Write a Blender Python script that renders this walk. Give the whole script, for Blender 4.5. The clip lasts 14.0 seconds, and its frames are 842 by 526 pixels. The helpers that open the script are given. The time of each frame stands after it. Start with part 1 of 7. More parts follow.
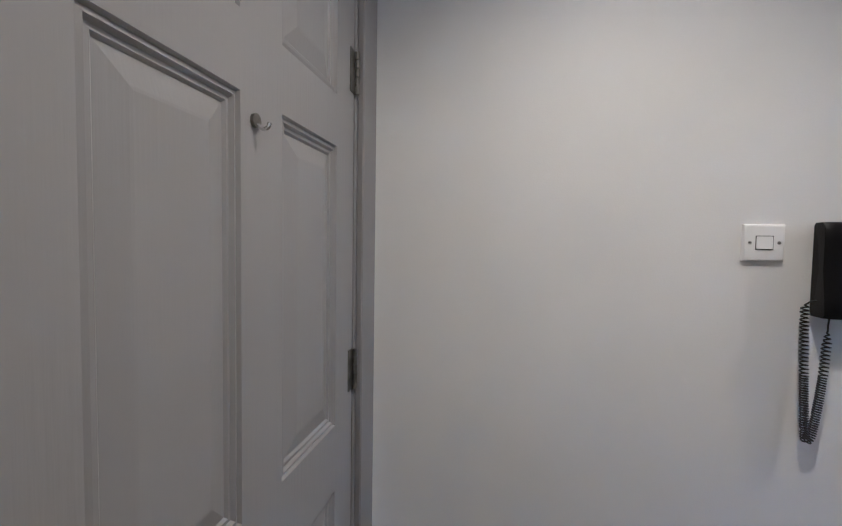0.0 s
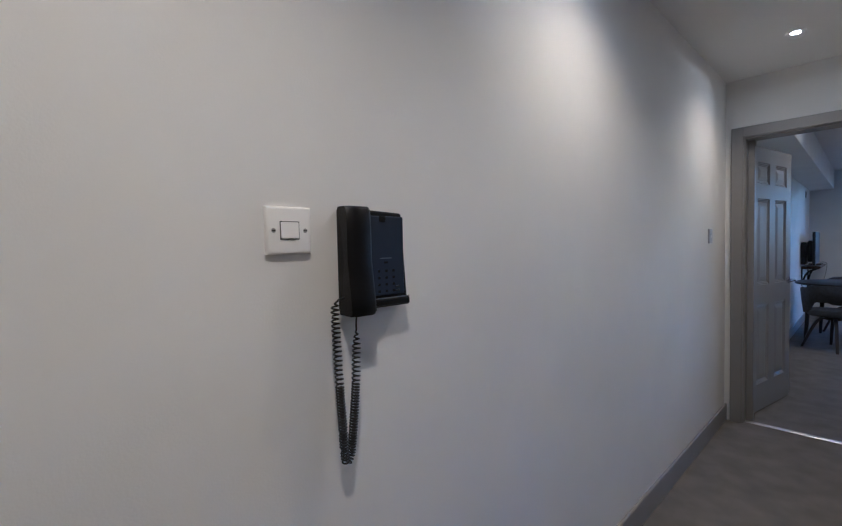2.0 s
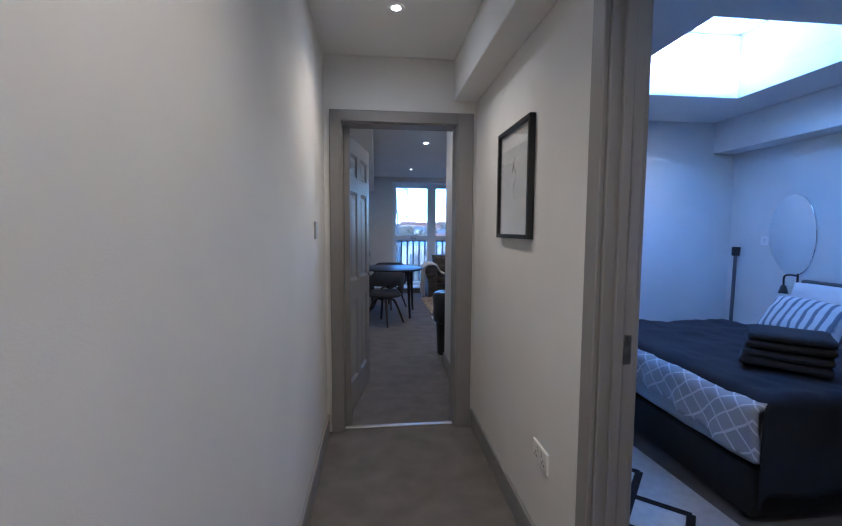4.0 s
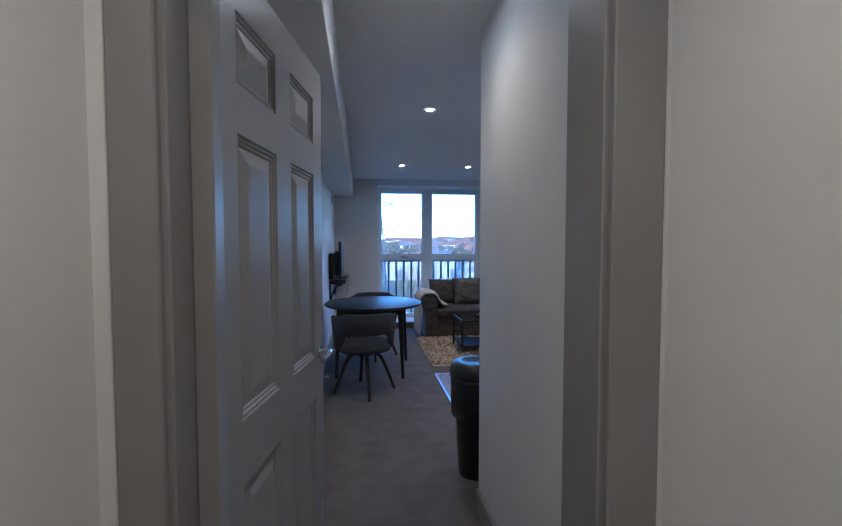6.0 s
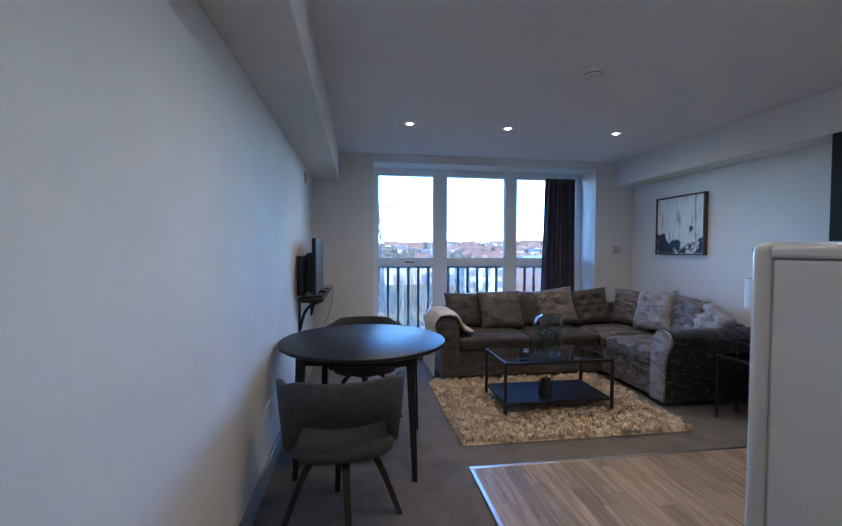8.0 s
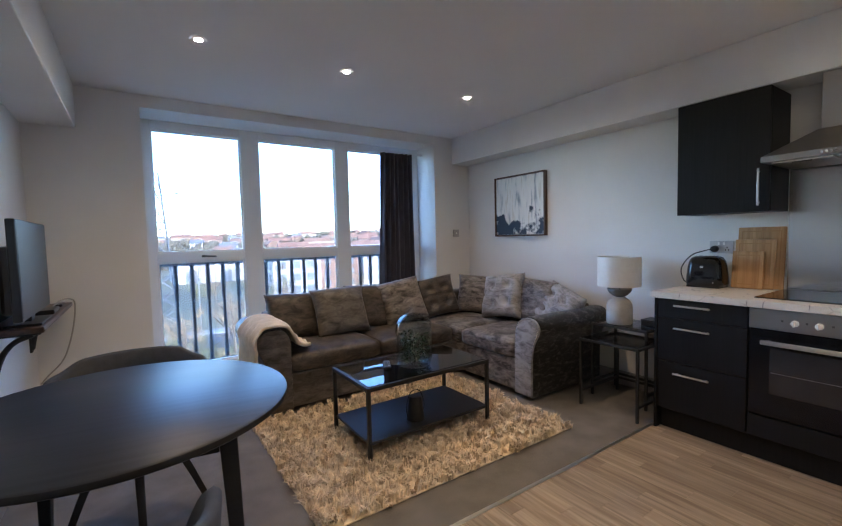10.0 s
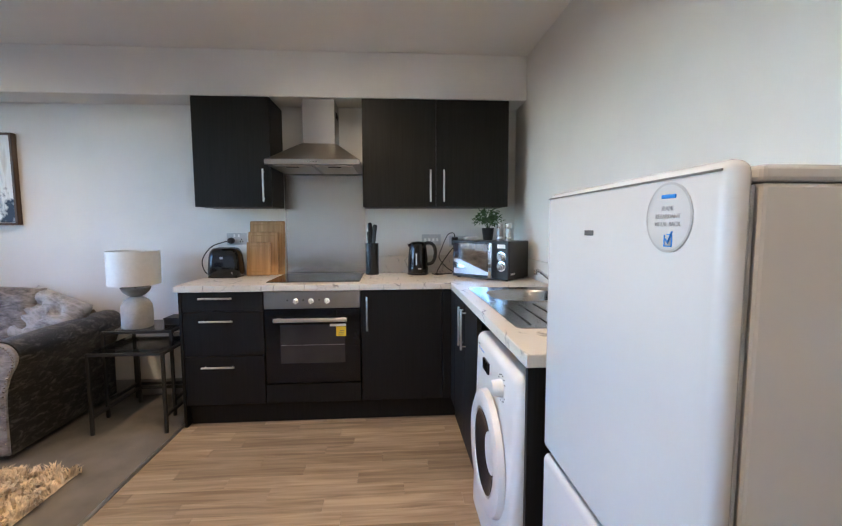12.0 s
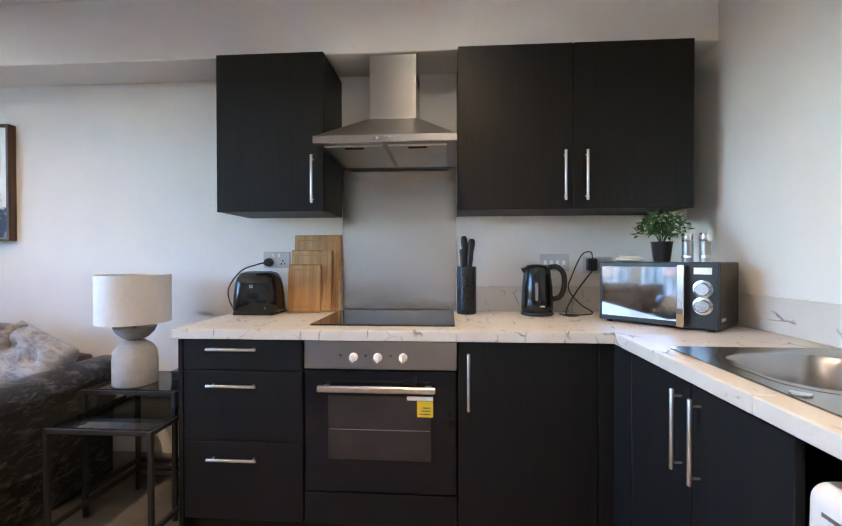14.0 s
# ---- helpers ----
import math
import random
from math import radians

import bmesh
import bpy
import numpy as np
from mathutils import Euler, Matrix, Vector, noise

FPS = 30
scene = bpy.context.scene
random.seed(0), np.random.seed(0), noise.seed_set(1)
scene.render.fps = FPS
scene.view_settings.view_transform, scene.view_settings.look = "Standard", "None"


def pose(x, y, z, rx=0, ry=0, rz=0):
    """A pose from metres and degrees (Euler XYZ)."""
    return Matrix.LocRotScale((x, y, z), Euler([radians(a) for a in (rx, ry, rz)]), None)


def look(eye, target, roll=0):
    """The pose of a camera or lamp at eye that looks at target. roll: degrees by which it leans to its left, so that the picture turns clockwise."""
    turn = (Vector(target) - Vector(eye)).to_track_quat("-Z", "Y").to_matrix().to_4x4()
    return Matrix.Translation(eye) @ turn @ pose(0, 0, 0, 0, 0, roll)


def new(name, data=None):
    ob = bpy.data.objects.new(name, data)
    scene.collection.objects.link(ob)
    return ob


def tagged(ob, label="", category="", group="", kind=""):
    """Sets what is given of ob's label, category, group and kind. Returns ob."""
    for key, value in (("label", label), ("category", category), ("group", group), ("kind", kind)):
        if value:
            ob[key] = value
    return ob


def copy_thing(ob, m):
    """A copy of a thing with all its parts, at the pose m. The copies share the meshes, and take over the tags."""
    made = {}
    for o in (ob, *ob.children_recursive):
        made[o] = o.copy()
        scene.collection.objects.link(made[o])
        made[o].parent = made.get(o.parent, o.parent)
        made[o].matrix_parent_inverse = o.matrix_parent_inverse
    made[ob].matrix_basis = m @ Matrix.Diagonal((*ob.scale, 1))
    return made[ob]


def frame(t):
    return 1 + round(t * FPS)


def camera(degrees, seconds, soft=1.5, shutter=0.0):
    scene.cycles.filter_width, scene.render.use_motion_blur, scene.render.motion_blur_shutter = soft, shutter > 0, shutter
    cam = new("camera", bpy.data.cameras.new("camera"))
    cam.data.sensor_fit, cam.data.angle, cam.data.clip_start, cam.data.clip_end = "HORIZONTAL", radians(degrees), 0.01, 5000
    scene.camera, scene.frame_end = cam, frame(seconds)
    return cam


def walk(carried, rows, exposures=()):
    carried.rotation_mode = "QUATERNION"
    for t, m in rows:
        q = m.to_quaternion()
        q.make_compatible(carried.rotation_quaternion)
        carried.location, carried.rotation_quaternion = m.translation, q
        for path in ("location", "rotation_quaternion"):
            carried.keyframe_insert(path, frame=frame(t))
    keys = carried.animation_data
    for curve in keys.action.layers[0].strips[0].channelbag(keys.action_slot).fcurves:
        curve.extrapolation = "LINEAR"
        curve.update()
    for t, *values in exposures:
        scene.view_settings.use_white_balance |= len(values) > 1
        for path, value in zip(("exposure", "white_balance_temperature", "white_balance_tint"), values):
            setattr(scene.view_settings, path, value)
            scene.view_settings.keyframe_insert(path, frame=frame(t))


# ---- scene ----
# ---- camera and its walk ----
cam = camera(90.2, 14.0, soft=1.25)
PATH = [
    (0, (-2.877, -5.307, 1.338), (-4.837, -5.697, 1.245), 0.9),
    (0.5, (-2.959, -5.261, 1.336), (-4.923, -5.627, 1.24), 0.7),
    (1, (-3.081, -5.172, 1.313), (-5.076, -5.308, 1.281), 0.4),
    (1.5, (-3.215, -5.112, 1.313), (-5.134, -4.548, 1.283), -0.5),
    (2, (-3.278, -5.06, 1.317), (-4.739, -3.696, 1.242), -1.2),
    (2.5, (-3.338, -4.968, 1.371), (-4.154, -3.146, 1.246), -0.9),
    (3, (-3.451, -4.748, 1.368), (-3.745, -2.775, 1.22), -0.3),
    (3.5, (-3.607, -4.466, 1.356), (-3.535, -2.474, 1.191), 0.2),
    (3.7, (-3.676, -4.339, 1.354), (-3.498, -2.353, 1.189), 0.4),
    (5.8, (-3.602, -2.275, 1.385), (-3.321, -0.295, 1.300), 0.0),
    (6, (-3.585, -2.065, 1.38), (-3.300, -0.085, 1.295), 0.0),
    (6.5, (-3.544, -1.542, 1.372), (-3.272, 0.438, 1.306), 0.1),
    (7, (-3.49, -1.058, 1.366), (-3.219, 0.922, 1.303), 0.3),
    (9.3, (-3.475, 0.711, 1.296), (-2.944, 2.638, 1.221), -1.3),
    (9.5, (-3.47, 0.784, 1.298), (-2.756, 2.650, 1.208), -1.4),
    (10, (-3.383, 0.865, 1.292), (-2.265, 2.519, 1.173), -1.4),
    (10.5, (-3.292, 0.884, 1.282), (-1.745, 2.143, 1.13), -1.3),
    (11, (-3.295, 0.913, 1.236), (-1.382, 1.477, 1.083), -0.6),
    (11.5, (-3.287, 0.934, 1.25), (-1.295, 0.980, 1.08), -0.2),
    (12, (-3.236, 0.958, 1.265), (-1.248, 0.820, 1.092), -0.2),
    (12.5, (-3.052, 0.951, 1.263), (-1.062, 0.817, 1.115), -0.3),
    (13, (-2.789, 0.953, 1.232), (-0.794, 0.860, 1.124), -0.3),
    (13.5, (-2.451, 1.051, 1.178), (-0.452, 0.982, 1.136), -0.4),
    (14, (-2.197, 1.188, 1.182), (-0.202, 1.325, 1.163), -0.1),
]
walk(cam, [(t, look(eye, target, roll)) for t, eye, target, roll in PATH],
     exposures=[(0, 4.85, 4320, 11), (2.0, 4.6, 4340, 11), (3.0, 4.6, 4420, 11), (3.7, 4.65, 4430, 11), (5.8, 4.65, 4420, 10), (7.2, 4.9, 4650, 10), (9.3, 5.2, 5700, 11), (10.5, 5.55, 6000, 12), (11, 5.8, 6100, 12), (12, 5.95, 6100, 12), (13, 5.95, 6150, 12), (14, 6.25, 6200, 13)])
# ---- world, sun, lamps ----
world = bpy.data.worlds.new("sky")
scene.world = world
world.use_nodes = True
wn = world.node_tree.nodes
sky = wn.new("ShaderNodeTexSky")
sky.sky_type = "NISHITA"
sky.sun_disc = False
sky.sun_elevation, sky.sun_rotation = radians(20), radians(180)
sky.air_density, sky.dust_density, sky.ozone_density = 1.0, 0.3, 4.0
wn["Background"].inputs["Strength"].default_value = 0.15
world.node_tree.links.new(sky.outputs[0], wn["Background"].inputs["Color"])

sun = new("sun", bpy.data.lights.new("sun", "SUN"))
sun.data.energy, sun.data.angle, sun.data.color = 1.1, radians(12), (1.0, 0.93, 0.82)
sun.matrix_world = look((0, 0, 0), (0, math.cos(radians(20)), -math.sin(radians(20))))


def spot(x, y, z, watts, colour=(1.0, 0.68, 0.36), cone=132):
    """A recessed ceiling lamp's beam."""
    lamp = new("downlight_beam", bpy.data.lights.new("downlight_beam", "SPOT"))
    lamp.data.energy, lamp.data.color = watts, colour
    lamp.data.spot_size, lamp.data.spot_blend, lamp.data.shadow_soft_size = radians(cone), 0.9, 0.02
    lamp.matrix_world = pose(x, y, z)
    return lamp


CEIL = 2.45
HALL_LAMPS = [(-3.57, -1.95), (-3.57, -3.66), (-3.32, -5.02), (-3.34, -0.38)]
ROOM_LAMPS = [(-3.04, 1.25), (-3.03, 3.59), (-2.12, 3.59), (-1.04, 3.59), (-2.03, 1.24), (-0.97, 1.24)]
BED_LAMPS = [(-1.28, -0.51), (-2.3, -3.6)]
for x, y in HALL_LAMPS:
    spot(x, y, CEIL - 0.012, 1.9 if y < -4 else 1.45 if y < -3 else 1.1 if y < -1 else 0.45)
for x, y in ROOM_LAMPS:
    spot(x, y, CEIL - 0.012, 0.8)
for x, y in BED_LAMPS:
    spot(x, y, CEIL - 0.012, 0.45)
# ---- materials ----
def mat(name, base, rough=0.6, metal=0.0, var=0.08, scale=6.0, bump=0.0, bscale=120.0, fine=0.0, coat=0.0, **more):
    """A plain surface with variation at two scales and a fine relief."""
    m = bpy.data.materials.new(name)
    m.use_nodes = True
    nt = m.node_tree
    b = nt.nodes["Principled BSDF"]
    b.inputs["Roughness"].default_value, b.inputs["Metallic"].default_value = rough, metal
    b.inputs["Coat Weight"].default_value = coat
    for key, value in more.items():
        b.inputs[key.replace("_", " ")].default_value = value
    co = nt.nodes.new("ShaderNodeTexCoord")
    big = nt.nodes.new("ShaderNodeTexNoise")
    big.inputs["Scale"].default_value, big.inputs["Detail"].default_value = scale, 6
    nt.links.new(co.outputs["Object"], big.inputs["Vector"])
    small = nt.nodes.new("ShaderNodeTexNoise")
    small.inputs["Scale"].default_value, small.inputs["Detail"].default_value = bscale, 3
    nt.links.new(co.outputs["Object"], small.inputs["Vector"])
    ramp = nt.nodes.new("ShaderNodeValToRGB")
    ramp.color_ramp.elements[0].position, ramp.color_ramp.elements[1].position = 0.3, 0.7
    ramp.color_ramp.elements[0].color = (*[c * (1 - var) for c in base], 1)
    ramp.color_ramp.elements[1].color = (*[min(1, c * (1 + var)) for c in base], 1)
    mix = nt.nodes.new("ShaderNodeMath")
    mix.operation = "MULTIPLY_ADD"
    mix.inputs[1].default_value, mix.inputs[2].default_value = fine, 0.0
    nt.links.new(small.outputs["Fac"], mix.inputs[0])
    add = nt.nodes.new("ShaderNodeMath")
    add.operation = "ADD"
    nt.links.new(big.outputs["Fac"], add.inputs[0])
    nt.links.new(mix.outputs[0], add.inputs[1])
    sub = nt.nodes.new("ShaderNodeMath")
    sub.operation = "SUBTRACT"
    sub.inputs[1].default_value = fine * 0.5
    nt.links.new(add.outputs[0], sub.inputs[0])
    nt.links.new(sub.outputs[0], ramp.inputs["Fac"])
    nt.links.new(ramp.outputs["Color"], b.inputs["Base Color"])
    if bump:
        bp = nt.nodes.new("ShaderNodeBump")
        bp.inputs["Strength"].default_value, bp.inputs["Distance"].default_value = bump, 0.004
        nt.links.new(small.outputs["Fac"], bp.inputs["Height"])
        nt.links.new(bp.outputs["Normal"], b.inputs["Normal"])
    return m


def glow(name, colour, strength):
    m = bpy.data.materials.new(name)
    m.use_nodes = True
    b = m.node_tree.nodes["Principled BSDF"]
    b.inputs["Base Color"].default_value = (*colour, 1)
    b.inputs["Emission Color"].default_value = (*colour, 1)
    b.inputs["Emission Strength"].default_value = strength
    return m


def glass(name, tint=(1, 1, 1), rough=0.0, ior=1.45):
    """Thin clear glazing: mostly clear with a Fresnel gloss."""
    m = bpy.data.materials.new(name)
    m.use_nodes = True
    nt = m.node_tree
    nt.nodes.remove(nt.nodes["Principled BSDF"])
    clear, gloss, mixer, facing, power, gain = (nt.nodes.new("ShaderNode" + k) for k in ("BsdfTransparent", "BsdfGlossy", "MixShader", "LayerWeight", "Math", "Math"))
    clear.inputs["Color"].default_value = (*tint, 1)
    gloss.inputs["Roughness"].default_value = rough
    facing.inputs["Blend"].default_value = 0.5
    power.operation, power.inputs[1].default_value = "POWER", 3.6
    base = ((ior - 1) / (ior + 1)) ** 2
    gain.operation, gain.inputs[1].default_value, gain.inputs[2].default_value = "MULTIPLY_ADD", 0.9 - base, base
    nt.links.new(facing.outputs["Facing"], power.inputs[0])
    nt.links.new(power.outputs[0], gain.inputs[0])
    nt.links.new(gain.outputs[0], mixer.inputs[0])
    nt.links.new(clear.outputs[0], mixer.inputs[1])
    nt.links.new(gloss.outputs[0], mixer.inputs[2])
    nt.links.new(mixer.outputs[0], nt.nodes["Material Output"].inputs["Surface"])
    return m


WALL = mat("wall_paint", (0.76, 0.745, 0.72), 0.75, var=0.035, scale=2.2, bump=0.09, bscale=240, fine=0.1)
CEILING = mat("ceiling_paint", (0.80, 0.79, 0.77), 0.85, var=0.02, scale=1.2, bump=0.06, bscale=160)
TRIM = mat("grey_trim_paint", (0.265, 0.255, 0.25), 0.42, var=0.05, scale=5, bump=0.05, bscale=90)
DOOR = mat("grey_door_paint", (0.31, 0.302, 0.296), 0.38, var=0.03, scale=4, bump=0.10, bscale=70)
HINGE = mat("worn_hinge_steel", (0.20, 0.19, 0.17), 0.38, 0.9, var=0.3, scale=40)
CARPET = mat("grey_carpet", (0.175, 0.16, 0.145), 0.95, var=0.19, scale=7.0, bump=0.9, bscale=420, fine=1.2)
dn = DOOR.node_tree
dmap = dn.nodes.new("ShaderNodeMapping")
dmap.inputs["Scale"].default_value = (2.2, 2.2, 0.10)
for node in dn.nodes:
    if node.type == "TEX_NOISE" and node.inputs["Scale"].default_value > 50:
        dn.links.new(node.inputs["Vector"].links[0].from_socket, dmap.inputs["Vector"])
        dn.links.new(dmap.outputs[0], node.inputs["Vector"])
UPVC = mat("white_upvc", (0.80, 0.81, 0.82), 0.3, var=0.02)
WHITE = mat("white_plastic", (0.86, 0.85, 0.83), 0.3, var=0.02)
BLACKP = mat("black_plastic", (0.012, 0.012, 0.013), 0.32, var=0.2, scale=20)
BLACKM = mat("black_metal", (0.015, 0.015, 0.016), 0.42, var=0.2, scale=30, bump=0.05)
CHROME = mat("chrome", (0.75, 0.75, 0.76), 0.16, 1.0, var=0.03)
SPLASH = mat("brushed_steel_sheet", (0.44, 0.43, 0.42), 0.22, 1.0, var=0.07, scale=2, bump=0.04, Anisotropic=0.8)
STEEL = mat("brushed_steel", (0.40, 0.39, 0.38), 0.30, 1.0, var=0.08, scale=3, bump=0.05)
# Grey tint added to dim the bright outdoors; untinted panes would be clear.
GLASS = glass("dimming_window_glass", (0.44, 0.465, 0.50))
LAMPGLOW = glow("downlight_lens", (1.0, 0.88, 0.70), 14.0)
# ---- building blocks ----
ORIGIN = {}


def thing(name, label, category, at=(0, 0, 0), group="", m=None, kind=""):
    ob = new(name)
    ob.empty_display_size = 0.05
    ob.matrix_world = m if m is not None else pose(*at)
    ORIGIN[ob.name] = Vector((0, 0, 0)) if m is not None else Vector(at)
    return tagged(ob, label, category, group, kind)


def part(name, bm, material, parent=None, label="", smooth=False):
    """One mesh object from a bmesh in world places (or in the thing's own, where it stands by a pose)."""
    o = ORIGIN.get(parent.name, Vector((0, 0, 0))) if parent else Vector((0, 0, 0))
    if o.length:
        bmesh.ops.translate(bm, vec=-o, verts=bm.verts)
    me = bpy.data.meshes.new(name)
    bm.normal_update()
    bm.to_mesh(me)
    bm.free()
    if smooth:
        me.shade_smooth()
        if smooth != "all":
            me.set_sharp_from_angle(angle=radians(40))
    for one in material if isinstance(material, (list, tuple)) else (material,):
        me.materials.append(one)
    ob = new(name, me)
    if parent:
        ob.parent = parent
        ORIGIN[ob.name] = o
    if label:
        ob["label"] = label
    return ob


def box(x0, y0, z0, x1, y1, z1, bevel=0.0, bm=None, seg=1):
    """A box between two corners, with its edges eased."""
    own = bmesh.new()
    bmesh.ops.create_cube(own, size=1)
    for v in own.verts:
        v.co = Vector((x0 + (v.co.x + 0.5) * (x1 - x0), y0 + (v.co.y + 0.5) * (y1 - y0), z0 + (v.co.z + 0.5) * (z1 - z0)))
    bmesh.ops.recalc_face_normals(own, faces=own.faces)
    if bevel:
        bmesh.ops.bevel(own, geom=own.edges[:], offset=bevel, segments=seg, affect="EDGES", profile=0.5, clamp_overlap=True)
    return join(bm, own)


def join(bm, own):
    if bm is None:
        return own
    me = bpy.data.meshes.new("tmp")
    own.to_mesh(me)
    own.free()
    bm.from_mesh(me)
    bpy.data.meshes.remove(me)
    return bm


def cyl(p, q, r, r2=None, seg=16, bm=None, bevel=0.0):
    """A round bar from p to q, tapering from r to r2."""
    own = bmesh.new()
    p, q = Vector(p), Vector(q)
    bmesh.ops.create_cone(own, cap_ends=True, segments=seg, radius1=r, radius2=r if r2 is None else r2, depth=(q - p).length)
    if bevel:
        caps = [e for f in own.faces if len(f.verts) == seg for e in f.edges] if seg != 4 else own.edges[:]
        bmesh.ops.bevel(own, geom=list(set(caps)), offset=bevel, segments=2, affect="EDGES", profile=0.5)
    turn = Vector((0, 0, 1)).rotation_difference(q - p).to_matrix().to_4x4()
    bmesh.ops.transform(own, matrix=Matrix.Translation((p + q) / 2) @ turn, verts=own.verts)
    return join(bm, own)


def lathe(profile, seg=32, at=(0, 0, 0), bm=None):
    """A turned shape from (radius, height) pairs about a vertical axis."""
    own = bmesh.new()
    rings = []
    for r, z in profile:
        if r < 1e-5:
            rings.append([own.verts.new((at[0], at[1], at[2] + z))])
        else:
            rings.append([own.verts.new((at[0] + r * math.cos(2 * math.pi * k / seg), at[1] + r * math.sin(2 * math.pi * k / seg), at[2] + z)) for k in range(seg)])
    for a, b in zip(rings, rings[1:]):
        for k in range(seg):
            n = (k + 1) % seg
            if len(a) == 1 and len(b) > 1:
                own.faces.new((a[0], b[n], b[k]))
            elif len(b) == 1 and len(a) > 1:
                own.faces.new((a[k], a[n], b[0]))
            elif len(a) > 1:
                own.faces.new((a[k], a[n], b[n], b[k]))
    bmesh.ops.recalc_face_normals(own, faces=own.faces)
    return join(bm, own)


def tube(points, r, seg=8, bm=None):
    """A round cord along points."""
    own = bmesh.new()
    pts = [Vector(p) for p in points]
    rings = []
    side = None
    for i, p in enumerate(pts):
        d = (pts[min(i + 1, len(pts) - 1)] - pts[max(i - 1, 0)]).normalized()
        if side is None:
            side = d.orthogonal().normalized()
        side = (side - d * side.dot(d)).normalized()
        up = d.cross(side)
        rings.append([own.verts.new(p + r * (math.cos(2 * math.pi * k / seg) * side + math.sin(2 * math.pi * k / seg) * up)) for k in range(seg)])
    for a, b in zip(rings, rings[1:]):
        for k in range(seg):
            own.faces.new((a[k], a[(k + 1) % seg], b[(k + 1) % seg], b[k]))
    own.faces.new(rings[0][::-1])
    own.faces.new(rings[-1])
    bmesh.ops.recalc_face_normals(own, faces=own.faces)
    return join(bm, own)


def smooth_path(keys, n=8):
    """Catmull-Rom points through keys."""
    pts = [Vector(k) for k in keys]
    pts = [2 * pts[0] - pts[1], *pts, 2 * pts[-1] - pts[-2]]
    out = []
    for i in range(1, len(pts) - 2):
        a, b, c, d = pts[i - 1 : i + 3]
        for k in range(n):
            t = k / n
            out.append(0.5 * (2 * b + (c - a) * t + (2 * a - 5 * b + 4 * c - d) * t * t + (3 * b - a - 3 * c + d) * t**3))
    return out + [pts[-2]]


def structure(name, bm, material, label, parent=None):
    return tagged(part(name, bm, material, parent), label, "", "", "structure")


# ---- the shell ----
XL, XH, XE, XK = -4.0, -3.01, -2.985, 0.0           # long left wall, hall's inner wall, kitchen wall
YF, YD, YW = -5.665, -1.345, 4.80        # entrance wall, living-room door wall, window wall
BEAM = 2.145

bm = box(XL - 0.3, -6.4, -0.2, 0.35, 4.80, 0.0)
box(XL - 0.3, 4.80, -0.2, 0.35, 5.25, 0.10, bm=bm)
structure("floor", bm, CARPET, "grey short-pile carpet through hall and living room")

# Ceiling slabs around the bedroom's roof light
SKY = (-1.95, -2.05, -0.70, -0.86)
bm = box(XL - 0.3, 0.0 - 0.06, CEIL, 0.35, 5.25, CEIL + 0.15)
box(XL - 0.3, -6.4, CEIL, SKY[0], -0.06, CEIL + 0.15, bm=bm)
box(SKY[2], -6.4, CEIL, 0.35, -0.06, CEIL + 0.15, bm=bm)
box(SKY[0], -6.4, CEIL, SKY[2], SKY[1], CEIL + 0.15, bm=bm)
box(SKY[0], SKY[3], CEIL, SKY[2], -0.06, CEIL + 0.15, bm=bm)
structure("ceiling", bm, CEILING, "smooth white painted ceiling with recessed lamps")

bm = box(XL - 0.3, -6.4, 0, XL, 5.25, CEIL)
structure("wall_west", bm, WALL, "long off-white painted wall")
bm = box(XK, -6.4, 0, XK + 0.3, 5.25, CEIL)
structure("wall_east", bm, WALL, "off-white painted wall behind kitchen units and sofa")

# Window wall: opening from WX0 to WX1 down to a low sill
WX0, WX1, WZ0, WZ1 = -3.31, -0.507, 0.10, 2.352
bm = box(XL, YW, 0, WX0, 5.25, CEIL)
box(WX1, YW, 0, XK, 5.25, CEIL, bm=bm)
box(WX0, YW, WZ1, WX1, 5.25, CEIL, bm=bm)
structure("wall_north", bm, WALL, "off-white wall with a deep window recess")

# Kitchen back wall, returning to the hall wall
bm = box(XE, -0.10, 0, XK, 0.0, CEIL)
structure("wall_south", bm, WALL, "off-white painted wall behind the sink")

# Hall's inner wall with the bedroom opening and a cupboard door
BD0, BD1, DH = -3.715, -2.952, 2.03
CD0, CD1 = -4.70, -3.955
bm = box(XE, YD, 0, XH + 0.11, -0.10, CEIL)
box(XH, BD1 + 0.03, 0, XH + 0.11, YD, CEIL, bm=bm)
box(XH, BD0 - 0.03, DH + 0.03, XH + 0.11, BD1 + 0.03, CEIL, bm=bm)
box(XH, CD1 + 0.03, 0, XH + 0.11, BD0 - 0.03, CEIL, bm=bm)
box(XH, CD0 - 0.03, DH + 0.03, XH + 0.11, CD1 + 0.03, CEIL, bm=bm)
box(XH, -4.85, 0, XH + 0.11, CD0 - 0.03, CEIL, bm=bm)
structure("wall_hall", bm, WALL, "off-white hall wall with door openings")
bm = box(XH + 0.11, -4.85, 0, XK, -4.75, CEIL)
structure("wall_bedroom", bm, WALL, "off-white wall closing the bedroom")
bm = box(-2.40, -6.4, 0, -2.30, -4.85, CEIL)
structure("wall_lobby", bm, WALL, "off-white wall beside the entrance")

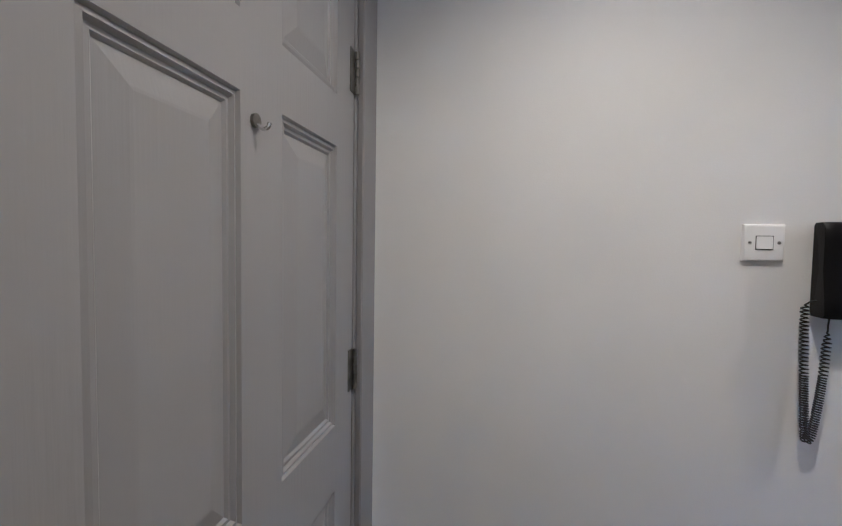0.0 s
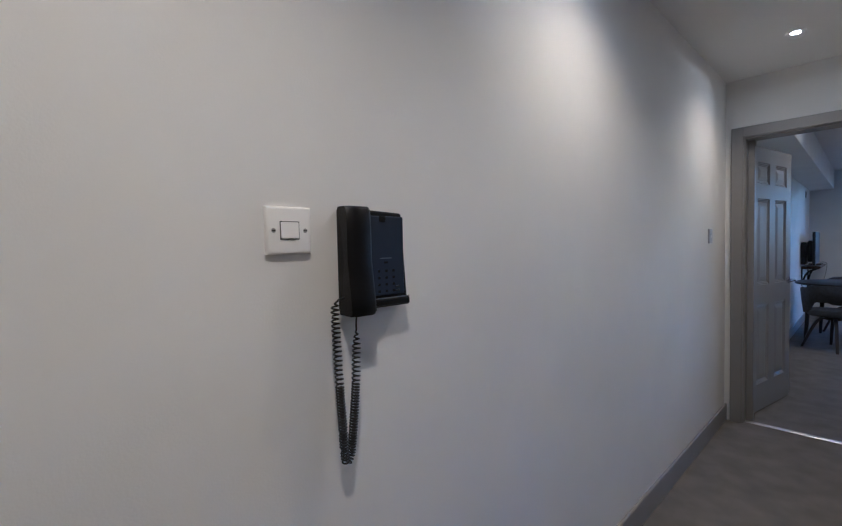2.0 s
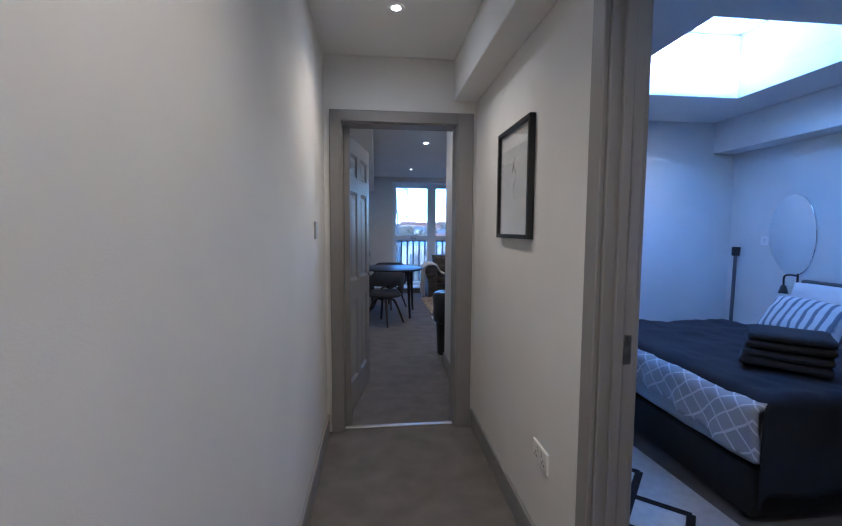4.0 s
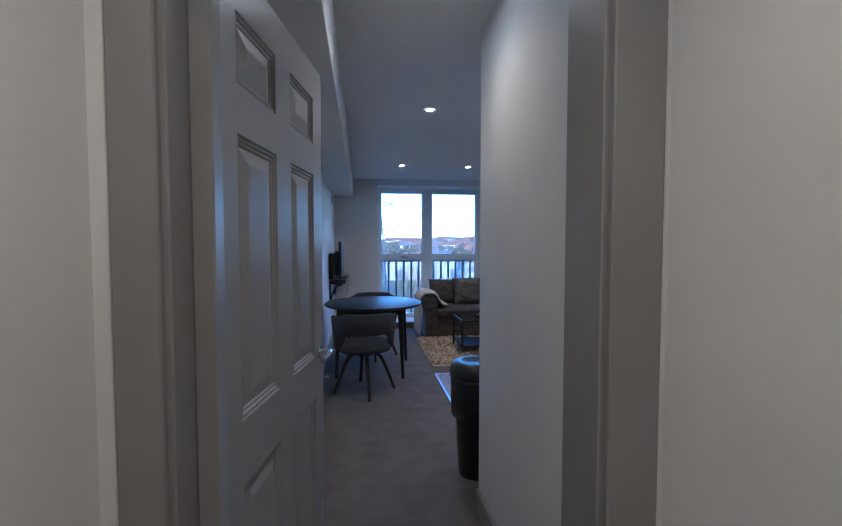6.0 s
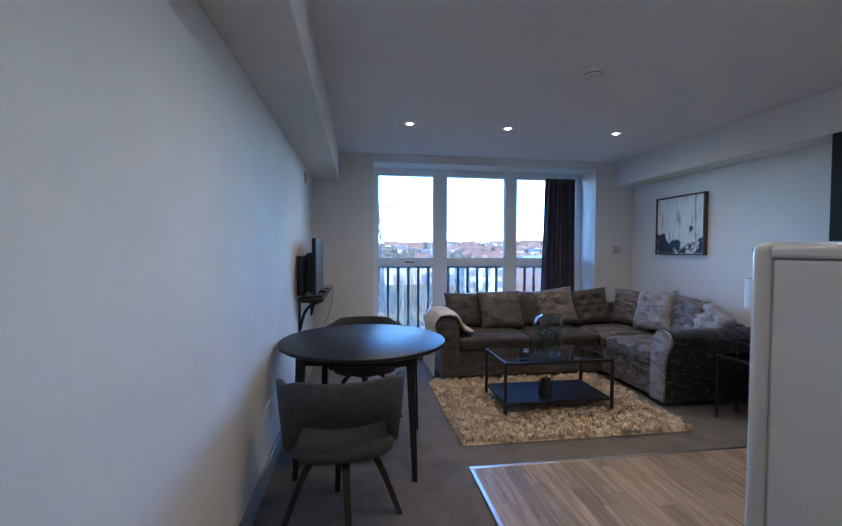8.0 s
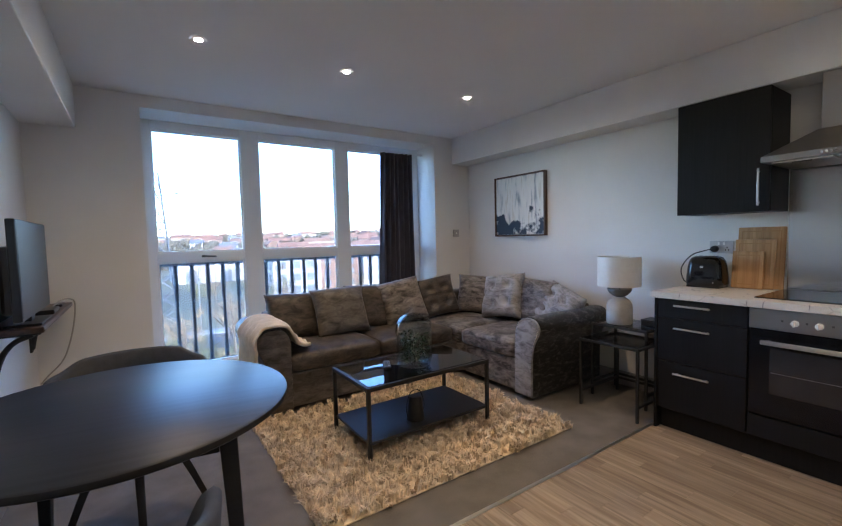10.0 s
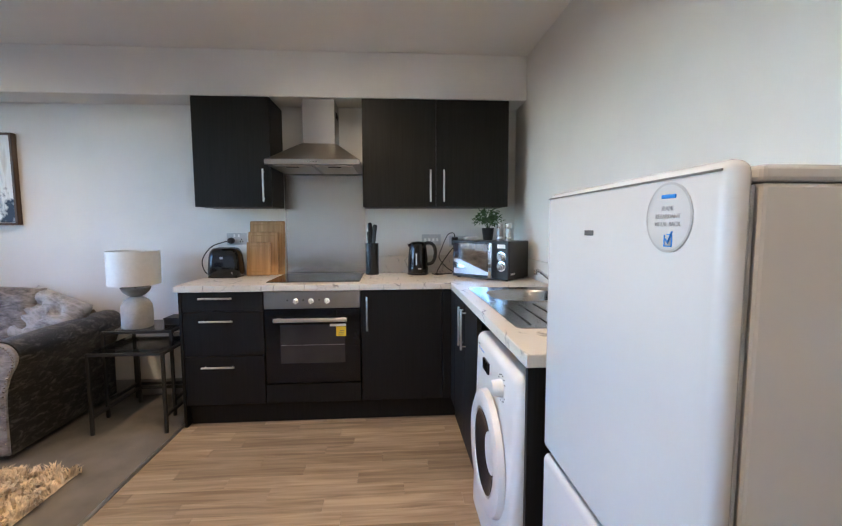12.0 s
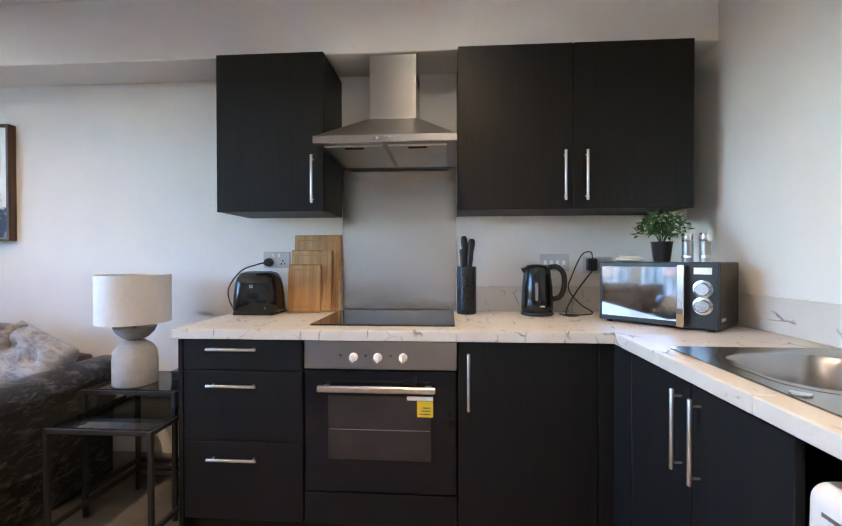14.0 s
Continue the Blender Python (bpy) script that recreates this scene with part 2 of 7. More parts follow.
# Entrance wall with the front door opening
FD0, FD1 = -3.845, -3.07
bm = box(XL, YF - 0.15, 0, FD0 - 0.03, YF, CEIL)
box(FD1 + 0.03, YF - 0.15, 0, -2.40, YF, CEIL, bm=bm)
box(FD0 - 0.03, YF - 0.15, DH + 0.03, FD1 + 0.03, YF, CEIL, bm=bm)
structure("wall_entrance", bm, WALL, "off-white wall round the front door")
structure("wall_landing", box(XL, -6.4, 0, -2.40, -6.3, CEIL), WALL, "plain wall beyond the front door")

# Living-room door wall
LD0, LD1 = -3.885, -3.145
bm = box(XL, YD, 0, LD0 - 0.03, YD + 0.14, CEIL)
box(LD1 + 0.03, YD, 0, XE, YD + 0.14, CEIL, bm=bm)
box(LD0 - 0.03, YD, DH + 0.03, LD1 + 0.03, YD + 0.14, CEIL, bm=bm)
structure("wall_doorway", bm, WALL, "off-white wall over the living-room door")

# Boxed-in beams
structure("beam_west", box(XL, YD + 0.14, BEAM, -3.70, YW, CEIL, 0.004), WALL, "boxed-in beam along the ceiling")
structure("beam_east", box(-0.250, 0, BEAM, XK, YW, CEIL, 0.004), WALL, "boxed-in beam above the kitchen units")
structure("beam_hall", box(-3.165, -4.0, 2.19, XH, YD, CEIL, 0.004), WALL, "boxed-in beam along the hall ceiling")
structure("beam_bedroom", box(-0.24, -4.75, BEAM, XK, -0.10, CEIL, 0.004), WALL, "boxed-in beam over the bed")


def skirting(name, x0, y0, x1, y1, nx, ny):
    """A board 12 cm high along a wall foot, standing nx, ny into the room."""
    t = 0.016
    bm = box(min(x0, x1, x0 + nx * t), min(y0, y1, y0 + ny * t), 0.0, max(x0, x1, x0 + nx * t), max(y0, y1, y0 + ny * t), 0.12, 0.004)
    structure(name, bm, TRIM, "grey painted skirting board")


skirting("baseboard", XL, YF, XL, YD, 1, 0)
skirting("baseboard", XL, YD + 0.25, XL, YW, 1, 0)
skirting("baseboard", XL + 0.016, YW, WX0, YW, 0, -1)
skirting("baseboard", WX1, YW, XK, YW, 0, -1)
skirting("baseboard", XK, 2.30, XK, YW - 0.016, -1, 0)
skirting("baseboard", XH, -2.875, XH, YD, -1, 0)
skirting("baseboard", XE, YD + 0.25, XE, 0.0, -1, 0)
skirting("baseboard", XE, 0.0, -2.76, 0.0, 0, 1)
skirting("baseboard", XK, -4.75, XK, -0.10, -1, 0)
skirting("baseboard", XH + 0.11, -0.10, XK - 0.016, -0.10, 0, -1)
# ---- doors and window ----
def panel(x0, z0, x1, z1, t, bm=None):
    """A moulded door panel, on both faces: stepped edge, slope, raised field."""
    own = bmesh.new()
    steps = [(0.0, 0.0), (0.003, 0.006), (0.010, 0.003), (0.014, 0.009), (0.020, 0.008), (0.024, 0.012), (0.056, 0.004), (0.060, 0.0035)]
    for face, sign in ((0.0, 1), (t, -1)):
        rings = []
        for inset, deep in steps:
            y = face + sign * deep
            rings.append([own.verts.new(c) for c in ((x0 + inset, y, z0 + inset), (x1 - inset, y, z0 + inset), (x1 - inset, y, z1 - inset), (x0 + inset, y, z1 - inset))])
        for a, b in zip(rings, rings[1:]):
            for k in range(4):
                f = (a[k], a[(k + 1) % 4], b[(k + 1) % 4], b[k])
                own.faces.new(f if sign > 0 else f[::-1])
        own.faces.new(rings[-1] if sign > 0 else rings[-1][::-1])
    return join(bm, own)


def hinge(parent, x, z, out=-0.006):
    bm = box(x - 0.028, -0.0022, z - 0.05, x + 0.002, 0.0, z + 0.05)
    for k in range(5):
        cyl((x, out, z - 0.05 + k * 0.02), (x, out, z - 0.0315 + k * 0.02), 0.0065, seg=10, bm=bm)
    for k in (-1, 0, 1):
        cyl((x - 0.016, -0.003, z + k * 0.033), (x - 0.016, -0.001, z + k * 0.033), 0.004, seg=8, bm=bm)
    part("hinge", bm, HINGE, parent, "steel butt hinge", True)


def door_leaf(name, label, m, w=0.755, top=1.62, low=0.96, hinges=(), handle=True, hinge_out=-0.006):
    """A six-panel door; x runs from the hinge, the face that is seen at y = 0."""
    t, H, st, mu = 0.040, 2.015, 0.100, 0.11
    d = tagged(thing(name, label, "door", m=m), "", "", "", "structure")
    pw = (w - 2 * st - mu) / 2
    cols = ((st, st + pw), (st + pw + mu, w - st))
    rows = ((0.22, low - 0.15), (low, top), (top + 0.11, H - 0.115))
    z0 = 0.012
    bm = box(0, 0, z0, st, t, H)
    part("stile", bm, DOOR, d)
    part("stile", box(w - st, 0, z0, w, t, H), DOOR, d)
    for a, b in zip((z0, rows[0][1], rows[1][1], rows[2][1]), (rows[0][0], rows[1][0], rows[2][0], H)):
        part("rail", box(st, 0, a, w - st, t, b), DOOR, d)
    for a, b in rows:
        part("muntin", box(st + pw, 0, a, st + pw + mu, t, b), DOOR, d)
        for u, v in cols:
            part("door_panel", panel(u, a, v, b, t), DOOR, d)
    for z in hinges:
        hinge(d, 0.0, z, hinge_out)
    if handle:
        for sign, face in ((-1, 0.0), (1, t)):
            x, z = w - 0.06, 0.985
            bm = cyl((x, face, z), (x, face + sign * 0.010, z), 0.026, seg=24, bevel=0.003)
            cyl((x, face + sign * 0.008, z), (x, face + sign * 0.048, z), 0.010, seg=14, bm=bm)
            lev = smooth_path([(x, face + sign * 0.044, z), (x - 0.03, face + sign * 0.050, z + 0.002), (x - 0.07, face + sign * 0.050, z - 0.001), (x - 0.115, face + sign * 0.048, z - 0.004)])
            tube(lev, 0.0095, 12, bm)
            part("door_handle", bm, CHROME, d, "chrome lever handle on a round rose", True)
    return d


def frame_set(name, x0, x1, y0, y1, along="x", wide=0.07, sides=(1, 1), limits=None):
    """Lining and architraves round an opening from x0 to x1 in a wall from y0 to y1 (swapped where the wall runs along y)."""
    f = tagged(thing(name, "grey painted door lining with flat architraves", "door frame"), "", "", "", "structure")

    def piece(n, a, b, z0, c, d, z1, bev=0.003):
        bm = box(a, b, z0, c, d, z1, bev) if along == "x" else box(b, a, z0, d, c, z1, bev)
        part(n, bm, TRIM, f)

    piece("jamb", x0 - 0.03, y0 - 0.001, 0, x0, y1 + 0.001, DH + 0.03)
    piece("jamb", x1, y0 - 0.001, 0, x1 + 0.03, y1 + 0.001, DH + 0.03)
    piece("head", x0, y0 - 0.001, DH, x1, y1 + 0.001, DH + 0.03)
    lo, hi = limits or (x0 - 0.012 - wide, x1 + 0.012 + wide)
    for use, a, b in ((sides[0], y0 - 0.018, y0), (sides[1], y1, y1 + 0.018)):
        if use:
            piece("architrave", lo, a, 0, x0 - 0.010, b, DH + 0.012 + wide)
            piece("architrave", x1 + 0.010, a, 0, hi, b, DH + 0.012 + wide)
            piece("architrave", x0 - 0.010, a, DH + 0.010, x1 + 0.010, b, DH + 0.012 + wide)
    return f


frame_set("door_frame_1", FD0, FD1, YF - 0.15, YF, limits=(XL + 0.045, FD1 + 0.08))
lf = frame_set("door_frame_2", LD0, LD1, YD, YD + 0.14, limits=(XL + 0.035, XH - 0.022))
part("door_stop", box(LD0, YD + 0.085, 0, LD0 + 0.04, YD + 0.1385, DH - 0.001, 0.003), TRIM, lf)
fb = frame_set("door_frame_3", BD0, BD1, XH, XH + 0.11, "y")
frame_set("door_frame_4", CD0, CD1, XH, XH + 0.11, "y", sides=(1, 0))
for y in (BD1,):
    bm = box(XH + 0.035, y - 0.014, 0, XH + 0.065, y, DH - 0.001, 0.002)
    part("door_stop", bm, TRIM, fb)
    bm = box(XH + 0.074, y - 0.0025, 0.955, XH + 0.098, y, 1.045, 0.001)
    box(XH + 0.078, y - 0.004, 0.975, XH + 0.096, y - 0.0005, 1.025, 0.001, bm)
    part("strike_plate", bm, HINGE, fb, "steel strike plate", True)

front = door_leaf("door_1", "closed grey six-panel front door", pose(FD0 + 0.005, YF - 0.043, 0), 0.765, 1.545, 0.93, handle=False)
for z in (1.74, 1.075 - 0.045, 0.25):
    bm = box(0.0, 0.040, z - 0.05, 0.026, 0.0425, z + 0.05)
    for k in range(5):
        cyl((-0.004, 0.047, z - 0.05 + k * 0.02), (-0.004, 0.047, z - 0.0315 + k * 0.02), 0.0065, seg=10, bm=bm)
    part("hinge", bm, HINGE, front, "worn steel butt hinge", True)
door_leaf("door_2", "grey six-panel living-room door standing open", pose(-3.874, YD + 0.176, 0, 0, 0, 79.2), 0.762, 1.63, 0.975, hinges=(1.84, 1.05, 0.24), hinge_out=-0.004)
cup = door_leaf("door_3", "closed grey six-panel cupboard door", pose(XH - 0.002, CD1 - 0.003, 0, 0, 0, -90), 0.74, 1.60, 0.95, hinges=(1.83, 1.03, 0.22), handle=False)

# Window: three lights over three low panes
wy0, wy1 = 5.15, 5.225
win = tagged(thing("window_1", "white plastic window of three tall lights over low panes", "window", (-1.865, 5.19, WZ0)), "", "", "", "structure")
GX = ((-3.225, -2.535), (-2.345, -1.585), (-1.405, -0.60))
GZ = ((0.20, 1.115), (1.225, 2.262))
bm = box(WX0, wy0, WZ0, GX[0][0] - 0.012, wy1, WZ1, 0.004)
part("window_frame", bm, UPVC, win)
part("window_frame", box(GX[2][1] + 0.012, wy0, WZ0, WX1, wy1, WZ1, 0.004), UPVC, win)
for (a, b), (c, d) in zip(GX, GX[1:]):
    part("mullion", box(b + 0.012, wy0, WZ0, c - 0.012, wy1, WZ1, 0.004), UPVC, win)
for a, b in GX:
    x0, x1 = a - 0.012, b + 0.012
    part("window_frame", box(x0, wy0, WZ0, x1, wy1, GZ[0][0] - 0.012, 0.003), UPVC, win)
    part("transom", box(x0, wy0, GZ[0][1] + 0.012, x1, wy1, GZ[1][0] - 0.012, 0.003), UPVC, win)
    part("window_frame", box(x0, wy0, GZ[1][1] + 0.012, x1, wy1, WZ1, 0.003), UPVC, win)
    for z0, z1 in GZ:
        bm = box(a - 0.012, 5.175, z0 - 0.012, a, 5.20, z1 + 0.012)
        box(b, 5.175, z0 - 0.012, b + 0.012, 5.20, z1 + 0.012, bm=bm)
        box(a, 5.175, z0 - 0.012, b, 5.20, z0, bm=bm)
        box(a, 5.175, z1, b, 5.20, z1 + 0.012, bm=bm)
        part("glazing_bead", bm, UPVC, win)
        pane = part("pane", box(a - 0.006, 5.203, z0 - 0.006, b + 0.006, 5.207, z1 + 0.006), GLASS, win, "glass pane tinted grey to dim the view outside")
        pane.visible_shadow = False
HANDLE = mat("dark_handle_metal", (0.12, 0.12, 0.13), 0.4, 0.6)
for x in (-2.88, -0.95):
    bm = box(x - 0.016, wy0 - 0.012, 1.165, x + 0.016, wy0, 1.185, 0.003)
    tube(smooth_path([(x, wy0 - 0.012, 1.175), (x, wy0 - 0.035, 1.176), (x + 0.03, wy0 - 0.042, 1.174), (x + 0.10, wy0 - 0.040, 1.170)]), 0.008, 10, bm)
    part("window_handle", bm, HANDLE, win, "grey metal window handle", True)
structure("window_sill", box(WX0, YW - 0.02, WZ0, WX1, wy0, WZ0 + 0.022, 0.006), WHITE, "white window board at the recess foot")

# Railing outside
RAIL = mat("grey_painted_rail", (0.20, 0.215, 0.24), 0.5, var=0.1, scale=12, bump=0.1)
rail = thing("balcony_railing", "grey painted railing with turned balusters outside the window", "railing", (-1.865, 5.36, 0.0))
part("top_rail", box(-3.6, 5.31, 1.085, -0.1, 5.41, 1.135, 0.008), RAIL, rail)
part("bottom_rail", box(-3.6, 5.33, 0.10, -0.1, 5.39, 0.15, 0.006), RAIL, rail)
part("ledge", box(-3.7, 5.25, -0.2, 0.0, 5.50, 0.10, 0.005), mat("ledge_concrete", (0.35, 0.34, 0.33), 0.9, var=0.2, bump=0.3), rail, "concrete ledge")
shape = [(0.019, 0), (0.019, 0.20), (0.012, 0.215), (0.020, 0.235), (0.013, 0.26), (0.017, 0.42), (0.013, 0.56), (0.020, 0.585), (0.012, 0.605), (0.019, 0.62), (0.019, 0.94)]
bal = lathe(shape, 10, (0, 0, 0))
me = bpy.data.meshes.new("baluster")
bal.to_mesh(me)
bal.free()
me.materials.append(RAIL)
me.shade_smooth()
me.set_sharp_from_angle(angle=radians(35))
k = -3.50
while k < -0.15:
    ob = new("baluster", me)
    ob.parent = rail
    ob.location = Vector((k, 5.36, 0.148)) - ORIGIN[rail.name]
    k += 0.1345

# ---- recessed lamps and small fittings ----
def downlight(x, y):
    d = thing("downlight", "white recessed downlight, switched on", "ceiling light", (x, y, CEIL), "recessed ceiling lamps")
    ring = lathe([(0.020, -0.002), (0.021, -0.006), (0.042, -0.006), (0.044, -0.003), (0.044, 0.0)], 28, (x, y, CEIL))
    part("trim_ring", ring, WHITE, d, "", True)
    part("lens", lathe([(0, -0.0035), (0.020, -0.003), (0.020, 0.0)], 24, (x, y, CEIL)), LAMPGLOW, d, "lit frosted lens")


for x, y in HALL_LAMPS + ROOM_LAMPS + BED_LAMPS:
    downlight(x, y)
# ---- kitchen ----
def grain(name, dark, light, rough, axis=2, stretch=24.0, scale=2.2, bump=0.15, rand=0.0):
    """Wood grain running along one axis."""
    m = bpy.data.materials.new(name)
    m.use_nodes = True
    nt = m.node_tree
    b = nt.nodes["Principled BSDF"]
    b.inputs["Roughness"].default_value = rough
    co, mp = nt.nodes.new("ShaderNodeTexCoord"), nt.nodes.new("ShaderNodeMapping")
    sc = [stretch, stretch, stretch]
    sc[axis] = 1.0
    mp.inputs["Scale"].default_value = sc
    nt.links.new(co.outputs["Object"], mp.inputs["Vector"])
    n1 = nt.nodes.new("ShaderNodeTexNoise")
    n1.inputs["Scale"].default_value, n1.inputs["Detail"].default_value, n1.inputs["Distortion"].default_value = scale, 8, 0.8
    nt.links.new(mp.outputs[0], n1.inputs["Vector"])
    n2 = nt.nodes.new("ShaderNodeTexNoise")
    n2.inputs["Scale"].default_value = 1.7
    nt.links.new(co.outputs["Object"], n2.inputs["Vector"])
    if rand:
        info = nt.nodes.new("ShaderNodeObjectInfo")
        off = nt.nodes.new("ShaderNodeVectorMath")
        off.operation = "SCALE"
        off.inputs[0].default_value = (37, 19, 53)
        nt.links.new(info.outputs["Random"], off.inputs["Scale"])
        nt.links.new(off.outputs[0], mp.inputs["Location"])
    ramp = nt.nodes.new("ShaderNodeValToRGB")
    ramp.color_ramp.elements[0].position, ramp.color_ramp.elements[1].position = 0.32, 0.70
    ramp.color_ramp.elements[0].color, ramp.color_ramp.elements[1].color = (*dark, 1), (*light, 1)
    nt.links.new(n1.outputs["Fac"], ramp.inputs["Fac"])
    hsv = nt.nodes.new("ShaderNodeHueSaturation")
    val = nt.nodes.new("ShaderNodeMapRange")
    val.inputs["To Min"].default_value, val.inputs["To Max"].default_value = 1 - max(rand, 0.10), 1 + max(rand, 0.10)
    nt.links.new(info.outputs["Random"] if rand else n2.outputs["Fac"], val.inputs["Value"])
    nt.links.new(val.outputs[0], hsv.inputs["Value"])
    nt.links.new(ramp.outputs[0], hsv.inputs["Color"])
    nt.links.new(hsv.outputs[0], b.inputs["Base Color"])
    bp = nt.nodes.new("ShaderNodeBump")
    bp.inputs["Strength"].default_value, bp.inputs["Distance"].default_value = bump, 0.002
    nt.links.new(n1.outputs["Fac"], bp.inputs["Height"])
    nt.links.new(bp.outputs[0], b.inputs["Normal"])
    return m


def marble(name):
    """Cream-white laminate with grey broken veins."""
    m = mat(name, (0.62, 0.59, 0.545), 0.38, var=0.06, scale=2.5, fine=0.2)
    nt = m.node_tree
    b = nt.nodes["Principled BSDF"]
    co = nt.nodes.new("ShaderNodeTexCoord")
    warp = nt.nodes.new("ShaderNodeTexNoise")
    warp.inputs["Scale"].default_value, warp.inputs["Detail"].default_value = 3.0, 5
    nt.links.new(co.outputs["Object"], warp.inputs["Vector"])
    mixv = nt.nodes.new("ShaderNodeMix")
    mixv.data_type = "VECTOR"
    mixv.inputs["Factor"].default_value = 0.18
    slant = nt.nodes.new("ShaderNodeMapping")
    slant.inputs["Rotation"].default_value = (0.7, 0.5, 0.7)
    slant.inputs["Scale"].default_value = (0.5, 1.5, 1.5)
    nt.links.new(co.outputs["Object"], slant.inputs["Vector"])
    nt.links.new(slant.outputs["Vector"], mixv.inputs["A"])
    nt.links.new(warp.outputs["Color"], mixv.inputs["B"])
    vor = nt.nodes.new("ShaderNodeTexVoronoi")
    vor.feature = "DISTANCE_TO_EDGE"
    vor.inputs["Scale"].default_value = 11.0
    nt.links.new(mixv.outputs["Result"], vor.inputs["Vector"])
    gate = nt.nodes.new("ShaderNodeTexNoise")
    gate.inputs["Scale"].default_value, gate.inputs["Detail"].default_value = 13.0, 4
    nt.links.new(co.outputs["Object"], gate.inputs["Vector"])
    r1, r2 = nt.nodes.new("ShaderNodeMapRange"), nt.nodes.new("ShaderNodeMapRange")
    r1.inputs["From Min"].default_value, r1.inputs["From Max"].default_value = 0.0, 0.055
    r1.inputs["To Min"].default_value, r1.inputs["To Max"].default_value = 1.0, 0.0
    r2.inputs["From Min"].default_value, r2.inputs["From Max"].default_value = 0.51, 0.62
    nt.links.new(vor.outputs["Distance"], r1.inputs["Value"])
    nt.links.new(gate.outputs["Fac"], r2.inputs["Value"])
    mul = nt.nodes.new("ShaderNodeMath")
    mul.operation = "MULTIPLY"
    nt.links.new(r1.outputs[0], mul.inputs[0])
    nt.links.new(r2.outputs[0], mul.inputs[1])
    mix = nt.nodes.new("ShaderNodeMix")
    mix.data_type = "RGBA"
    mix.inputs["B"].default_value = (0.17, 0.16, 0.16, 1)
    nt.links.new(mul.outputs[0], mix.inputs["Factor"])
    nt.links.new(b.inputs["Base Color"].links[0].from_socket, mix.inputs["A"])
    nt.links.new(mix.outputs["Result"], b.inputs["Base Color"])
    return m


BLACKWOOD = grain("black_wood_grain", (0.0042, 0.0039, 0.0038), (0.0088, 0.0081, 0.0078), 0.48, 2, 30, 3.0, 0.2)
BLACKWOOD.node_tree.nodes["Principled BSDF"].inputs["Specular IOR Level"].default_value = 0.24
MARBLE = marble("marble_laminate")
NICKEL = mat("brushed_nickel", (0.72, 0.71, 0.69), 0.28, 1.0, var=0.04)
OVENGLASS = mat("black_oven_glass", (0.006, 0.006, 0.007), 0.06, var=0.1)
HOBGLASS = mat("black_hob_glass", (0.005, 0.005, 0.006), 0.05, var=0.1)
DARKGAP = mat("dark_recess", (0.01, 0.01, 0.01), 0.8)
FRIDGEW = mat("fridge_enamel", (0.55, 0.55, 0.555), 0.25, var=0.015, scale=3, bump=0.03, bscale=60, coat=0.3)
ENAMEL = mat("white_enamel", (0.68, 0.67, 0.655), 0.34, var=0.015, scale=3, bump=0.03, bscale=60, coat=0.3)
BAMBOO = grain("bamboo", (0.38, 0.20, 0.075), (0.58, 0.34, 0.15), 0.5, 2, 18, 2.5, 0.1)
GREEN = mat("plant_leaf", (0.035, 0.085, 0.022), 0.5, var=0.45, scale=30)
YELLOW = mat("yellow_label", (0.75, 0.52, 0.02), 0.5, var=0.03)
GREYBAR = mat("grey_print", (0.12, 0.12, 0.12), 0.5)
BLUEP = mat("blue_print", (0.02, 0.20, 0.62), 0.5)
LAMINATE = grain("oak_laminate", (0.22, 0.165, 0.115), (0.43, 0.345, 0.26), 0.42, 1, 16, 2.0, 0.15, rand=0.24)
ALU = mat("aluminium_strip", (0.62, 0.60, 0.56), 0.3, 1.0, var=0.05)


def bar_handle(parent, p, q, off, r=0.006):
    """A straight bar on two short posts; off is the way out from the front."""
    p, q, off = Vector(p), Vector(q), Vector(off)
    d = (q - p).normalized()
    bm = cyl(p - d * 0.012 + off * 0.85, q + d * 0.012 + off * 0.85, r, seg=12, bevel=0.0012)
    for c in (p + d * 0.006, q - d * 0.006):
        cyl(c, c + off * 0.85, r * 0.6, seg=8, bm=bm)
    part("handle", bm, NICKEL, parent, "brushed steel bar handle", True)


def unit(name, label, at, group="fitted kitchen units"):
    return thing(name, label, "kitchen cabinet", at, group)


ZP, ZT = 0.148, 0.868      # plinth top, unit top
# drawers
u = unit("drawer_unit", "black wood-grain base unit with three drawers", (-0.3, 2.0, 0))
part("carcass", box(-0.578, 1.760, ZP, -0.004, 2.247, ZT), BLACKWOOD, u)
part("end_panel", box(-0.602, 2.249, 0.0, -0.004, 2.267, ZT, 0.001), BLACKWOOD, u)
for z0, z1, hz in ((0.747, 0.866, 0.830), (0.464, 0.743, 0.687), (0.152, 0.460, 0.397)):
    d = part("drawer_front", box(-0.600, 1.762, z0, -0.580, 2.245, z1, 0.0015), BLACKWOOD, u)
    bar_handle(d, (-0.600, 1.952, hz), (-0.600, 2.128, hz), (-0.030, 0, 0))
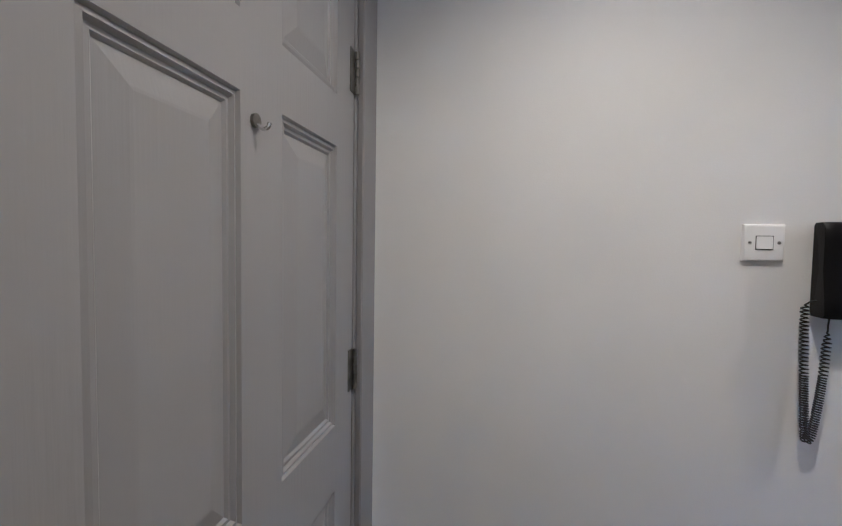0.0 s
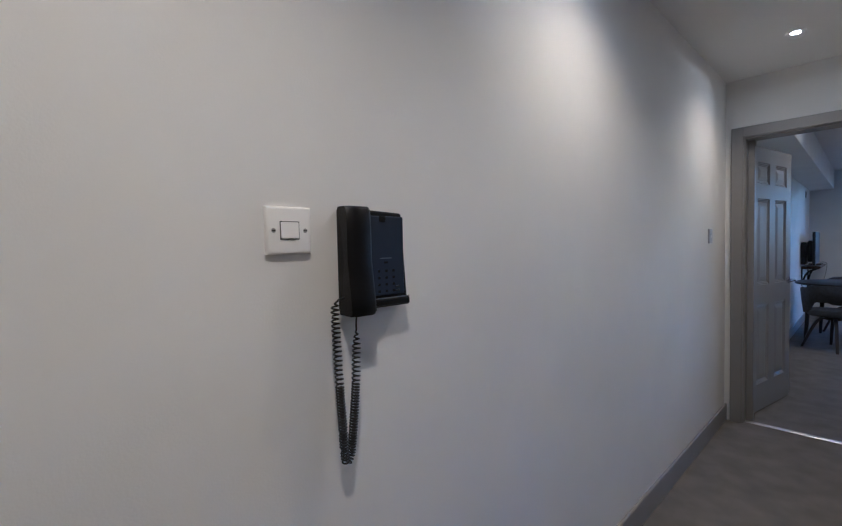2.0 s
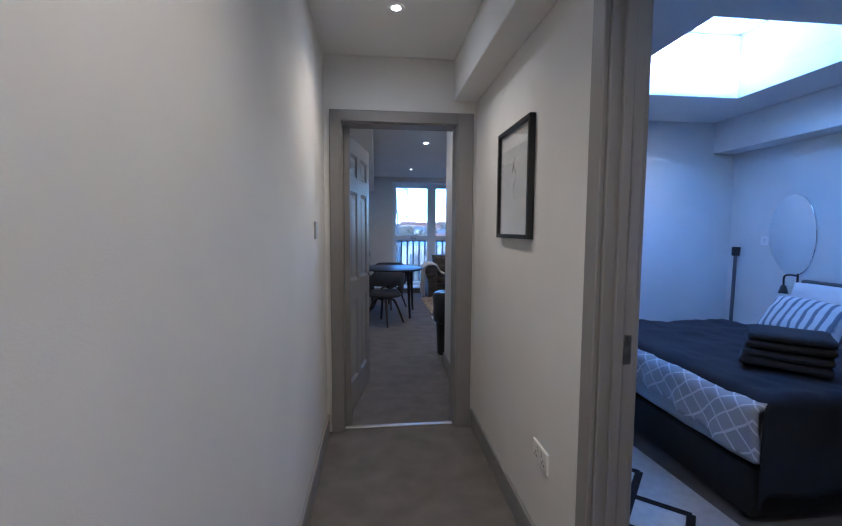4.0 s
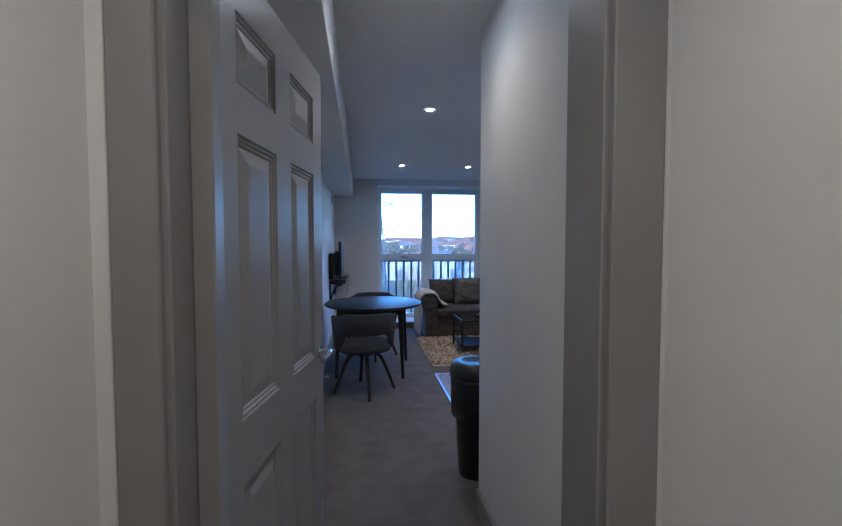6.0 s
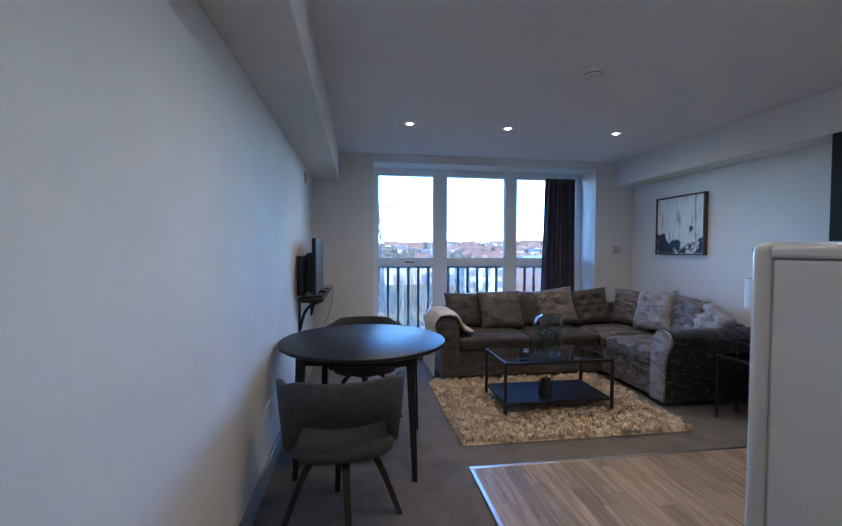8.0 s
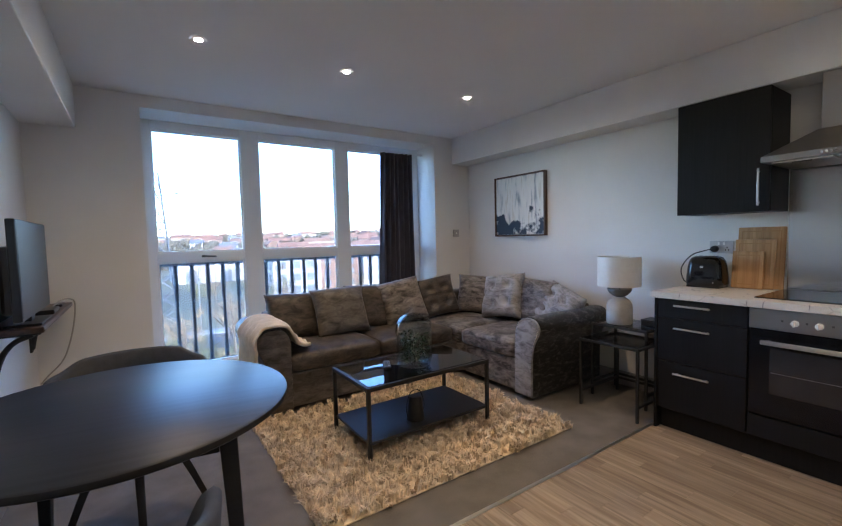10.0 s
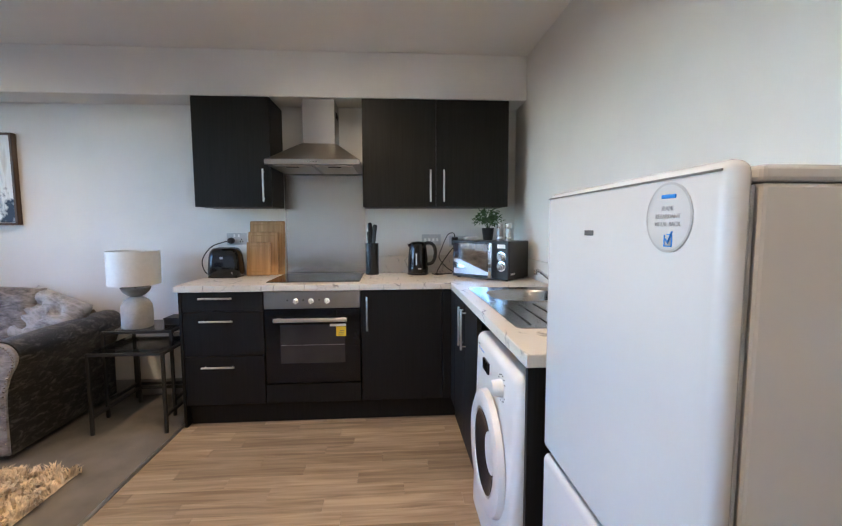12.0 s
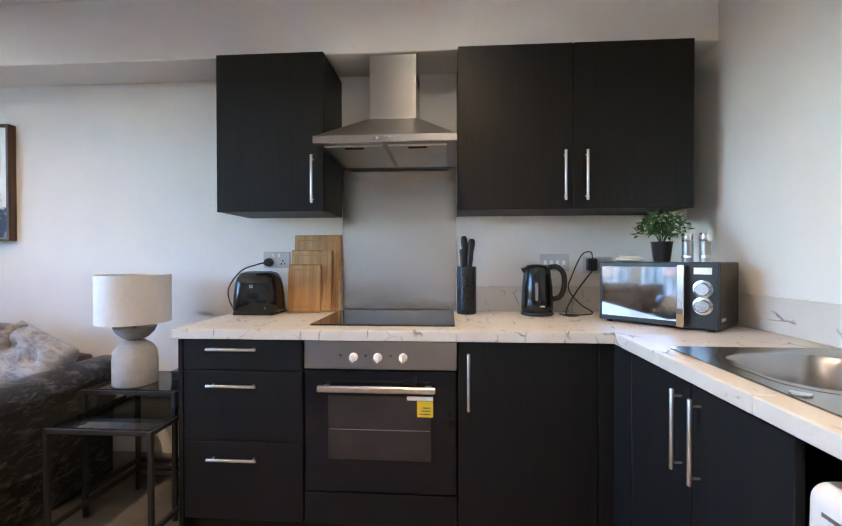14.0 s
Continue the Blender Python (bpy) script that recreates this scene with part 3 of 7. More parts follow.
# oven housing and oven
u = unit("oven_housing", "black wood-grain housing under the built-in oven", (-0.3, 1.46, 0))
part("lower_panel", box(-0.600, 1.162, 0.152, -0.580, 1.754, 0.272, 0.0015), BLACKWOOD, u)
part("carcass", box(-0.575, 1.162, ZP, -0.004, 1.756, 0.262), BLACKWOOD, u)
ov = thing("oven", "built-in black glass and steel oven, switched off", "oven", (-0.3, 1.46, 0.275))
part("body", box(-0.575, 1.166, 0.276, -0.02, 1.752, 0.866), BLACKM, ov)
part("control_panel", box(-0.604, 1.162, 0.757, -0.577, 1.754, 0.866, 0.002), STEEL, ov, "brushed steel control panel")
for y in (1.558, 1.464, 1.366):
    bm = cyl((-0.604, y, 0.805), (-0.626, y, 0.805), 0.017, 0.014, seg=24, bevel=0.002)
    box(-0.634, y - 0.0035, 0.789, -0.624, y + 0.0035, 0.821, 0.002, bm)
    part("knob", bm, WHITE, ov, "white round oven knob", True)
for y in (1.61, 1.512, 1.415):
    part("dial_mark", box(-0.6052, y - 0.005, 0.806, -0.6042, y + 0.005, 0.815), GREYBAR, ov)
OVENGLASS.node_tree.nodes["Principled BSDF"].inputs["Specular IOR Level"].default_value = 0.25
dr = part("oven_door", box(-0.603, 1.164, 0.280, -0.577, 1.752, 0.752, 0.002), OVENGLASS, ov, "black glass oven door")
part("window", box(-0.6045, 1.26, 0.408, -0.6035, 1.66, 0.656), mat("oven_window", (0.022, 0.020, 0.019), 0.12, var=0.3), dr, "smoked glass window")
part("rack_line", box(-0.6055, 1.265, 0.523, -0.6046, 1.655, 0.526), STEEL, dr)
bm = box(-0.648, 1.242, 0.678, -0.632, 1.692, 0.702, 0.004)
for y in (1.27, 1.664):
    box(-0.634, y - 0.012, 0.682, -0.602, y + 0.012, 0.698, 0.002, bm)
part("handle", bm, NICKEL, dr, "brushed steel handle bar")
part("energy_label", box(-0.6056, 1.252, 0.578, -0.6047, 1.313, 0.640), YELLOW, dr, "yellow sticker")
part("label_strip", box(-0.6057, 1.252, 0.6415, -0.6048, 1.352, 0.657), WHITE, dr, "white sticker strip")
for k in range(3):
    part("print_bar", box(-0.6066, 1.262, 0.588 + k * 0.012, -0.6057, 1.303 - 0.006 * k, 0.592 + k * 0.012), GREYBAR, dr)
# door unit
u = unit("base_unit", "black wood-grain base unit with one door", (-0.3, 0.87, 0))
part("carcass", box(-0.578, 0.563, ZP, -0.004, 1.158, ZT), BLACKWOOD, u)
d = part("door", box(-0.600, 0.640, 0.152, -0.580, 1.156, 0.866, 0.0015), BLACKWOOD, u)
bar_handle(d, (-0.600, 1.118, 0.622), (-0.600, 1.118, 0.814), (-0.030, 0, 0))
part("corner_post", box(-0.600, 0.564, 0.152, -0.580, 0.636, 0.866, 0.0015), BLACKWOOD, u)
# sink unit
u = unit("sink_unit", "black wood-grain base unit with two doors under the sink", (-1.0, 0.3, 0))
part("carcass", box(-1.420, 0.004, ZP, -0.604, 0.561, ZT - 0.20), BLACKWOOD, u)
part("corner_post", box(-0.756, 0.563, 0.152, -0.604, 0.583, 0.866, 0.0015), BLACKWOOD, u)
d = part("door", box(-1.098, 0.563, 0.152, -0.760, 0.583, 0.866, 0.0015), BLACKWOOD, u)
bar_handle(d, (-1.059, 0.583, 0.642), (-1.059, 0.583, 0.829), (0, 0.030, 0))
d = part("door", box(-1.418, 0.563, 0.152, -1.102, 0.583, 0.866, 0.0015), BLACKWOOD, u)
bar_handle(d, (-1.141, 0.583, 0.642), (-1.141, 0.583, 0.829), (0, 0.030, 0))
part("end_panel", box(-2.098, 0.004, 0.0, -2.080, 0.576, ZT, 0.001), BLACKWOOD, u)
# plinth
pl = tagged(thing("plinth", "black wood-grain plinth under the units", "plinth", (-0.5, 1.4, 0)), "", "", "", "structure")
part("plinth_board", box(-0.548, 0.535, 0.0, -0.530, 2.247, 0.146), BLACKWOOD, pl)
part("plinth_board", box(-1.420, 0.530, 0.0, -0.550, 0.548, 0.146), BLACKWOOD, pl)
# wall units
def wall_unit(label, y0, y1, doors):
    w = unit("wall_unit", label, (-0.16, (y0 + y1) / 2, 1.40), "black wall cabinets")
    part("body", box(-0.308, y0, 1.402, -0.004, y1, 2.118, 0.001), BLACKWOOD, w)
    for a, b, hy in doors:
        d = part("door", box(-0.330, a, 1.400, -0.310, b, 2.120, 0.0015), BLACKWOOD, w)
        bar_handle(d, (-0.330, hy, 1.447), (-0.330, hy, 1.638), (-0.030, 0, 0))


wall_unit("black wood-grain wall cabinet with one closed door", 1.757, 2.260, ((1.758, 2.259, 1.806),))
wall_unit("black wood-grain double wall cabinet with closed doors", 0.147, 1.152, ((0.148, 0.650, 0.598), (0.653, 1.151, 0.690)))
# worktop
wt = thing("worktop", "cream marble-effect worktop with grey veins", "worktop", (-0.4, 1.2, 0.87))
part("top_piece", box(-0.622, 0.0, 0.870, 0.0, 2.284, 0.910, 0.004, seg=2), MARBLE, wt)
sx0, sx1, sy0, sy1 = -1.31, -0.95, 0.105, 0.465
bm = box(-2.120, 0.0, 0.870, sx0 - 0.01, 0.588, 0.910, 0.004, seg=2)
part("top_piece", bm, MARBLE, wt)
part("top_piece", box(sx1 + 0.01, 0.0, 0.870, -0.6235, 0.588, 0.910, 0.002), MARBLE, wt)
part("top_piece", box(sx0 - 0.0085, 0.0, 0.870, sx1 + 0.0085, sy0 - 0.005, 0.9095), MARBLE, wt)
part("top_piece", box(sx0 - 0.0085, sy1 + 0.005, 0.870, sx1 + 0.0085, 0.5875, 0.9095, 0.002), MARBLE, wt)
part("upstand", box(-0.014, 0.0145, 0.911, 0.0, 1.150, 1.043, 0.002), MARBLE, wt)
part("upstand", box(-2.120, 0.0, 0.911, -0.0, 0.014, 1.043, 0.002), MARBLE, wt)
# hob, splashback, hood
hob = thing("hob", "flush black glass electric hob", "hob", (-0.28, 1.46, 0.91))
part("glass_plate", box(-0.515, 1.168, 0.9105, -0.045, 1.762, 0.9165, 0.002), HOBGLASS, hob)
ringm = mat("hob_ring_print", (0.03, 0.03, 0.03), 0.2)
for x, y, r in ((-0.39, 1.31, 0.075), (-0.39, 1.60, 0.095), (-0.17, 1.31, 0.095), (-0.17, 1.60, 0.075)):
    part("cooking_zone", lathe([(r - 0.002, 0.0067), (r, 0.0069), (r + 0.001, 0.0067)], 40, (x, y, 0.91)), ringm, hob)
splash = thing("splashback", "brushed steel splashback behind the hob", "splashback", (-0.003, 1.46, 0.912))
part("steel_sheet", box(-0.0045, 1.156, 0.9112, -0.0005, 1.753, 1.700), SPLASH, splash)
hood = thing("extractor_hood", "steel chimney cooker hood with push buttons", "cooker hood", (-0.25, 1.455, 1.65))
part("lip", box(-0.490, 1.158, 1.662, -0.004, 1.755, 1.694, 0.002), STEEL, hood)
own = bmesh.new()
lo = [own.verts.new(c) for c in ((-0.484, 1.164, 1.695), (-0.484, 1.749, 1.695), (-0.006, 1.749, 1.695), (-0.006, 1.164, 1.695))]
hi = [own.verts.new(c) for c in ((-0.245, 1.335, 1.838), (-0.245, 1.572, 1.838), (-0.006, 1.572, 1.838), (-0.006, 1.335, 1.838))]
for k in range(4):
    own.faces.new((lo[k], lo[(k + 1) % 4], hi[(k + 1) % 4], hi[k]))
own.faces.new(hi)
own.faces.new(lo[::-1])
bmesh.ops.recalc_face_normals(own, faces=own.faces)
part("canopy", own, STEEL, hood)
part("chimney", box(-0.237, 1.343, 1.8385, -0.006, 1.564, 2.140, 0.001), STEEL, hood)
bm = box(-0.180, 1.3405, 2.03, -0.080, 1.3435, 2.07)
for k in range(4):
    box(-0.180, 1.3395, 2.034 + k * 0.009, -0.080, 1.3405, 2.037 + k * 0.009, bm=bm)
part("vent_slots", bm, DARKGAP, hood, "dark vent slots")
for k in range(5):
    part("button", cyl((-0.490, 1.43 + k * 0.018, 1.678), (-0.4935, 1.43 + k * 0.018, 1.678), 0.0055, seg=12), CHROME, hood)
for y0, y1 in ((1.20, 1.445), (1.465, 1.715)):
    part("grease_filter", box(-0.46, y0, 1.652, -0.06, y1, 1.6615, 0.002), ALU, hood, "aluminium mesh filter")
    part("filter_latch", box(-0.45, (y0 + y1) / 2 - 0.04, 1.648, -0.43, (y0 + y1) / 2 + 0.04, 1.6515), DARKGAP, hood)

# sink and tap
SINK = mat("sink_steel", (0.36, 0.355, 0.35), 0.25, 1.0, var=0.05, scale=8, bump=0.03)
sk = thing("sink", "stainless steel sink with drainer", "sink", (-1.4, 0.32, 0.91))
bm = bmesh.new()


def rrect(x0, y0, x1, y1, r, z, n=6):
    out = []
    for cx, cy, a in ((x1 - r, y1 - r, 0), (x0 + r, y1 - r, 90), (x0 + r, y0 + r, 180), (x1 - r, y0 + r, 270)):
        for k in range(n + 1):
            t = radians(a + 90 * k / n)
            out.append((cx + r * math.cos(t), cy + r * math.sin(t), z))
    return out


def loft(loops, cap_last=True, cap_first=False, own=None):
    own = own or bmesh.new()
    rows = [[own.verts.new(c) for c in lp] for lp in loops]
    for a, b in zip(rows, rows[1:]):
        for k in range(len(a)):
            own.faces.new((a[k], a[(k + 1) % len(a)], b[(k + 1) % len(b)], b[k]))
    if cap_last:
        own.faces.new(rows[-1])
    if cap_first:
        own.faces.new(rows[0][::-1])
    bmesh.ops.recalc_face_normals(own, faces=own.faces)
    return own


bowl = loft([rrect(sx0 - 0.035, sy0 - 0.02, sx1 + 0.035, sy1 + 0.02, 0.135, 0.9145), rrect(sx0, sy0, sx1, sy1, 0.130, 0.913), rrect(sx0 + 0.008, sy0 + 0.008, sx1 - 0.008, sy1 - 0.008, 0.124, 0.900), rrect(sx0 + 0.03, sy0 + 0.03, sx1 - 0.03, sy1 - 0.03, 0.105, 0.775), rrect(sx0 + 0.06, sy0 + 0.06, sx1 - 0.06, sy1 - 0.06, 0.080, 0.762)])
part("bowl", bowl, SINK, sk, "", True)
part("waste", lathe([(0.045, 0.0), (0.045, 0.003), (0.03, 0.004), (0.0, 0.002)], 24, (-1.13, 0.285, 0.7625)), CHROME, sk)
# pressed sheet round the bowl, with the drainer field
rx0, rx1, ry0, ry1 = -1.835, -0.865, 0.055, 0.525
rim = loft([rrect(rx0, ry0, rx1, ry1, 0.030, 0.9104), rrect(rx0, ry0, rx1, ry1, 0.030, 0.9128), rrect(rx0 + 0.0015, ry0 + 0.0015, rx1 - 0.0015, ry1 - 0.0015, 0.029, 0.9140), rrect(sx0 - 0.034, sy0 - 0.019, sx1 + 0.034, sy1 + 0.019, 0.134, 0.9140)], False)
part("drainer", rim, SINK, sk)
for k in range(6):
    y = 0.112 + k * 0.070
    part("drainer_groove", tube(smooth_path([(-1.40, y, 0.9138), (-1.60, y, 0.9135), (-1.79, y + 0.004, 0.9138)], 4), 0.0042, 6), SINK, sk, "", True)
part("overflow_cap", cyl((-1.325, 0.500, 0.914), (-1.325, 0.500, 0.9185), 0.019, seg=20, bevel=0.0015), CHROME, sk, "", True)
tap = thing("mixer_tap", "chrome single-lever kitchen mixer tap", "tap", (-1.425, 0.118, 0.914))
part("body", lathe([(0.0, 0), (0.030, 0), (0.030, 0.006), (0.024, 0.012), (0.023, 0.056), (0.0215, 0.058), (0.025, 0.061), (0.025, 0.084), (0.019, 0.095), (0.0, 0.098)], 24, (-1.425, 0.118, 0.914)), CHROME, tap, "", True)
bm = tube(smooth_path([(-1.425, 0.118, 0.942), (-1.37, 0.150, 0.962), (-1.29, 0.198, 1.008), (-1.232, 0.232, 1.042), (-1.212, 0.244, 1.044)]), 0.0075, 12)
cyl((-1.212, 0.244, 1.050), (-1.210, 0.245, 1.026), 0.011, seg=14, bm=bm)
part("spout", bm, CHROME, tap, "", True)
bm = tube(smooth_path([(-1.425, 0.118, 1.006), (-1.405, 0.128, 1.016), (-1.360, 0.148, 1.026)]), 0.0052, 10)
part("lever", bm, CHROME, tap, "", True)
# ---- appliances and worktop things ----
def text(name, body, size, m, material, parent):
    """Flat lettering as a thin mesh; its own x runs along the line, y up."""
    cu = bpy.data.curves.new(name, "FONT")
    cu.body, cu.size, cu.extrude, cu.align_x, cu.align_y = body, size, 0.0003, "CENTER", "CENTER"
    tmp = bpy.data.objects.new(name, cu)
    scene.collection.objects.link(tmp)
    me = bpy.data.meshes.new_from_object(tmp.evaluated_get(bpy.context.evaluated_depsgraph_get()))
    bpy.data.objects.remove(tmp)
    me.name = name
    me.transform(m)
    me.transform(Matrix.Translation(-ORIGIN[parent.name]))
    me.materials.clear()
    me.materials.append(material)
    ob = new(name, me)
    ob.parent = parent
    ORIGIN[ob.name] = ORIGIN[parent.name]
    return ob


# fridge freezer, facing +y
fr = thing("fridge_freezer", "white fridge freezer with a round sticker on its door", "fridge freezer", (-2.445, 0.3, 0))
part("body", box(-2.746, 0.035, 0.03, -2.157, 0.503, 1.3180, 0.006, seg=2), FRIDGEW, fr)
part("top", box(-2.748, 0.030, 1.3185, -2.155, 0.506, 1.3400, 0.006, seg=2), FRIDGEW, fr)
part("door_seal", box(-2.738, 0.5065, 0.06, -2.165, 0.5105, 1.3150), mat("pale_seal", (0.45, 0.45, 0.45), 0.6), fr, "grey rubber seal")
fd = part("fridge_door", box(-2.748, 0.511, 0.664, -2.155, 0.550, 1.3480, 0.018, seg=4), FRIDGEW, fr, "white fridge door", True)
fz = part("freezer_door", box(-2.748, 0.511, 0.045, -2.155, 0.550, 0.650, 0.018, seg=4), FRIDGEW, fr, "white freezer door", True)
part("trim_line", box(-2.738, 0.5495, 1.3325, -2.165, 0.5512, 1.3355), GREYBAR, fd)
for x in (-2.69, -2.2):
    for y in (0.07, 0.47):
        part("foot", cyl((x, y, 0), (x, y, 0.035), 0.018, seg=12), BLACKP, fr)
UP = Matrix(((-1, 0, 0, 0), (0, 0, 1, 0), (0, 1, 0, 0), (0, 0, 0, 1)))     # letters on a face that looks along +y


def on_front(x, z, y=0.5508):
    return Matrix.Translation((x, y, z)) @ UP


st = part("sticker", cyl((-2.6400, 0.5502, 1.2770), (-2.6400, 0.5512, 1.2770), 0.052, seg=48), mat("clear_sticker", (0.53, 0.535, 0.54), 0.2), fd, "round white sticker with a grey ring")
bm = bmesh.new()
rr = [[bm.verts.new((-2.6400 + r * math.cos(2 * math.pi * k / 48), 0.5518, 1.2770 + r * math.sin(2 * math.pi * k / 48))) for k in range(48)] for r in (0.048, 0.0515)]
for k in range(48):
    bm.faces.new((rr[0][k], rr[1][k], rr[1][(k + 1) % 48], rr[0][(k + 1) % 48]))
part("sticker_ring", bm, mat("sticker_grey", (0.38, 0.38, 0.38), 0.4), fd)
LETTER = mat("sticker_letters", (0.36, 0.36, 0.38), 0.5)
for k, words in enumerate(("FLAME", "RETARDANT", "METAL BACK")):
    text("lettering", words, 0.0098, on_front(-2.6400, 1.2900 - 0.0115 * k, 0.5520), LETTER, fd)
part("brand_mark", box(-2.6570, 0.5502, 1.3050, -2.6240, 0.5524, 1.3110, 0.002), BLUEP, fd)
bm = box(-2.6520, 0.5502, 1.2355, -2.6505, 0.5524, 1.2515)
box(-2.6355, 0.5502, 1.2355, -2.6340, 0.5524, 1.2515, bm=bm)
box(-2.6520, 0.5502, 1.2340, -2.6340, 0.5524, 1.2357, bm=bm)
box(-2.6520, 0.5502, 1.2513, -2.6400, 0.5524, 1.2529, bm=bm)
tube([(-2.6380, 0.5522, 1.2455), (-2.6430, 0.5522, 1.2395), (-2.6520, 0.5522, 1.2565)], 0.0013, 5, bm)
part("tick_box", bm, BLUEP, fd)
part("badge", box(-2.4100, 0.5502, 1.2455, -2.3720, 0.5514, 1.2565, 0.0006), GREYBAR, fd, "small dark brand badge")

# washing machine
wm = thing("washing_machine", "white front-loading washing machine under the worktop", "washing machine", (-1.735, 0.32, 0))
own = box(-2.030, 0.04, 0.015, -1.434, 0.605, 0.812)
for v in own.verts:
    if v.co.y > 0.5 and v.co.z > 0.5:
        v.co.y = 0.586
bmesh.ops.bevel(own, geom=own.edges[:], offset=0.034, segments=7, affect="EDGES", profile=0.5, clamp_overlap=True)
part("body", own, ENAMEL, wm, "", "all")
part("detergent_drawer", box(-1.588, 0.575, 0.668, -1.475, 0.5900, 0.742, 0.003, seg=2), ENAMEL, wm, "", True)
ring = lathe([(0.150, 0.0), (0.162, 0.022), (0.195, 0.030), (0.222, 0.018), (0.228, -0.004)], 48)
bmesh.ops.transform(ring, matrix=Matrix.Translation((-1.735, 0.601, 0.420)) @ Matrix.Rotation(radians(-90), 4, "X"), verts=ring.verts)
wd = part("door_ring", ring, ENAMEL, wm, "white porthole ring", True)
gl = lathe([(0.0, -0.012), (0.08, -0.006), (0.130, 0.010), (0.152, 0.020)], 40)
bmesh.ops.transform(gl, matrix=Matrix.Translation((-1.735, 0.601, 0.420)) @ Matrix.Rotation(radians(-90), 4, "X"), verts=gl.verts)
part("door_glass", gl, OVENGLASS, wd, "dark porthole glass", True)
part("display", box(-1.690, 0.581, 0.695, -1.600, 0.5965, 0.739, 0.002), OVENGLASS, wm, "black display")
kn = lathe([(0.0, 0.036), (0.024, 0.036), (0.028, 0.030), (0.031, 0.0)], 28)
bmesh.ops.transform(kn, matrix=Matrix.Translation((-1.868, 0.589, 0.715)) @ Matrix.Rotation(radians(-90), 4, "X"), verts=kn.verts)
part("dial", kn, ENAMEL, wm, "white programme dial", True)
for k in range(14):
    a = radians(-60 + k * 23)
    x, z = -1.868 + 0.046 * math.sin(a), 0.715 + 0.046 * math.cos(a)
    part("dial_mark", box(x - 0.004, 0.581, z - 0.0015, x + 0.004, 0.5900, z + 0.0015), GREYBAR, wm)
for k in range(5):
    part("button", box(-1.59 + 0.022 * k, 0.581, 0.752, -1.578 + 0.022 * k, 0.5884, 0.757, 0.0005), BLUEP, wm, "small blue print")
part("badge", box(-1.515, 0.575, 0.764, -1.478, 0.5876, 0.771), GREYBAR, wm, "small dark brand badge")

# microwave, set across the corner
mw = thing("microwave", "black microwave oven with a mirrored door", "microwave", m=pose(-0.300, 0.527, 0.918, 0, 0, -135))
part("body", box(0.0, 0.012, 0.0, 0.440, 0.272, 0.250, 0.004), BLACKP, mw)
part("front", box(0.0, -0.004, 0.002, 0.440, 0.0115, 0.250, 0.003), BLACKP, mw)
part("door_glass", box(0.012, -0.008, 0.022, 0.312, -0.0045, 0.232, 0.001), mat("mirror_black_glass", (0.62, 0.65, 0.70), 0.05, 1.0, var=0.03), mw, "mirrored door glass")
bm = box(0.312, -0.040, 0.012, 0.337, -0.032, 0.240, 0.003)
for z in (0.024, 0.228):
    box(0.317, -0.033, z - 0.006, 0.332, -0.004, z + 0.006, bm=bm)
part("handle", bm, CHROME, mw, "chrome upright handle")
for z in (0.150, 0.088):
    kn = lathe([(0.0, 0.022), (0.021, 0.022), (0.024, 0.018), (0.025, 0.004), (0.033, 0.003), (0.034, 0.0)], 28)
    bmesh.ops.transform(kn, matrix=Matrix.Translation((0.390, -0.004, z)) @ Matrix.Rotation(radians(90), 4, "X"), verts=kn.verts)
    part("knob", kn, CHROME, mw, "chrome knob", True)
part("label_plate", box(0.360, -0.0055, 0.205, 0.418, -0.0042, 0.230), WHITE, mw)
part("badge", box(0.4402, 0.030, 0.030, 0.4412, 0.085, 0.042), WHITE, mw, "small pale brand badge")
part("tag_ribbon", box(0.315, -0.0445, 0.055, 0.336, -0.0415, 0.075), GREYBAR, mw)
part("paper_tag", box(0.314, -0.0450, 0.006, 0.338, -0.0420, 0.054, 0.001), mat("brown_card", (0.28, 0.19, 0.11), 0.8), mw, "brown card tag")
for x in (0.03, 0.41):
    for y in (0.03, 0.25):
        part("foot", cyl((x, y, -0.008), (x, y, 0.001), 0.012, seg=10), BLACKP, mw)


SOCKETP = mat("socket_plate", (0.52, 0.52, 0.53), 0.35, var=0.04)


def plug_top(name, y, z, n, label):
    """A moulded socket plate on the kitchen wall."""
    s = thing(name, label, "socket", (0, y, z))
    w = 0.073
    part("plate", box(-0.010, y - w, z - 0.043, -0.0005, y + w, z + 0.043, 0.003, seg=2), SOCKETP, s)
    return s


s1 = plug_top("wall_socket", 2.113, 1.178, 2, "white double wall socket with a black plug")
for dy in (-0.045, 0.045):
    part("rocker", box(-0.013, 2.113 + dy * 0.35 - 0.006, 1.192, -0.010, 2.113 + dy * 0.35 + 0.006, 1.212, 0.001), WHITE, s1)
for dx, dz in ((-0.035, -0.004), (-0.044, -0.020), (-0.026, -0.020)):
    part("pin_hole", box(-0.0108, 2.113 + dx - 0.003, 1.178 + dz - 0.005, -0.0101, 2.113 + dx + 0.003, 1.178 + dz + 0.005), DARKGAP, s1)
s2 = plug_top("switch_plate", 0.654, 1.162, 0, "white four-gang appliance switch plate")
for k in range(4):
    part("rocker", box(-0.013, 0.600 + k * 0.031, 1.152, -0.010, 0.615 + k * 0.031, 1.174, 0.001), WHITE, s2)
s3 = plug_top("wall_socket", 0.44, 1.150, 2, "white double wall socket with a black adaptor")
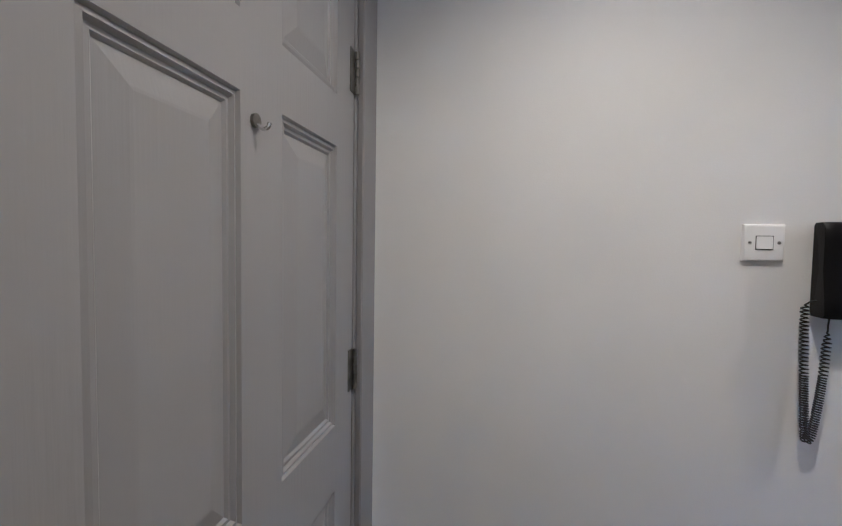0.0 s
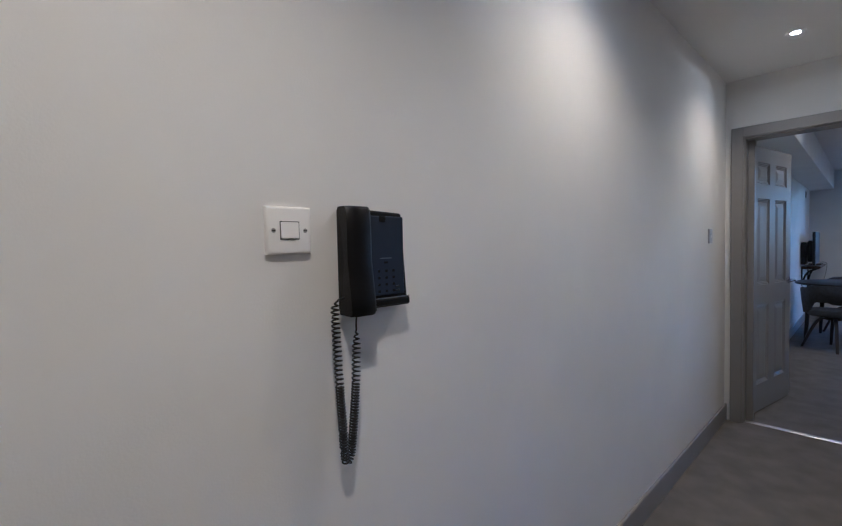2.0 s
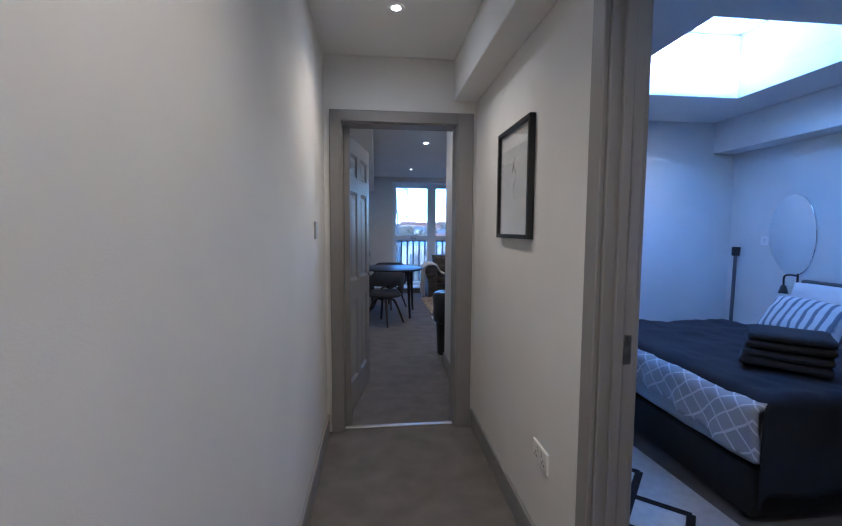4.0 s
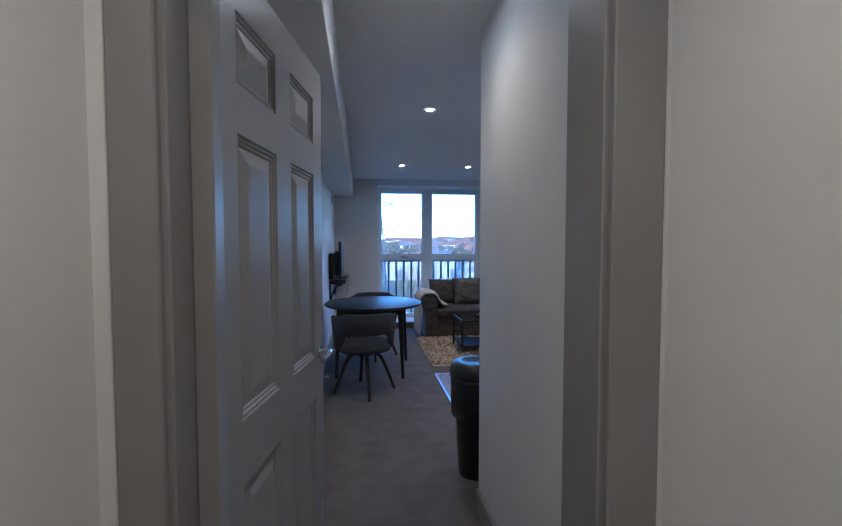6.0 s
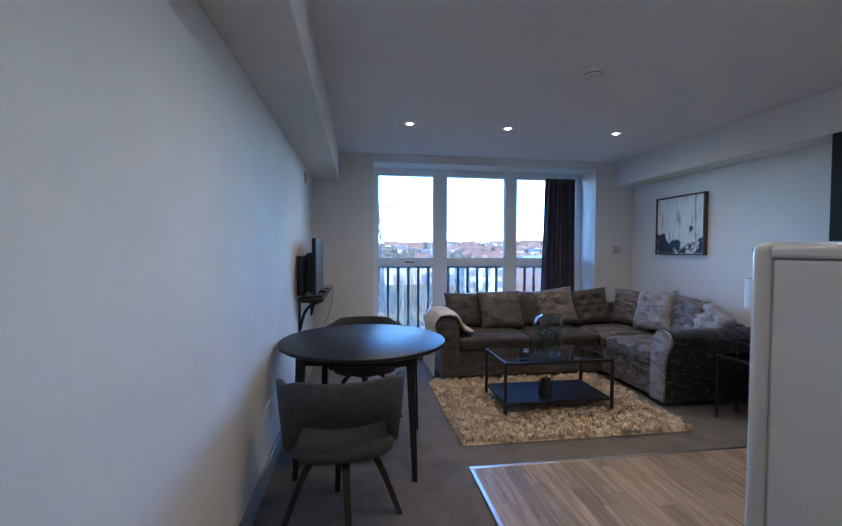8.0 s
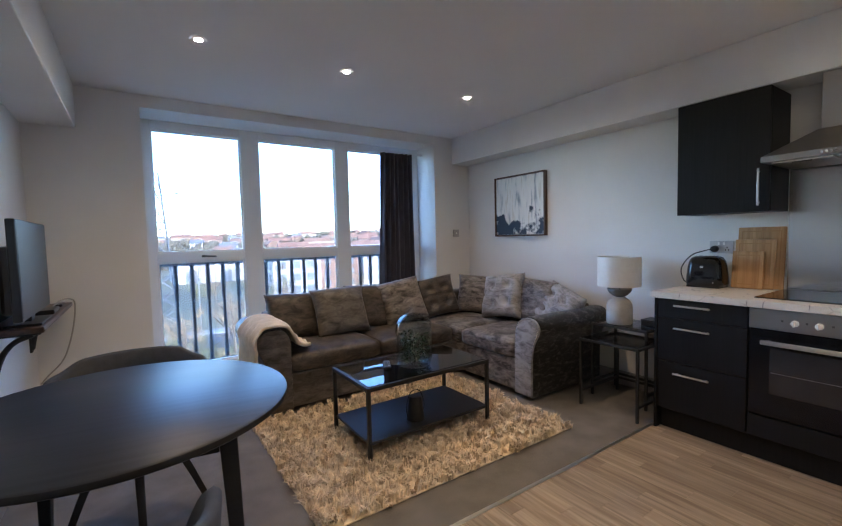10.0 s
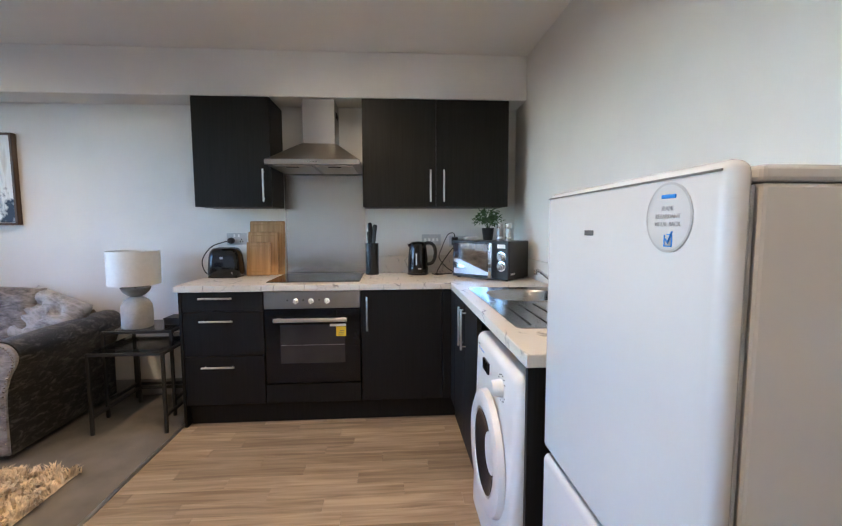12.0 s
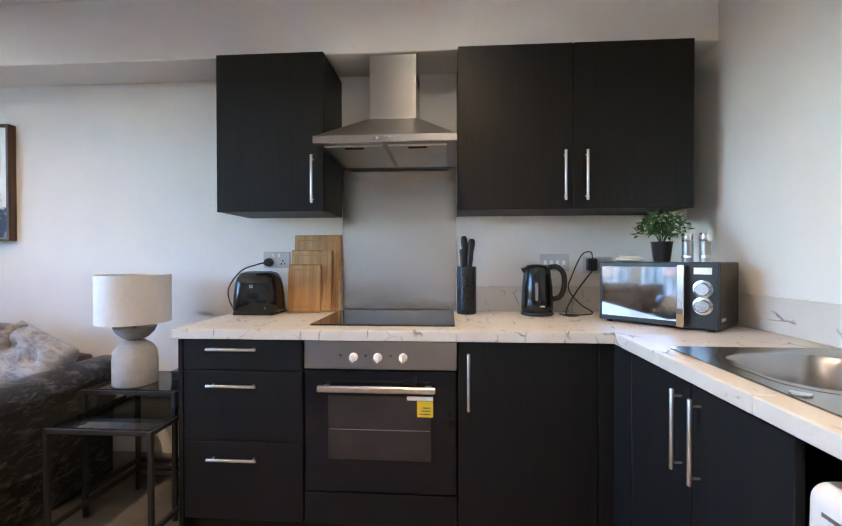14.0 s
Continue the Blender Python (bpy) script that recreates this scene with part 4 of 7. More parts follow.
pg = thing("plug", "black plug in the wall socket", "plug", (-0.04, 2.150, 1.17))
part("plug_body", cyl((-0.011, 2.150, 1.165), (-0.046, 2.150, 1.165), 0.025, 0.020, seg=20, bevel=0.004), BLACKP, pg, "", True)
part("cord", tube(smooth_path([(-0.045, 2.150, 1.165), (-0.07, 2.19, 1.155), (-0.09, 2.27, 1.12), (-0.11, 2.325, 1.03), (-0.11, 2.31, 0.945), (-0.12, 2.26, 0.918), (-0.13, 2.24, 0.918)]), 0.004, 8), BLACKP, pg, "", True)
pg = thing("plug_adaptor", "black plug with a thin lead at the wall socket", "plug", (-0.04, 0.475, 1.15))
part("plug_body", box(-0.055, 0.452, 1.120, -0.011, 0.500, 1.185, 0.008, seg=2), BLACKP, pg)
part("cord", tube(smooth_path([(-0.05, 0.476, 1.182), (-0.06, 0.49, 1.215), (-0.065, 0.535, 1.20), (-0.06, 0.58, 1.10), (-0.07, 0.60, 1.03), (-0.09, 0.55, 0.96), (-0.12, 0.50, 0.922), (-0.16, 0.56, 0.916), (-0.15, 0.64, 0.916)]), 0.0032, 8), BLACKP, pg, "", True)
part("cord", tube(smooth_path([(-0.03, 0.47, 1.125), (-0.05, 0.56, 1.01), (-0.10, 0.62, 0.918), (-0.17, 0.58, 0.9155), (-0.20, 0.63, 0.9155), (-0.14, 0.66, 0.9155)]), 0.004, 8), BLACKP, pg, "", True)

# toaster
ts = thing("toaster", "glossy black two-slot toaster on the worktop", "toaster", (-0.135, 2.157, 0.91))
own = loft([rrect(-0.218, 2.034, -0.052, 2.281, 0.05, 0.920), rrect(-0.224, 2.028, -0.046, 2.287, 0.055, 0.935), rrect(-0.222, 2.031, -0.048, 2.284, 0.055, 0.99), rrect(-0.217, 2.038, -0.053, 2.277, 0.055, 1.045), rrect(-0.210, 2.047, -0.060, 2.268, 0.052, 1.072), rrect(-0.198, 2.060, -0.072, 2.255, 0.046, 1.090), rrect(-0.180, 2.076, -0.088, 2.238, 0.036, 1.097)], True, True)
part("shell", own, mat("gloss_black", (0.006, 0.006, 0.0065), 0.10), ts, "", "all")
part("base", box(-0.212, 2.044, 0.9105, -0.058, 2.272, 0.923, 0.004), BLACKP, ts)
for x in (-0.155, -0.115):
    part("slot", box(x - 0.012, 2.095, 1.0965, x + 0.012, 2.220, 1.0985), DARKGAP, ts)
part("lever", box(-0.2265, 2.145, 1.030, -0.2105, 2.170, 1.043, 0.002), CHROME, ts)
for k in range(3):
    part("button", box(-0.2085, 2.100 + 0.022 * k, 1.058, -0.2005, 2.110 + 0.022 * k, 1.066, 0.001), CHROME, ts)
part("badge", box(-0.2235, 2.080, 0.938, -0.2215, 2.112, 0.947), WHITE, ts)

ts.matrix_world = Matrix.Translation((-0.155, 2.140, 0.91)) @ Matrix.Diagonal((1.0, 0.88, 1.12, 1.0))

# boards
for y0, y1, h, x, lab in ((1.757, 2.012, 0.40, -0.012, "large"), (1.798, 2.016, 0.320, -0.040, "medium"), (1.846, 2.019, 0.245, -0.068, "small")):
    b = thing("chopping_board", lab + " bamboo chopping board leaning on the wall", "chopping board", m=pose(x - 0.035, (y0 + y1) / 2, 0.9112, 0, 6, 0), group="bamboo chopping boards")
    part("board", box(-0.008, -(y1 - y0) / 2, 0.0, 0.008, (y1 - y0) / 2, h, 0.006, seg=2), BAMBOO, b)
    g = loft([[(-0.0085, sy * ((y1 - y0) / 2 - 0.022), sz) for sy, sz in ((-1, 0.025), (1, 0.025), (1, h - 0.025), (-1, h - 0.025))], [(-0.0085, sy * ((y1 - y0) / 2 - 0.028), sz) for sy, sz in ((-1, 0.031), (1, 0.031), (1, h - 0.031), (-1, h - 0.031))]], False)
    part("juice_groove", g, mat("bamboo_groove", (0.42, 0.225, 0.085), 0.6), b)

# knife block
kb = thing("knife_block", "round black textured knife block with black-handled knives", "knife block", (-0.105, 1.105, 0.91))
part("holder", cyl((-0.105, 1.105, 0.9105), (-0.105, 1.105, 1.145), 0.048, seg=32, bevel=0.004), mat("speckled_black", (0.010, 0.010, 0.011), 0.25, var=0.9, scale=110, bump=0.9, bscale=75), kb, "", True)
for dx, dy, h, lean, w in ((0.0, 0.008, 0.150, 0.003, 0.0145), (-0.018, -0.014, 0.136, -0.006, 0.0150), (0.018, -0.012, 0.120, 0.004, 0.0125), (-0.016, 0.020, 0.085, 0.003, 0.0120)):
    hb = lathe([(0.0, -0.03), (w * 0.70, -0.03), (w * 0.72, 0.0), (w * 0.82, h * 0.30), (w * 0.78, h * 0.52), (w, h * 0.82), (w * 0.92, h * 0.93), (w * 0.60, h * 0.99), (0.0, h)], 16)
    bmesh.ops.transform(hb, matrix=Matrix.Translation((-0.105 + dx, 1.105 + dy, 1.146)) @ Matrix.Rotation(-lean * 14, 4, "X") @ Matrix.Diagonal((0.75, 1.15, 1.0, 1.0)), verts=hb.verts)
    part("knife", hb, BLACKP, kb, "black knife handle", "all")

# kettle
ke = thing("kettle", "glossy black electric kettle on its base", "kettle", (-0.125, 0.765, 0.91))
GLOSSB = mat("gloss_black_kettle", (0.006, 0.006, 0.0065), 0.12)
part("base", cyl((-0.125, 0.765, 0.9105), (-0.125, 0.765, 0.926), 0.078, seg=36, bevel=0.004), BLACKP, ke, "", True)
part("jug", lathe([(0.0, 0.0), (0.074, 0.0), (0.076, 0.02), (0.072, 0.12), (0.062, 0.20), (0.058, 0.215), (0.045, 0.226), (0.0, 0.230)], 40, (-0.125, 0.765, 0.927)), GLOSSB, ke, "", True)
part("spout", loft([[(-0.125, 0.765 + 0.052, 1.10), (-0.150, 0.765 + 0.045, 1.138), (-0.100, 0.765 + 0.045, 1.138)], [(-0.125, 0.765 + 0.070, 1.118), (-0.135, 0.765 + 0.078, 1.138), (-0.115, 0.765 + 0.078, 1.138)]], True, True), GLOSSB, ke)
part("handle", tube(smooth_path([(-0.125, 0.715, 1.140), (-0.125, 0.670, 1.142), (-0.125, 0.640, 1.11), (-0.125, 0.636, 1.05), (-0.125, 0.655, 1.00), (-0.125, 0.692, 0.985)]), 0.013, 12), BLACKP, ke, "", True)
part("water_window", box(-0.202, 0.775, 0.985, -0.186, 0.787, 1.07, 0.003), mat("kettle_window", (0.3, 0.33, 0.36), 0.1), ke)
part("badge", box(-0.2015, 0.745, 0.955, -0.196, 0.766, 0.961), WHITE, ke)

# plant
pt = thing("potted_plant", "small green leafy plant in a black pot", "potted plant", (-0.351, 0.291, 1.168))
part("pot", lathe([(0.0, 0.0), (0.030, 0.0), (0.033, 0.01), (0.042, 0.082), (0.044, 0.085), (0.039, 0.083), (0.036, 0.07), (0.0, 0.07)], 28, (-0.351, 0.291, 1.1685)), BLACKP, pt, "matt black pot", True)
rnd = random.Random(4)
bm = bmesh.new()
for k in range(340):
    a, e, r = rnd.uniform(0, 6.283), rnd.uniform(-0.25, 1.45), rnd.uniform(0.020, 0.096)
    c = Vector((-0.351 + r * math.cos(a) * math.cos(e), 0.291 + r * math.sin(a) * math.cos(e), 1.295 + 0.95 * r * math.sin(e)))
    L, W = rnd.uniform(0.020, 0.032), rnd.uniform(0.012, 0.018)
    m = Matrix.Translation(c) @ Euler((rnd.uniform(-0.9, 0.9), rnd.uniform(-0.9, 0.9), a)).to_matrix().to_4x4()
    v = [bm.verts.new(m @ Vector(p)) for p in ((0, 0, 0), (L * 0.45, -W / 2, 0.003), (L, 0, -0.003), (L * 0.45, W / 2, 0.003), (L * 0.5, 0, -0.002))]
    bm.faces.new((v[0], v[1], v[4]))
    bm.faces.new((v[1], v[2], v[4]))
    bm.faces.new((v[2], v[3], v[4]))
    bm.faces.new((v[3], v[0], v[4]))
part("leaves", bm, GREEN, pt, "dense small green leaves")
bm = bmesh.new()
for k in range(14):
    a = k * 2.4
    tube([(-0.351, 0.291, 1.235), (-0.351 + 0.02 * math.cos(a), 0.291 + 0.02 * math.sin(a), 1.275), (-0.351 + 0.05 * math.cos(a), 0.291 + 0.05 * math.sin(a), 1.315)], 0.0016, 5, bm)
part("stems", bm, GREEN, pt)
for x, y in ((-0.425, 0.226), (-0.462, 0.178)):
    sh = thing("shaker", "steel and glass salt or pepper mill", "mill", (x, y, 1.168), "pair of mills")
    part("glass_body", cyl((x, y, 1.1685), (x, y, 1.250), 0.0205, seg=20), STEEL, sh, "", True)
    part("cap", cyl((x, y, 1.2505), (x, y, 1.285), 0.0215, seg=20, bevel=0.003), CHROME, sh, "", True)
    part("band", cyl((x, y, 1.185), (x, y, 1.194), 0.0218, seg=20), CHROME, sh)
pl = thing("saucer_stack", "stack of small white dishes on the microwave", "dishes", (-0.290, 0.395, 1.168))
for k, r in enumerate((0.062, 0.058, 0.045)):
    part("dish", lathe([(0.0, 0.0), (r * 0.6, 0.0), (r, 0.008), (r, 0.010), (r * 0.6, 0.004), (0.0, 0.004)], 28, (-0.290, 0.395, 1.1685 + 0.0085 * k)), WHITE, pl, "", True)

# laminate floor, edging strip
lf = tagged(thing("floor_laminate", "oak-effect laminate kitchen floor", "", (-1.7, 1.1, 0)), "", "", "", "structure")
lx0, lx1, ly0, ly1 = -2.80, -0.53, 0.0, 2.275
part("underlay", box(lx0, ly0, 0.0005, lx1, ly1, 0.004), mat("joint_dark", (0.10, 0.075, 0.055), 0.9), lf)
ROWW, LONG = 0.096, 0.64
meshes = {}
rnd = random.Random(7)
x, row = lx0, 0
while x < lx1 - 0.01:
    x1 = min(x + ROWW, lx1)
    y = ly0 - (0.0, 0.37, 0.14, 0.50, 0.26, 0.58, 0.09)[row % 7]
    while y < ly1:
        a, b = max(y, ly0), min(y + LONG, ly1)
        if b - a > 0.02:
            key = (round(x1 - x, 3), round(b - a, 3))
            if key not in meshes:
                bm = box(0, 0, 0, key[0] - 0.0010, key[1] - 0.0010, 0.0055, 0.0005)
                me = bpy.data.meshes.new("plank")
                bm.to_mesh(me)
                bm.free()
                me.materials.append(LAMINATE)
                meshes[key] = me
            ob = new("plank", meshes[key])
            ob.parent = lf
            ob.location = Vector((x, a, 0.0042)) - ORIGIN[lf.name]
        y += LONG
    x, row = x1, row + 1
st = thing("threshold_strip", "metal edging strip between carpet and laminate", "floor strip", (-1.7, 2.285, 0))
part("strip", box(lx0 - 0.018, ly1 - 0.004, 0.0, lx1 - 0.02, ly1 + 0.024, 0.0125, 0.004), ALU, st)
part("strip", box(lx0 - 0.018, 0.03, 0.0, lx0 + 0.010, ly1 - 0.005, 0.0125, 0.004), ALU, st)
st = thing("threshold_strip", "bright metal carpet bar under the living-room door", "floor strip", (-3.5, YD + 0.05, 0))
part("strip", box(LD0, YD + 0.03, 0.0, LD1, YD + 0.065, 0.008, 0.003), ALU, st)
# ---- living room ----
def velvet(name, dark, light, scale=9.0, lo=0.42, hi=0.60):
    """Crushed velvet: broken light and dark patches with a soft sheen."""
    m = mat(name, dark, 0.55, var=0.1, scale=5, Sheen_Weight=0.22, Sheen_Roughness=0.35)
    nt = m.node_tree
    b = nt.nodes["Principled BSDF"]
    co, mp = nt.nodes.new("ShaderNodeTexCoord"), nt.nodes.new("ShaderNodeMapping")
    mp.inputs["Scale"].default_value = (1.0, 1.0, 2.4)
    nt.links.new(co.outputs["Object"], mp.inputs["Vector"])
    info = nt.nodes.new("ShaderNodeObjectInfo")
    off = nt.nodes.new("ShaderNodeVectorMath")
    off.operation = "SCALE"
    off.inputs[0].default_value = (31, 17, 43)
    nt.links.new(info.outputs["Random"], off.inputs["Scale"])
    nt.links.new(off.outputs[0], mp.inputs["Location"])
    n = nt.nodes.new("ShaderNodeTexNoise")
    n.inputs["Scale"].default_value, n.inputs["Detail"].default_value, n.inputs["Roughness"].default_value, n.inputs["Distortion"].default_value = scale, 11, 0.72, 0.6
    nt.links.new(mp.outputs[0], n.inputs["Vector"])
    ramp = nt.nodes.new("ShaderNodeValToRGB")
    ramp.color_ramp.elements[0].position, ramp.color_ramp.elements[1].position = lo, hi
    ramp.color_ramp.elements[0].color, ramp.color_ramp.elements[1].color = (*dark, 1), (*light, 1)
    nt.links.new(n.outputs["Fac"], ramp.inputs["Fac"])
    nt.links.new(ramp.outputs[0], b.inputs["Base Color"])
    rr = nt.nodes.new("ShaderNodeMapRange")
    rr.inputs["To Min"].default_value, rr.inputs["To Max"].default_value = 0.62, 0.36
    nt.links.new(n.outputs["Fac"], rr.inputs["Value"])
    nt.links.new(rr.outputs[0], b.inputs["Roughness"])
    bp = nt.nodes.new("ShaderNodeBump")
    bp.inputs["Strength"].default_value, bp.inputs["Distance"].default_value = 0.35, 0.006
    nt.links.new(n.outputs["Fac"], bp.inputs["Height"])
    nt.links.new(bp.outputs[0], b.inputs["Normal"])
    return m


# Tones of the sofa's velvet; its lit and shaded sides are in the colour.
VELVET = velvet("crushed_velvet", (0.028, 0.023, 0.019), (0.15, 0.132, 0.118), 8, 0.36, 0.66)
VELVETD = velvet("crushed_velvet_shaded", (0.008, 0.0075, 0.0075), (0.115, 0.107, 0.095), 15, 0.50, 0.64)
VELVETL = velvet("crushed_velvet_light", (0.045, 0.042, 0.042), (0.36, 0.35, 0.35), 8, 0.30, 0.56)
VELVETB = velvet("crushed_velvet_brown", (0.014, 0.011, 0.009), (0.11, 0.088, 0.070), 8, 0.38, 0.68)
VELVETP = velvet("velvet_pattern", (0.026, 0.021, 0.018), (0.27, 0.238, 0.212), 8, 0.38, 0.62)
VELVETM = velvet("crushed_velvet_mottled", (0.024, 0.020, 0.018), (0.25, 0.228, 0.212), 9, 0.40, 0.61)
STUD = mat("nickel_stud", (0.6, 0.58, 0.55), 0.25, 1.0)


def soft_box(x0, y0, z0, x1, y1, z1, r, crown=0.02, seed=0):
    """A padded block: rounded edges, a crowned top and slight unevenness."""
    own = box(x0, y0, z0, x1, y1, z1)
    bmesh.ops.subdivide_edges(own, edges=own.edges[:], cuts=9, use_grid_fill=True)
    c, h = Vector(((x0 + x1) / 2, (y0 + y1) / 2, (z0 + z1) / 2)), Vector(((x1 - x0) / 2, (y1 - y0) / 2, (z1 - z0) / 2))
    for v in own.verts:
        d = v.co - c
        inner = Vector([max(-h[k] + r, min(h[k] - r, d[k])) for k in range(3)])
        out = d - inner
        if out.length > r * 0.2:
            sh = out.normalized() * r
            d = inner + Vector([min(abs(sh[k]), abs(out[k]) if abs(out[k]) < r else r) * (1 if sh[k] > 0 else -1) for k in range(3)])
        u, w = d.x / h.x, d.y / h.y
        if d.z > 0:
            d.z += crown * (1 - u * u) * (1 - w * w) - 0.006
        d += 0.007 * Vector(noise.noise_vector(Vector((v.co.x * 5 + seed, v.co.y * 5, v.co.z * 5))))
        v.co = c + d
    bmesh.ops.recalc_face_normals(own, faces=own.faces)
    return own


def prism(profile, ax, a, b, bevel=0.0):
    """A profile of (across, up) pairs drawn out along x or y from a to b."""
    pt = (lambda s, p, q: (s, p, q)) if ax == "x" else (lambda s, p, q: (p, s, q))
    own = loft([[pt(a, *p) for p in profile], [pt(b, *p) for p in profile]], True, True)
    if bevel:
        bmesh.ops.bevel(own, geom=[e for e in own.edges if len(e.link_faces) == 2 and e.calc_face_angle(0) > 0.8], offset=bevel, segments=2, affect="EDGES", profile=0.5)
    return own


sofa = thing("corner_sofa", "grey crushed-velvet corner sofa with scroll arms and studs", "sofa", (-1.3, 4.2, 0))
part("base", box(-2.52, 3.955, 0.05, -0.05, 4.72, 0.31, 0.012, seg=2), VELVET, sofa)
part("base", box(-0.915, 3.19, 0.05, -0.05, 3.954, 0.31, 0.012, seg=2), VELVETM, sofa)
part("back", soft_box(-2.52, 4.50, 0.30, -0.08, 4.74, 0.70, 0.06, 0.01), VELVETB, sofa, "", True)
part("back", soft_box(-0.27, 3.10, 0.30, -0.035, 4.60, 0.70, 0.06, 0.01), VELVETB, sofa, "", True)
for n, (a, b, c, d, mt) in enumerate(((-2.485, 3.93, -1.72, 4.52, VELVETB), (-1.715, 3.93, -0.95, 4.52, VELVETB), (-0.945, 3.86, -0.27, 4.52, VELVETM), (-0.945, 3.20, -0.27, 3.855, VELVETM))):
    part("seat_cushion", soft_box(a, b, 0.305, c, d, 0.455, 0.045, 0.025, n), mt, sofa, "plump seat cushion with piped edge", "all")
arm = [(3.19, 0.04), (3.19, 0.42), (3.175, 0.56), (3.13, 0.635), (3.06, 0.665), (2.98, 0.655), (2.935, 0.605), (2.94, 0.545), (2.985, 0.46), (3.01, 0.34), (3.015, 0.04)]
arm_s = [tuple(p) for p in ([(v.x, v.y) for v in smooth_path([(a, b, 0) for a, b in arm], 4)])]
# Shade on the arm's outer side and light on its front come from colour.
part("arm", prism(arm_s, "x", -0.915, -0.05), VELVETD, sofa, "mottled velvet scroll arm, coloured dark for its shaded side", True)
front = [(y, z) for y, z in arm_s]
part("arm_front", prism([(3.10 + (y - 3.10) * 0.96, z * 0.985 + 0.004) for y, z in front], "x", -0.935, -0.9155, 0.004), VELVETL, sofa, "velvet arm front, coloured paler for its lit side", True)
stud = bmesh.new()
bmesh.ops.create_uvsphere(stud, u_segments=8, v_segments=5, radius=0.0058)
stud_me = bpy.data.meshes.new("stud")
stud.to_mesh(stud_me)
stud.free()
stud_me.materials.append(STUD)
for y, z in arm_s:
    if z > 0.06:
        ob = new("stud", stud_me)
        ob.parent = sofa
        ob.location = Vector((-0.936, 3.10 + (y - 3.10) * 0.86, z * 0.97)) - ORIGIN[sofa.name]
armL = [(-2.475, 0.04), (-2.475, 0.42), (-2.48, 0.56), (-2.52, 0.63), (-2.59, 0.655), (-2.67, 0.64), (-2.72, 0.585), (-2.72, 0.52), (-2.68, 0.44), (-2.655, 0.33), (-2.65, 0.04)]
armL_s = [(v.x, v.y) for v in smooth_path([(a, b, 0) for a, b in armL], 4)]
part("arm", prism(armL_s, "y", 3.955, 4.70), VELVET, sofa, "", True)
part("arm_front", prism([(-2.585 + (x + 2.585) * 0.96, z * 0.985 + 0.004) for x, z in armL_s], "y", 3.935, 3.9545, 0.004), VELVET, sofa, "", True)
for x, y in ((-2.60, 4.02), (-2.60, 4.66), (-0.12, 4.66), (-0.86, 3.08), (-0.12, 3.08), (-0.98, 4.0)):
    part("foot", cyl((x, y, 0), (x, y, 0.052), 0.024, 0.03, seg=14), CHROME, sofa)


def cushion(label, w, h, t, m, material, seed=0, tuft=False, group="scatter cushions on the sofa"):
    """A square filled cushion, pinched at the corners; width along x, height along z."""
    c = thing("cushion", label, "cushion", m=m, group=group)
    own = bmesh.new()
    n = 22
    for side in (1, -1):
        rows = []
        for i in range(n + 1):
            row = []
            for j in range(n + 1):
                u, v = -1 + 2 * i / n, -1 + 2 * j / n
                puff = (max(0.0, 1 - u**4) * max(0.0, 1 - v**4)) ** 0.55
                pinch = 1 - 0.10 * (1 - abs(v) ** 2.2) * abs(u) ** 3, 1 - 0.10 * (1 - abs(u) ** 2.2) * abs(v) ** 3
                y = side * (t / 2 * puff + 0.003)
                if tuft:
                    for du, dv in ((-0.36, 0.36), (0.36, 0.36), (-0.36, -0.36), (0.36, -0.36)):
                        y -= side * 0.30 * t * math.exp(-((u - du) ** 2 + (v - dv) ** 2) / 0.03)
                    y -= side * 0.12 * t * (math.exp(-(u / 0.06) ** 2) + math.exp(-(v / 0.06) ** 2)) * puff
                p = Vector((u * w / 2 * pinch[0], y, v * h / 2 * pinch[1]))
                p += 0.012 * puff * Vector(noise.noise_vector(Vector((u * 2.3 + seed, v * 2.3, side * 3 + seed))))
                p.z -= 0.05 * h * (u * u) * max(0, v)
                row.append(own.verts.new(p))
            rows.append(row)
        for i in range(n):
            for j in range(n):
                f = (rows[i][j], rows[i + 1][j], rows[i + 1][j + 1], rows[i][j + 1])
                own.faces.new(f if side < 0 else f[::-1])
    bmesh.ops.remove_doubles(own, verts=own.verts, dist=0.0065)
    bmesh.ops.recalc_face_normals(own, faces=own.faces)
    part("cover", own, material, c, "", "all")
    return c


def put(x, y, z, yaw, lean, roll=0):
    """Cushion pose: yaw turns its face, lean tips it back."""
    return Matrix.Translation((x, y, z)) @ Euler((0, 0, radians(yaw))).to_matrix().to_4x4() @ Euler((radians(-lean), 0, 0)).to_matrix().to_4x4() @ Euler((0, radians(roll), 0)).to_matrix().to_4x4()


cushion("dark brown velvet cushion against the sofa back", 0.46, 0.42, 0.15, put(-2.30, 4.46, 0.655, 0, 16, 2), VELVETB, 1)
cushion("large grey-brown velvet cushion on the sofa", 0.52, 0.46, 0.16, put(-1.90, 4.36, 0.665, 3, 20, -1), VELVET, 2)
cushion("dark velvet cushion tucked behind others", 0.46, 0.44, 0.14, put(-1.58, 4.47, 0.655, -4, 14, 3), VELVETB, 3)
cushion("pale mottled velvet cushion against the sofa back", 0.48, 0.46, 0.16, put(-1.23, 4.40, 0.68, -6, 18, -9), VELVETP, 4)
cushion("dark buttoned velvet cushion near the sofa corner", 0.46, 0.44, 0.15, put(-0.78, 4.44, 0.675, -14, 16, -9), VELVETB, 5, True)
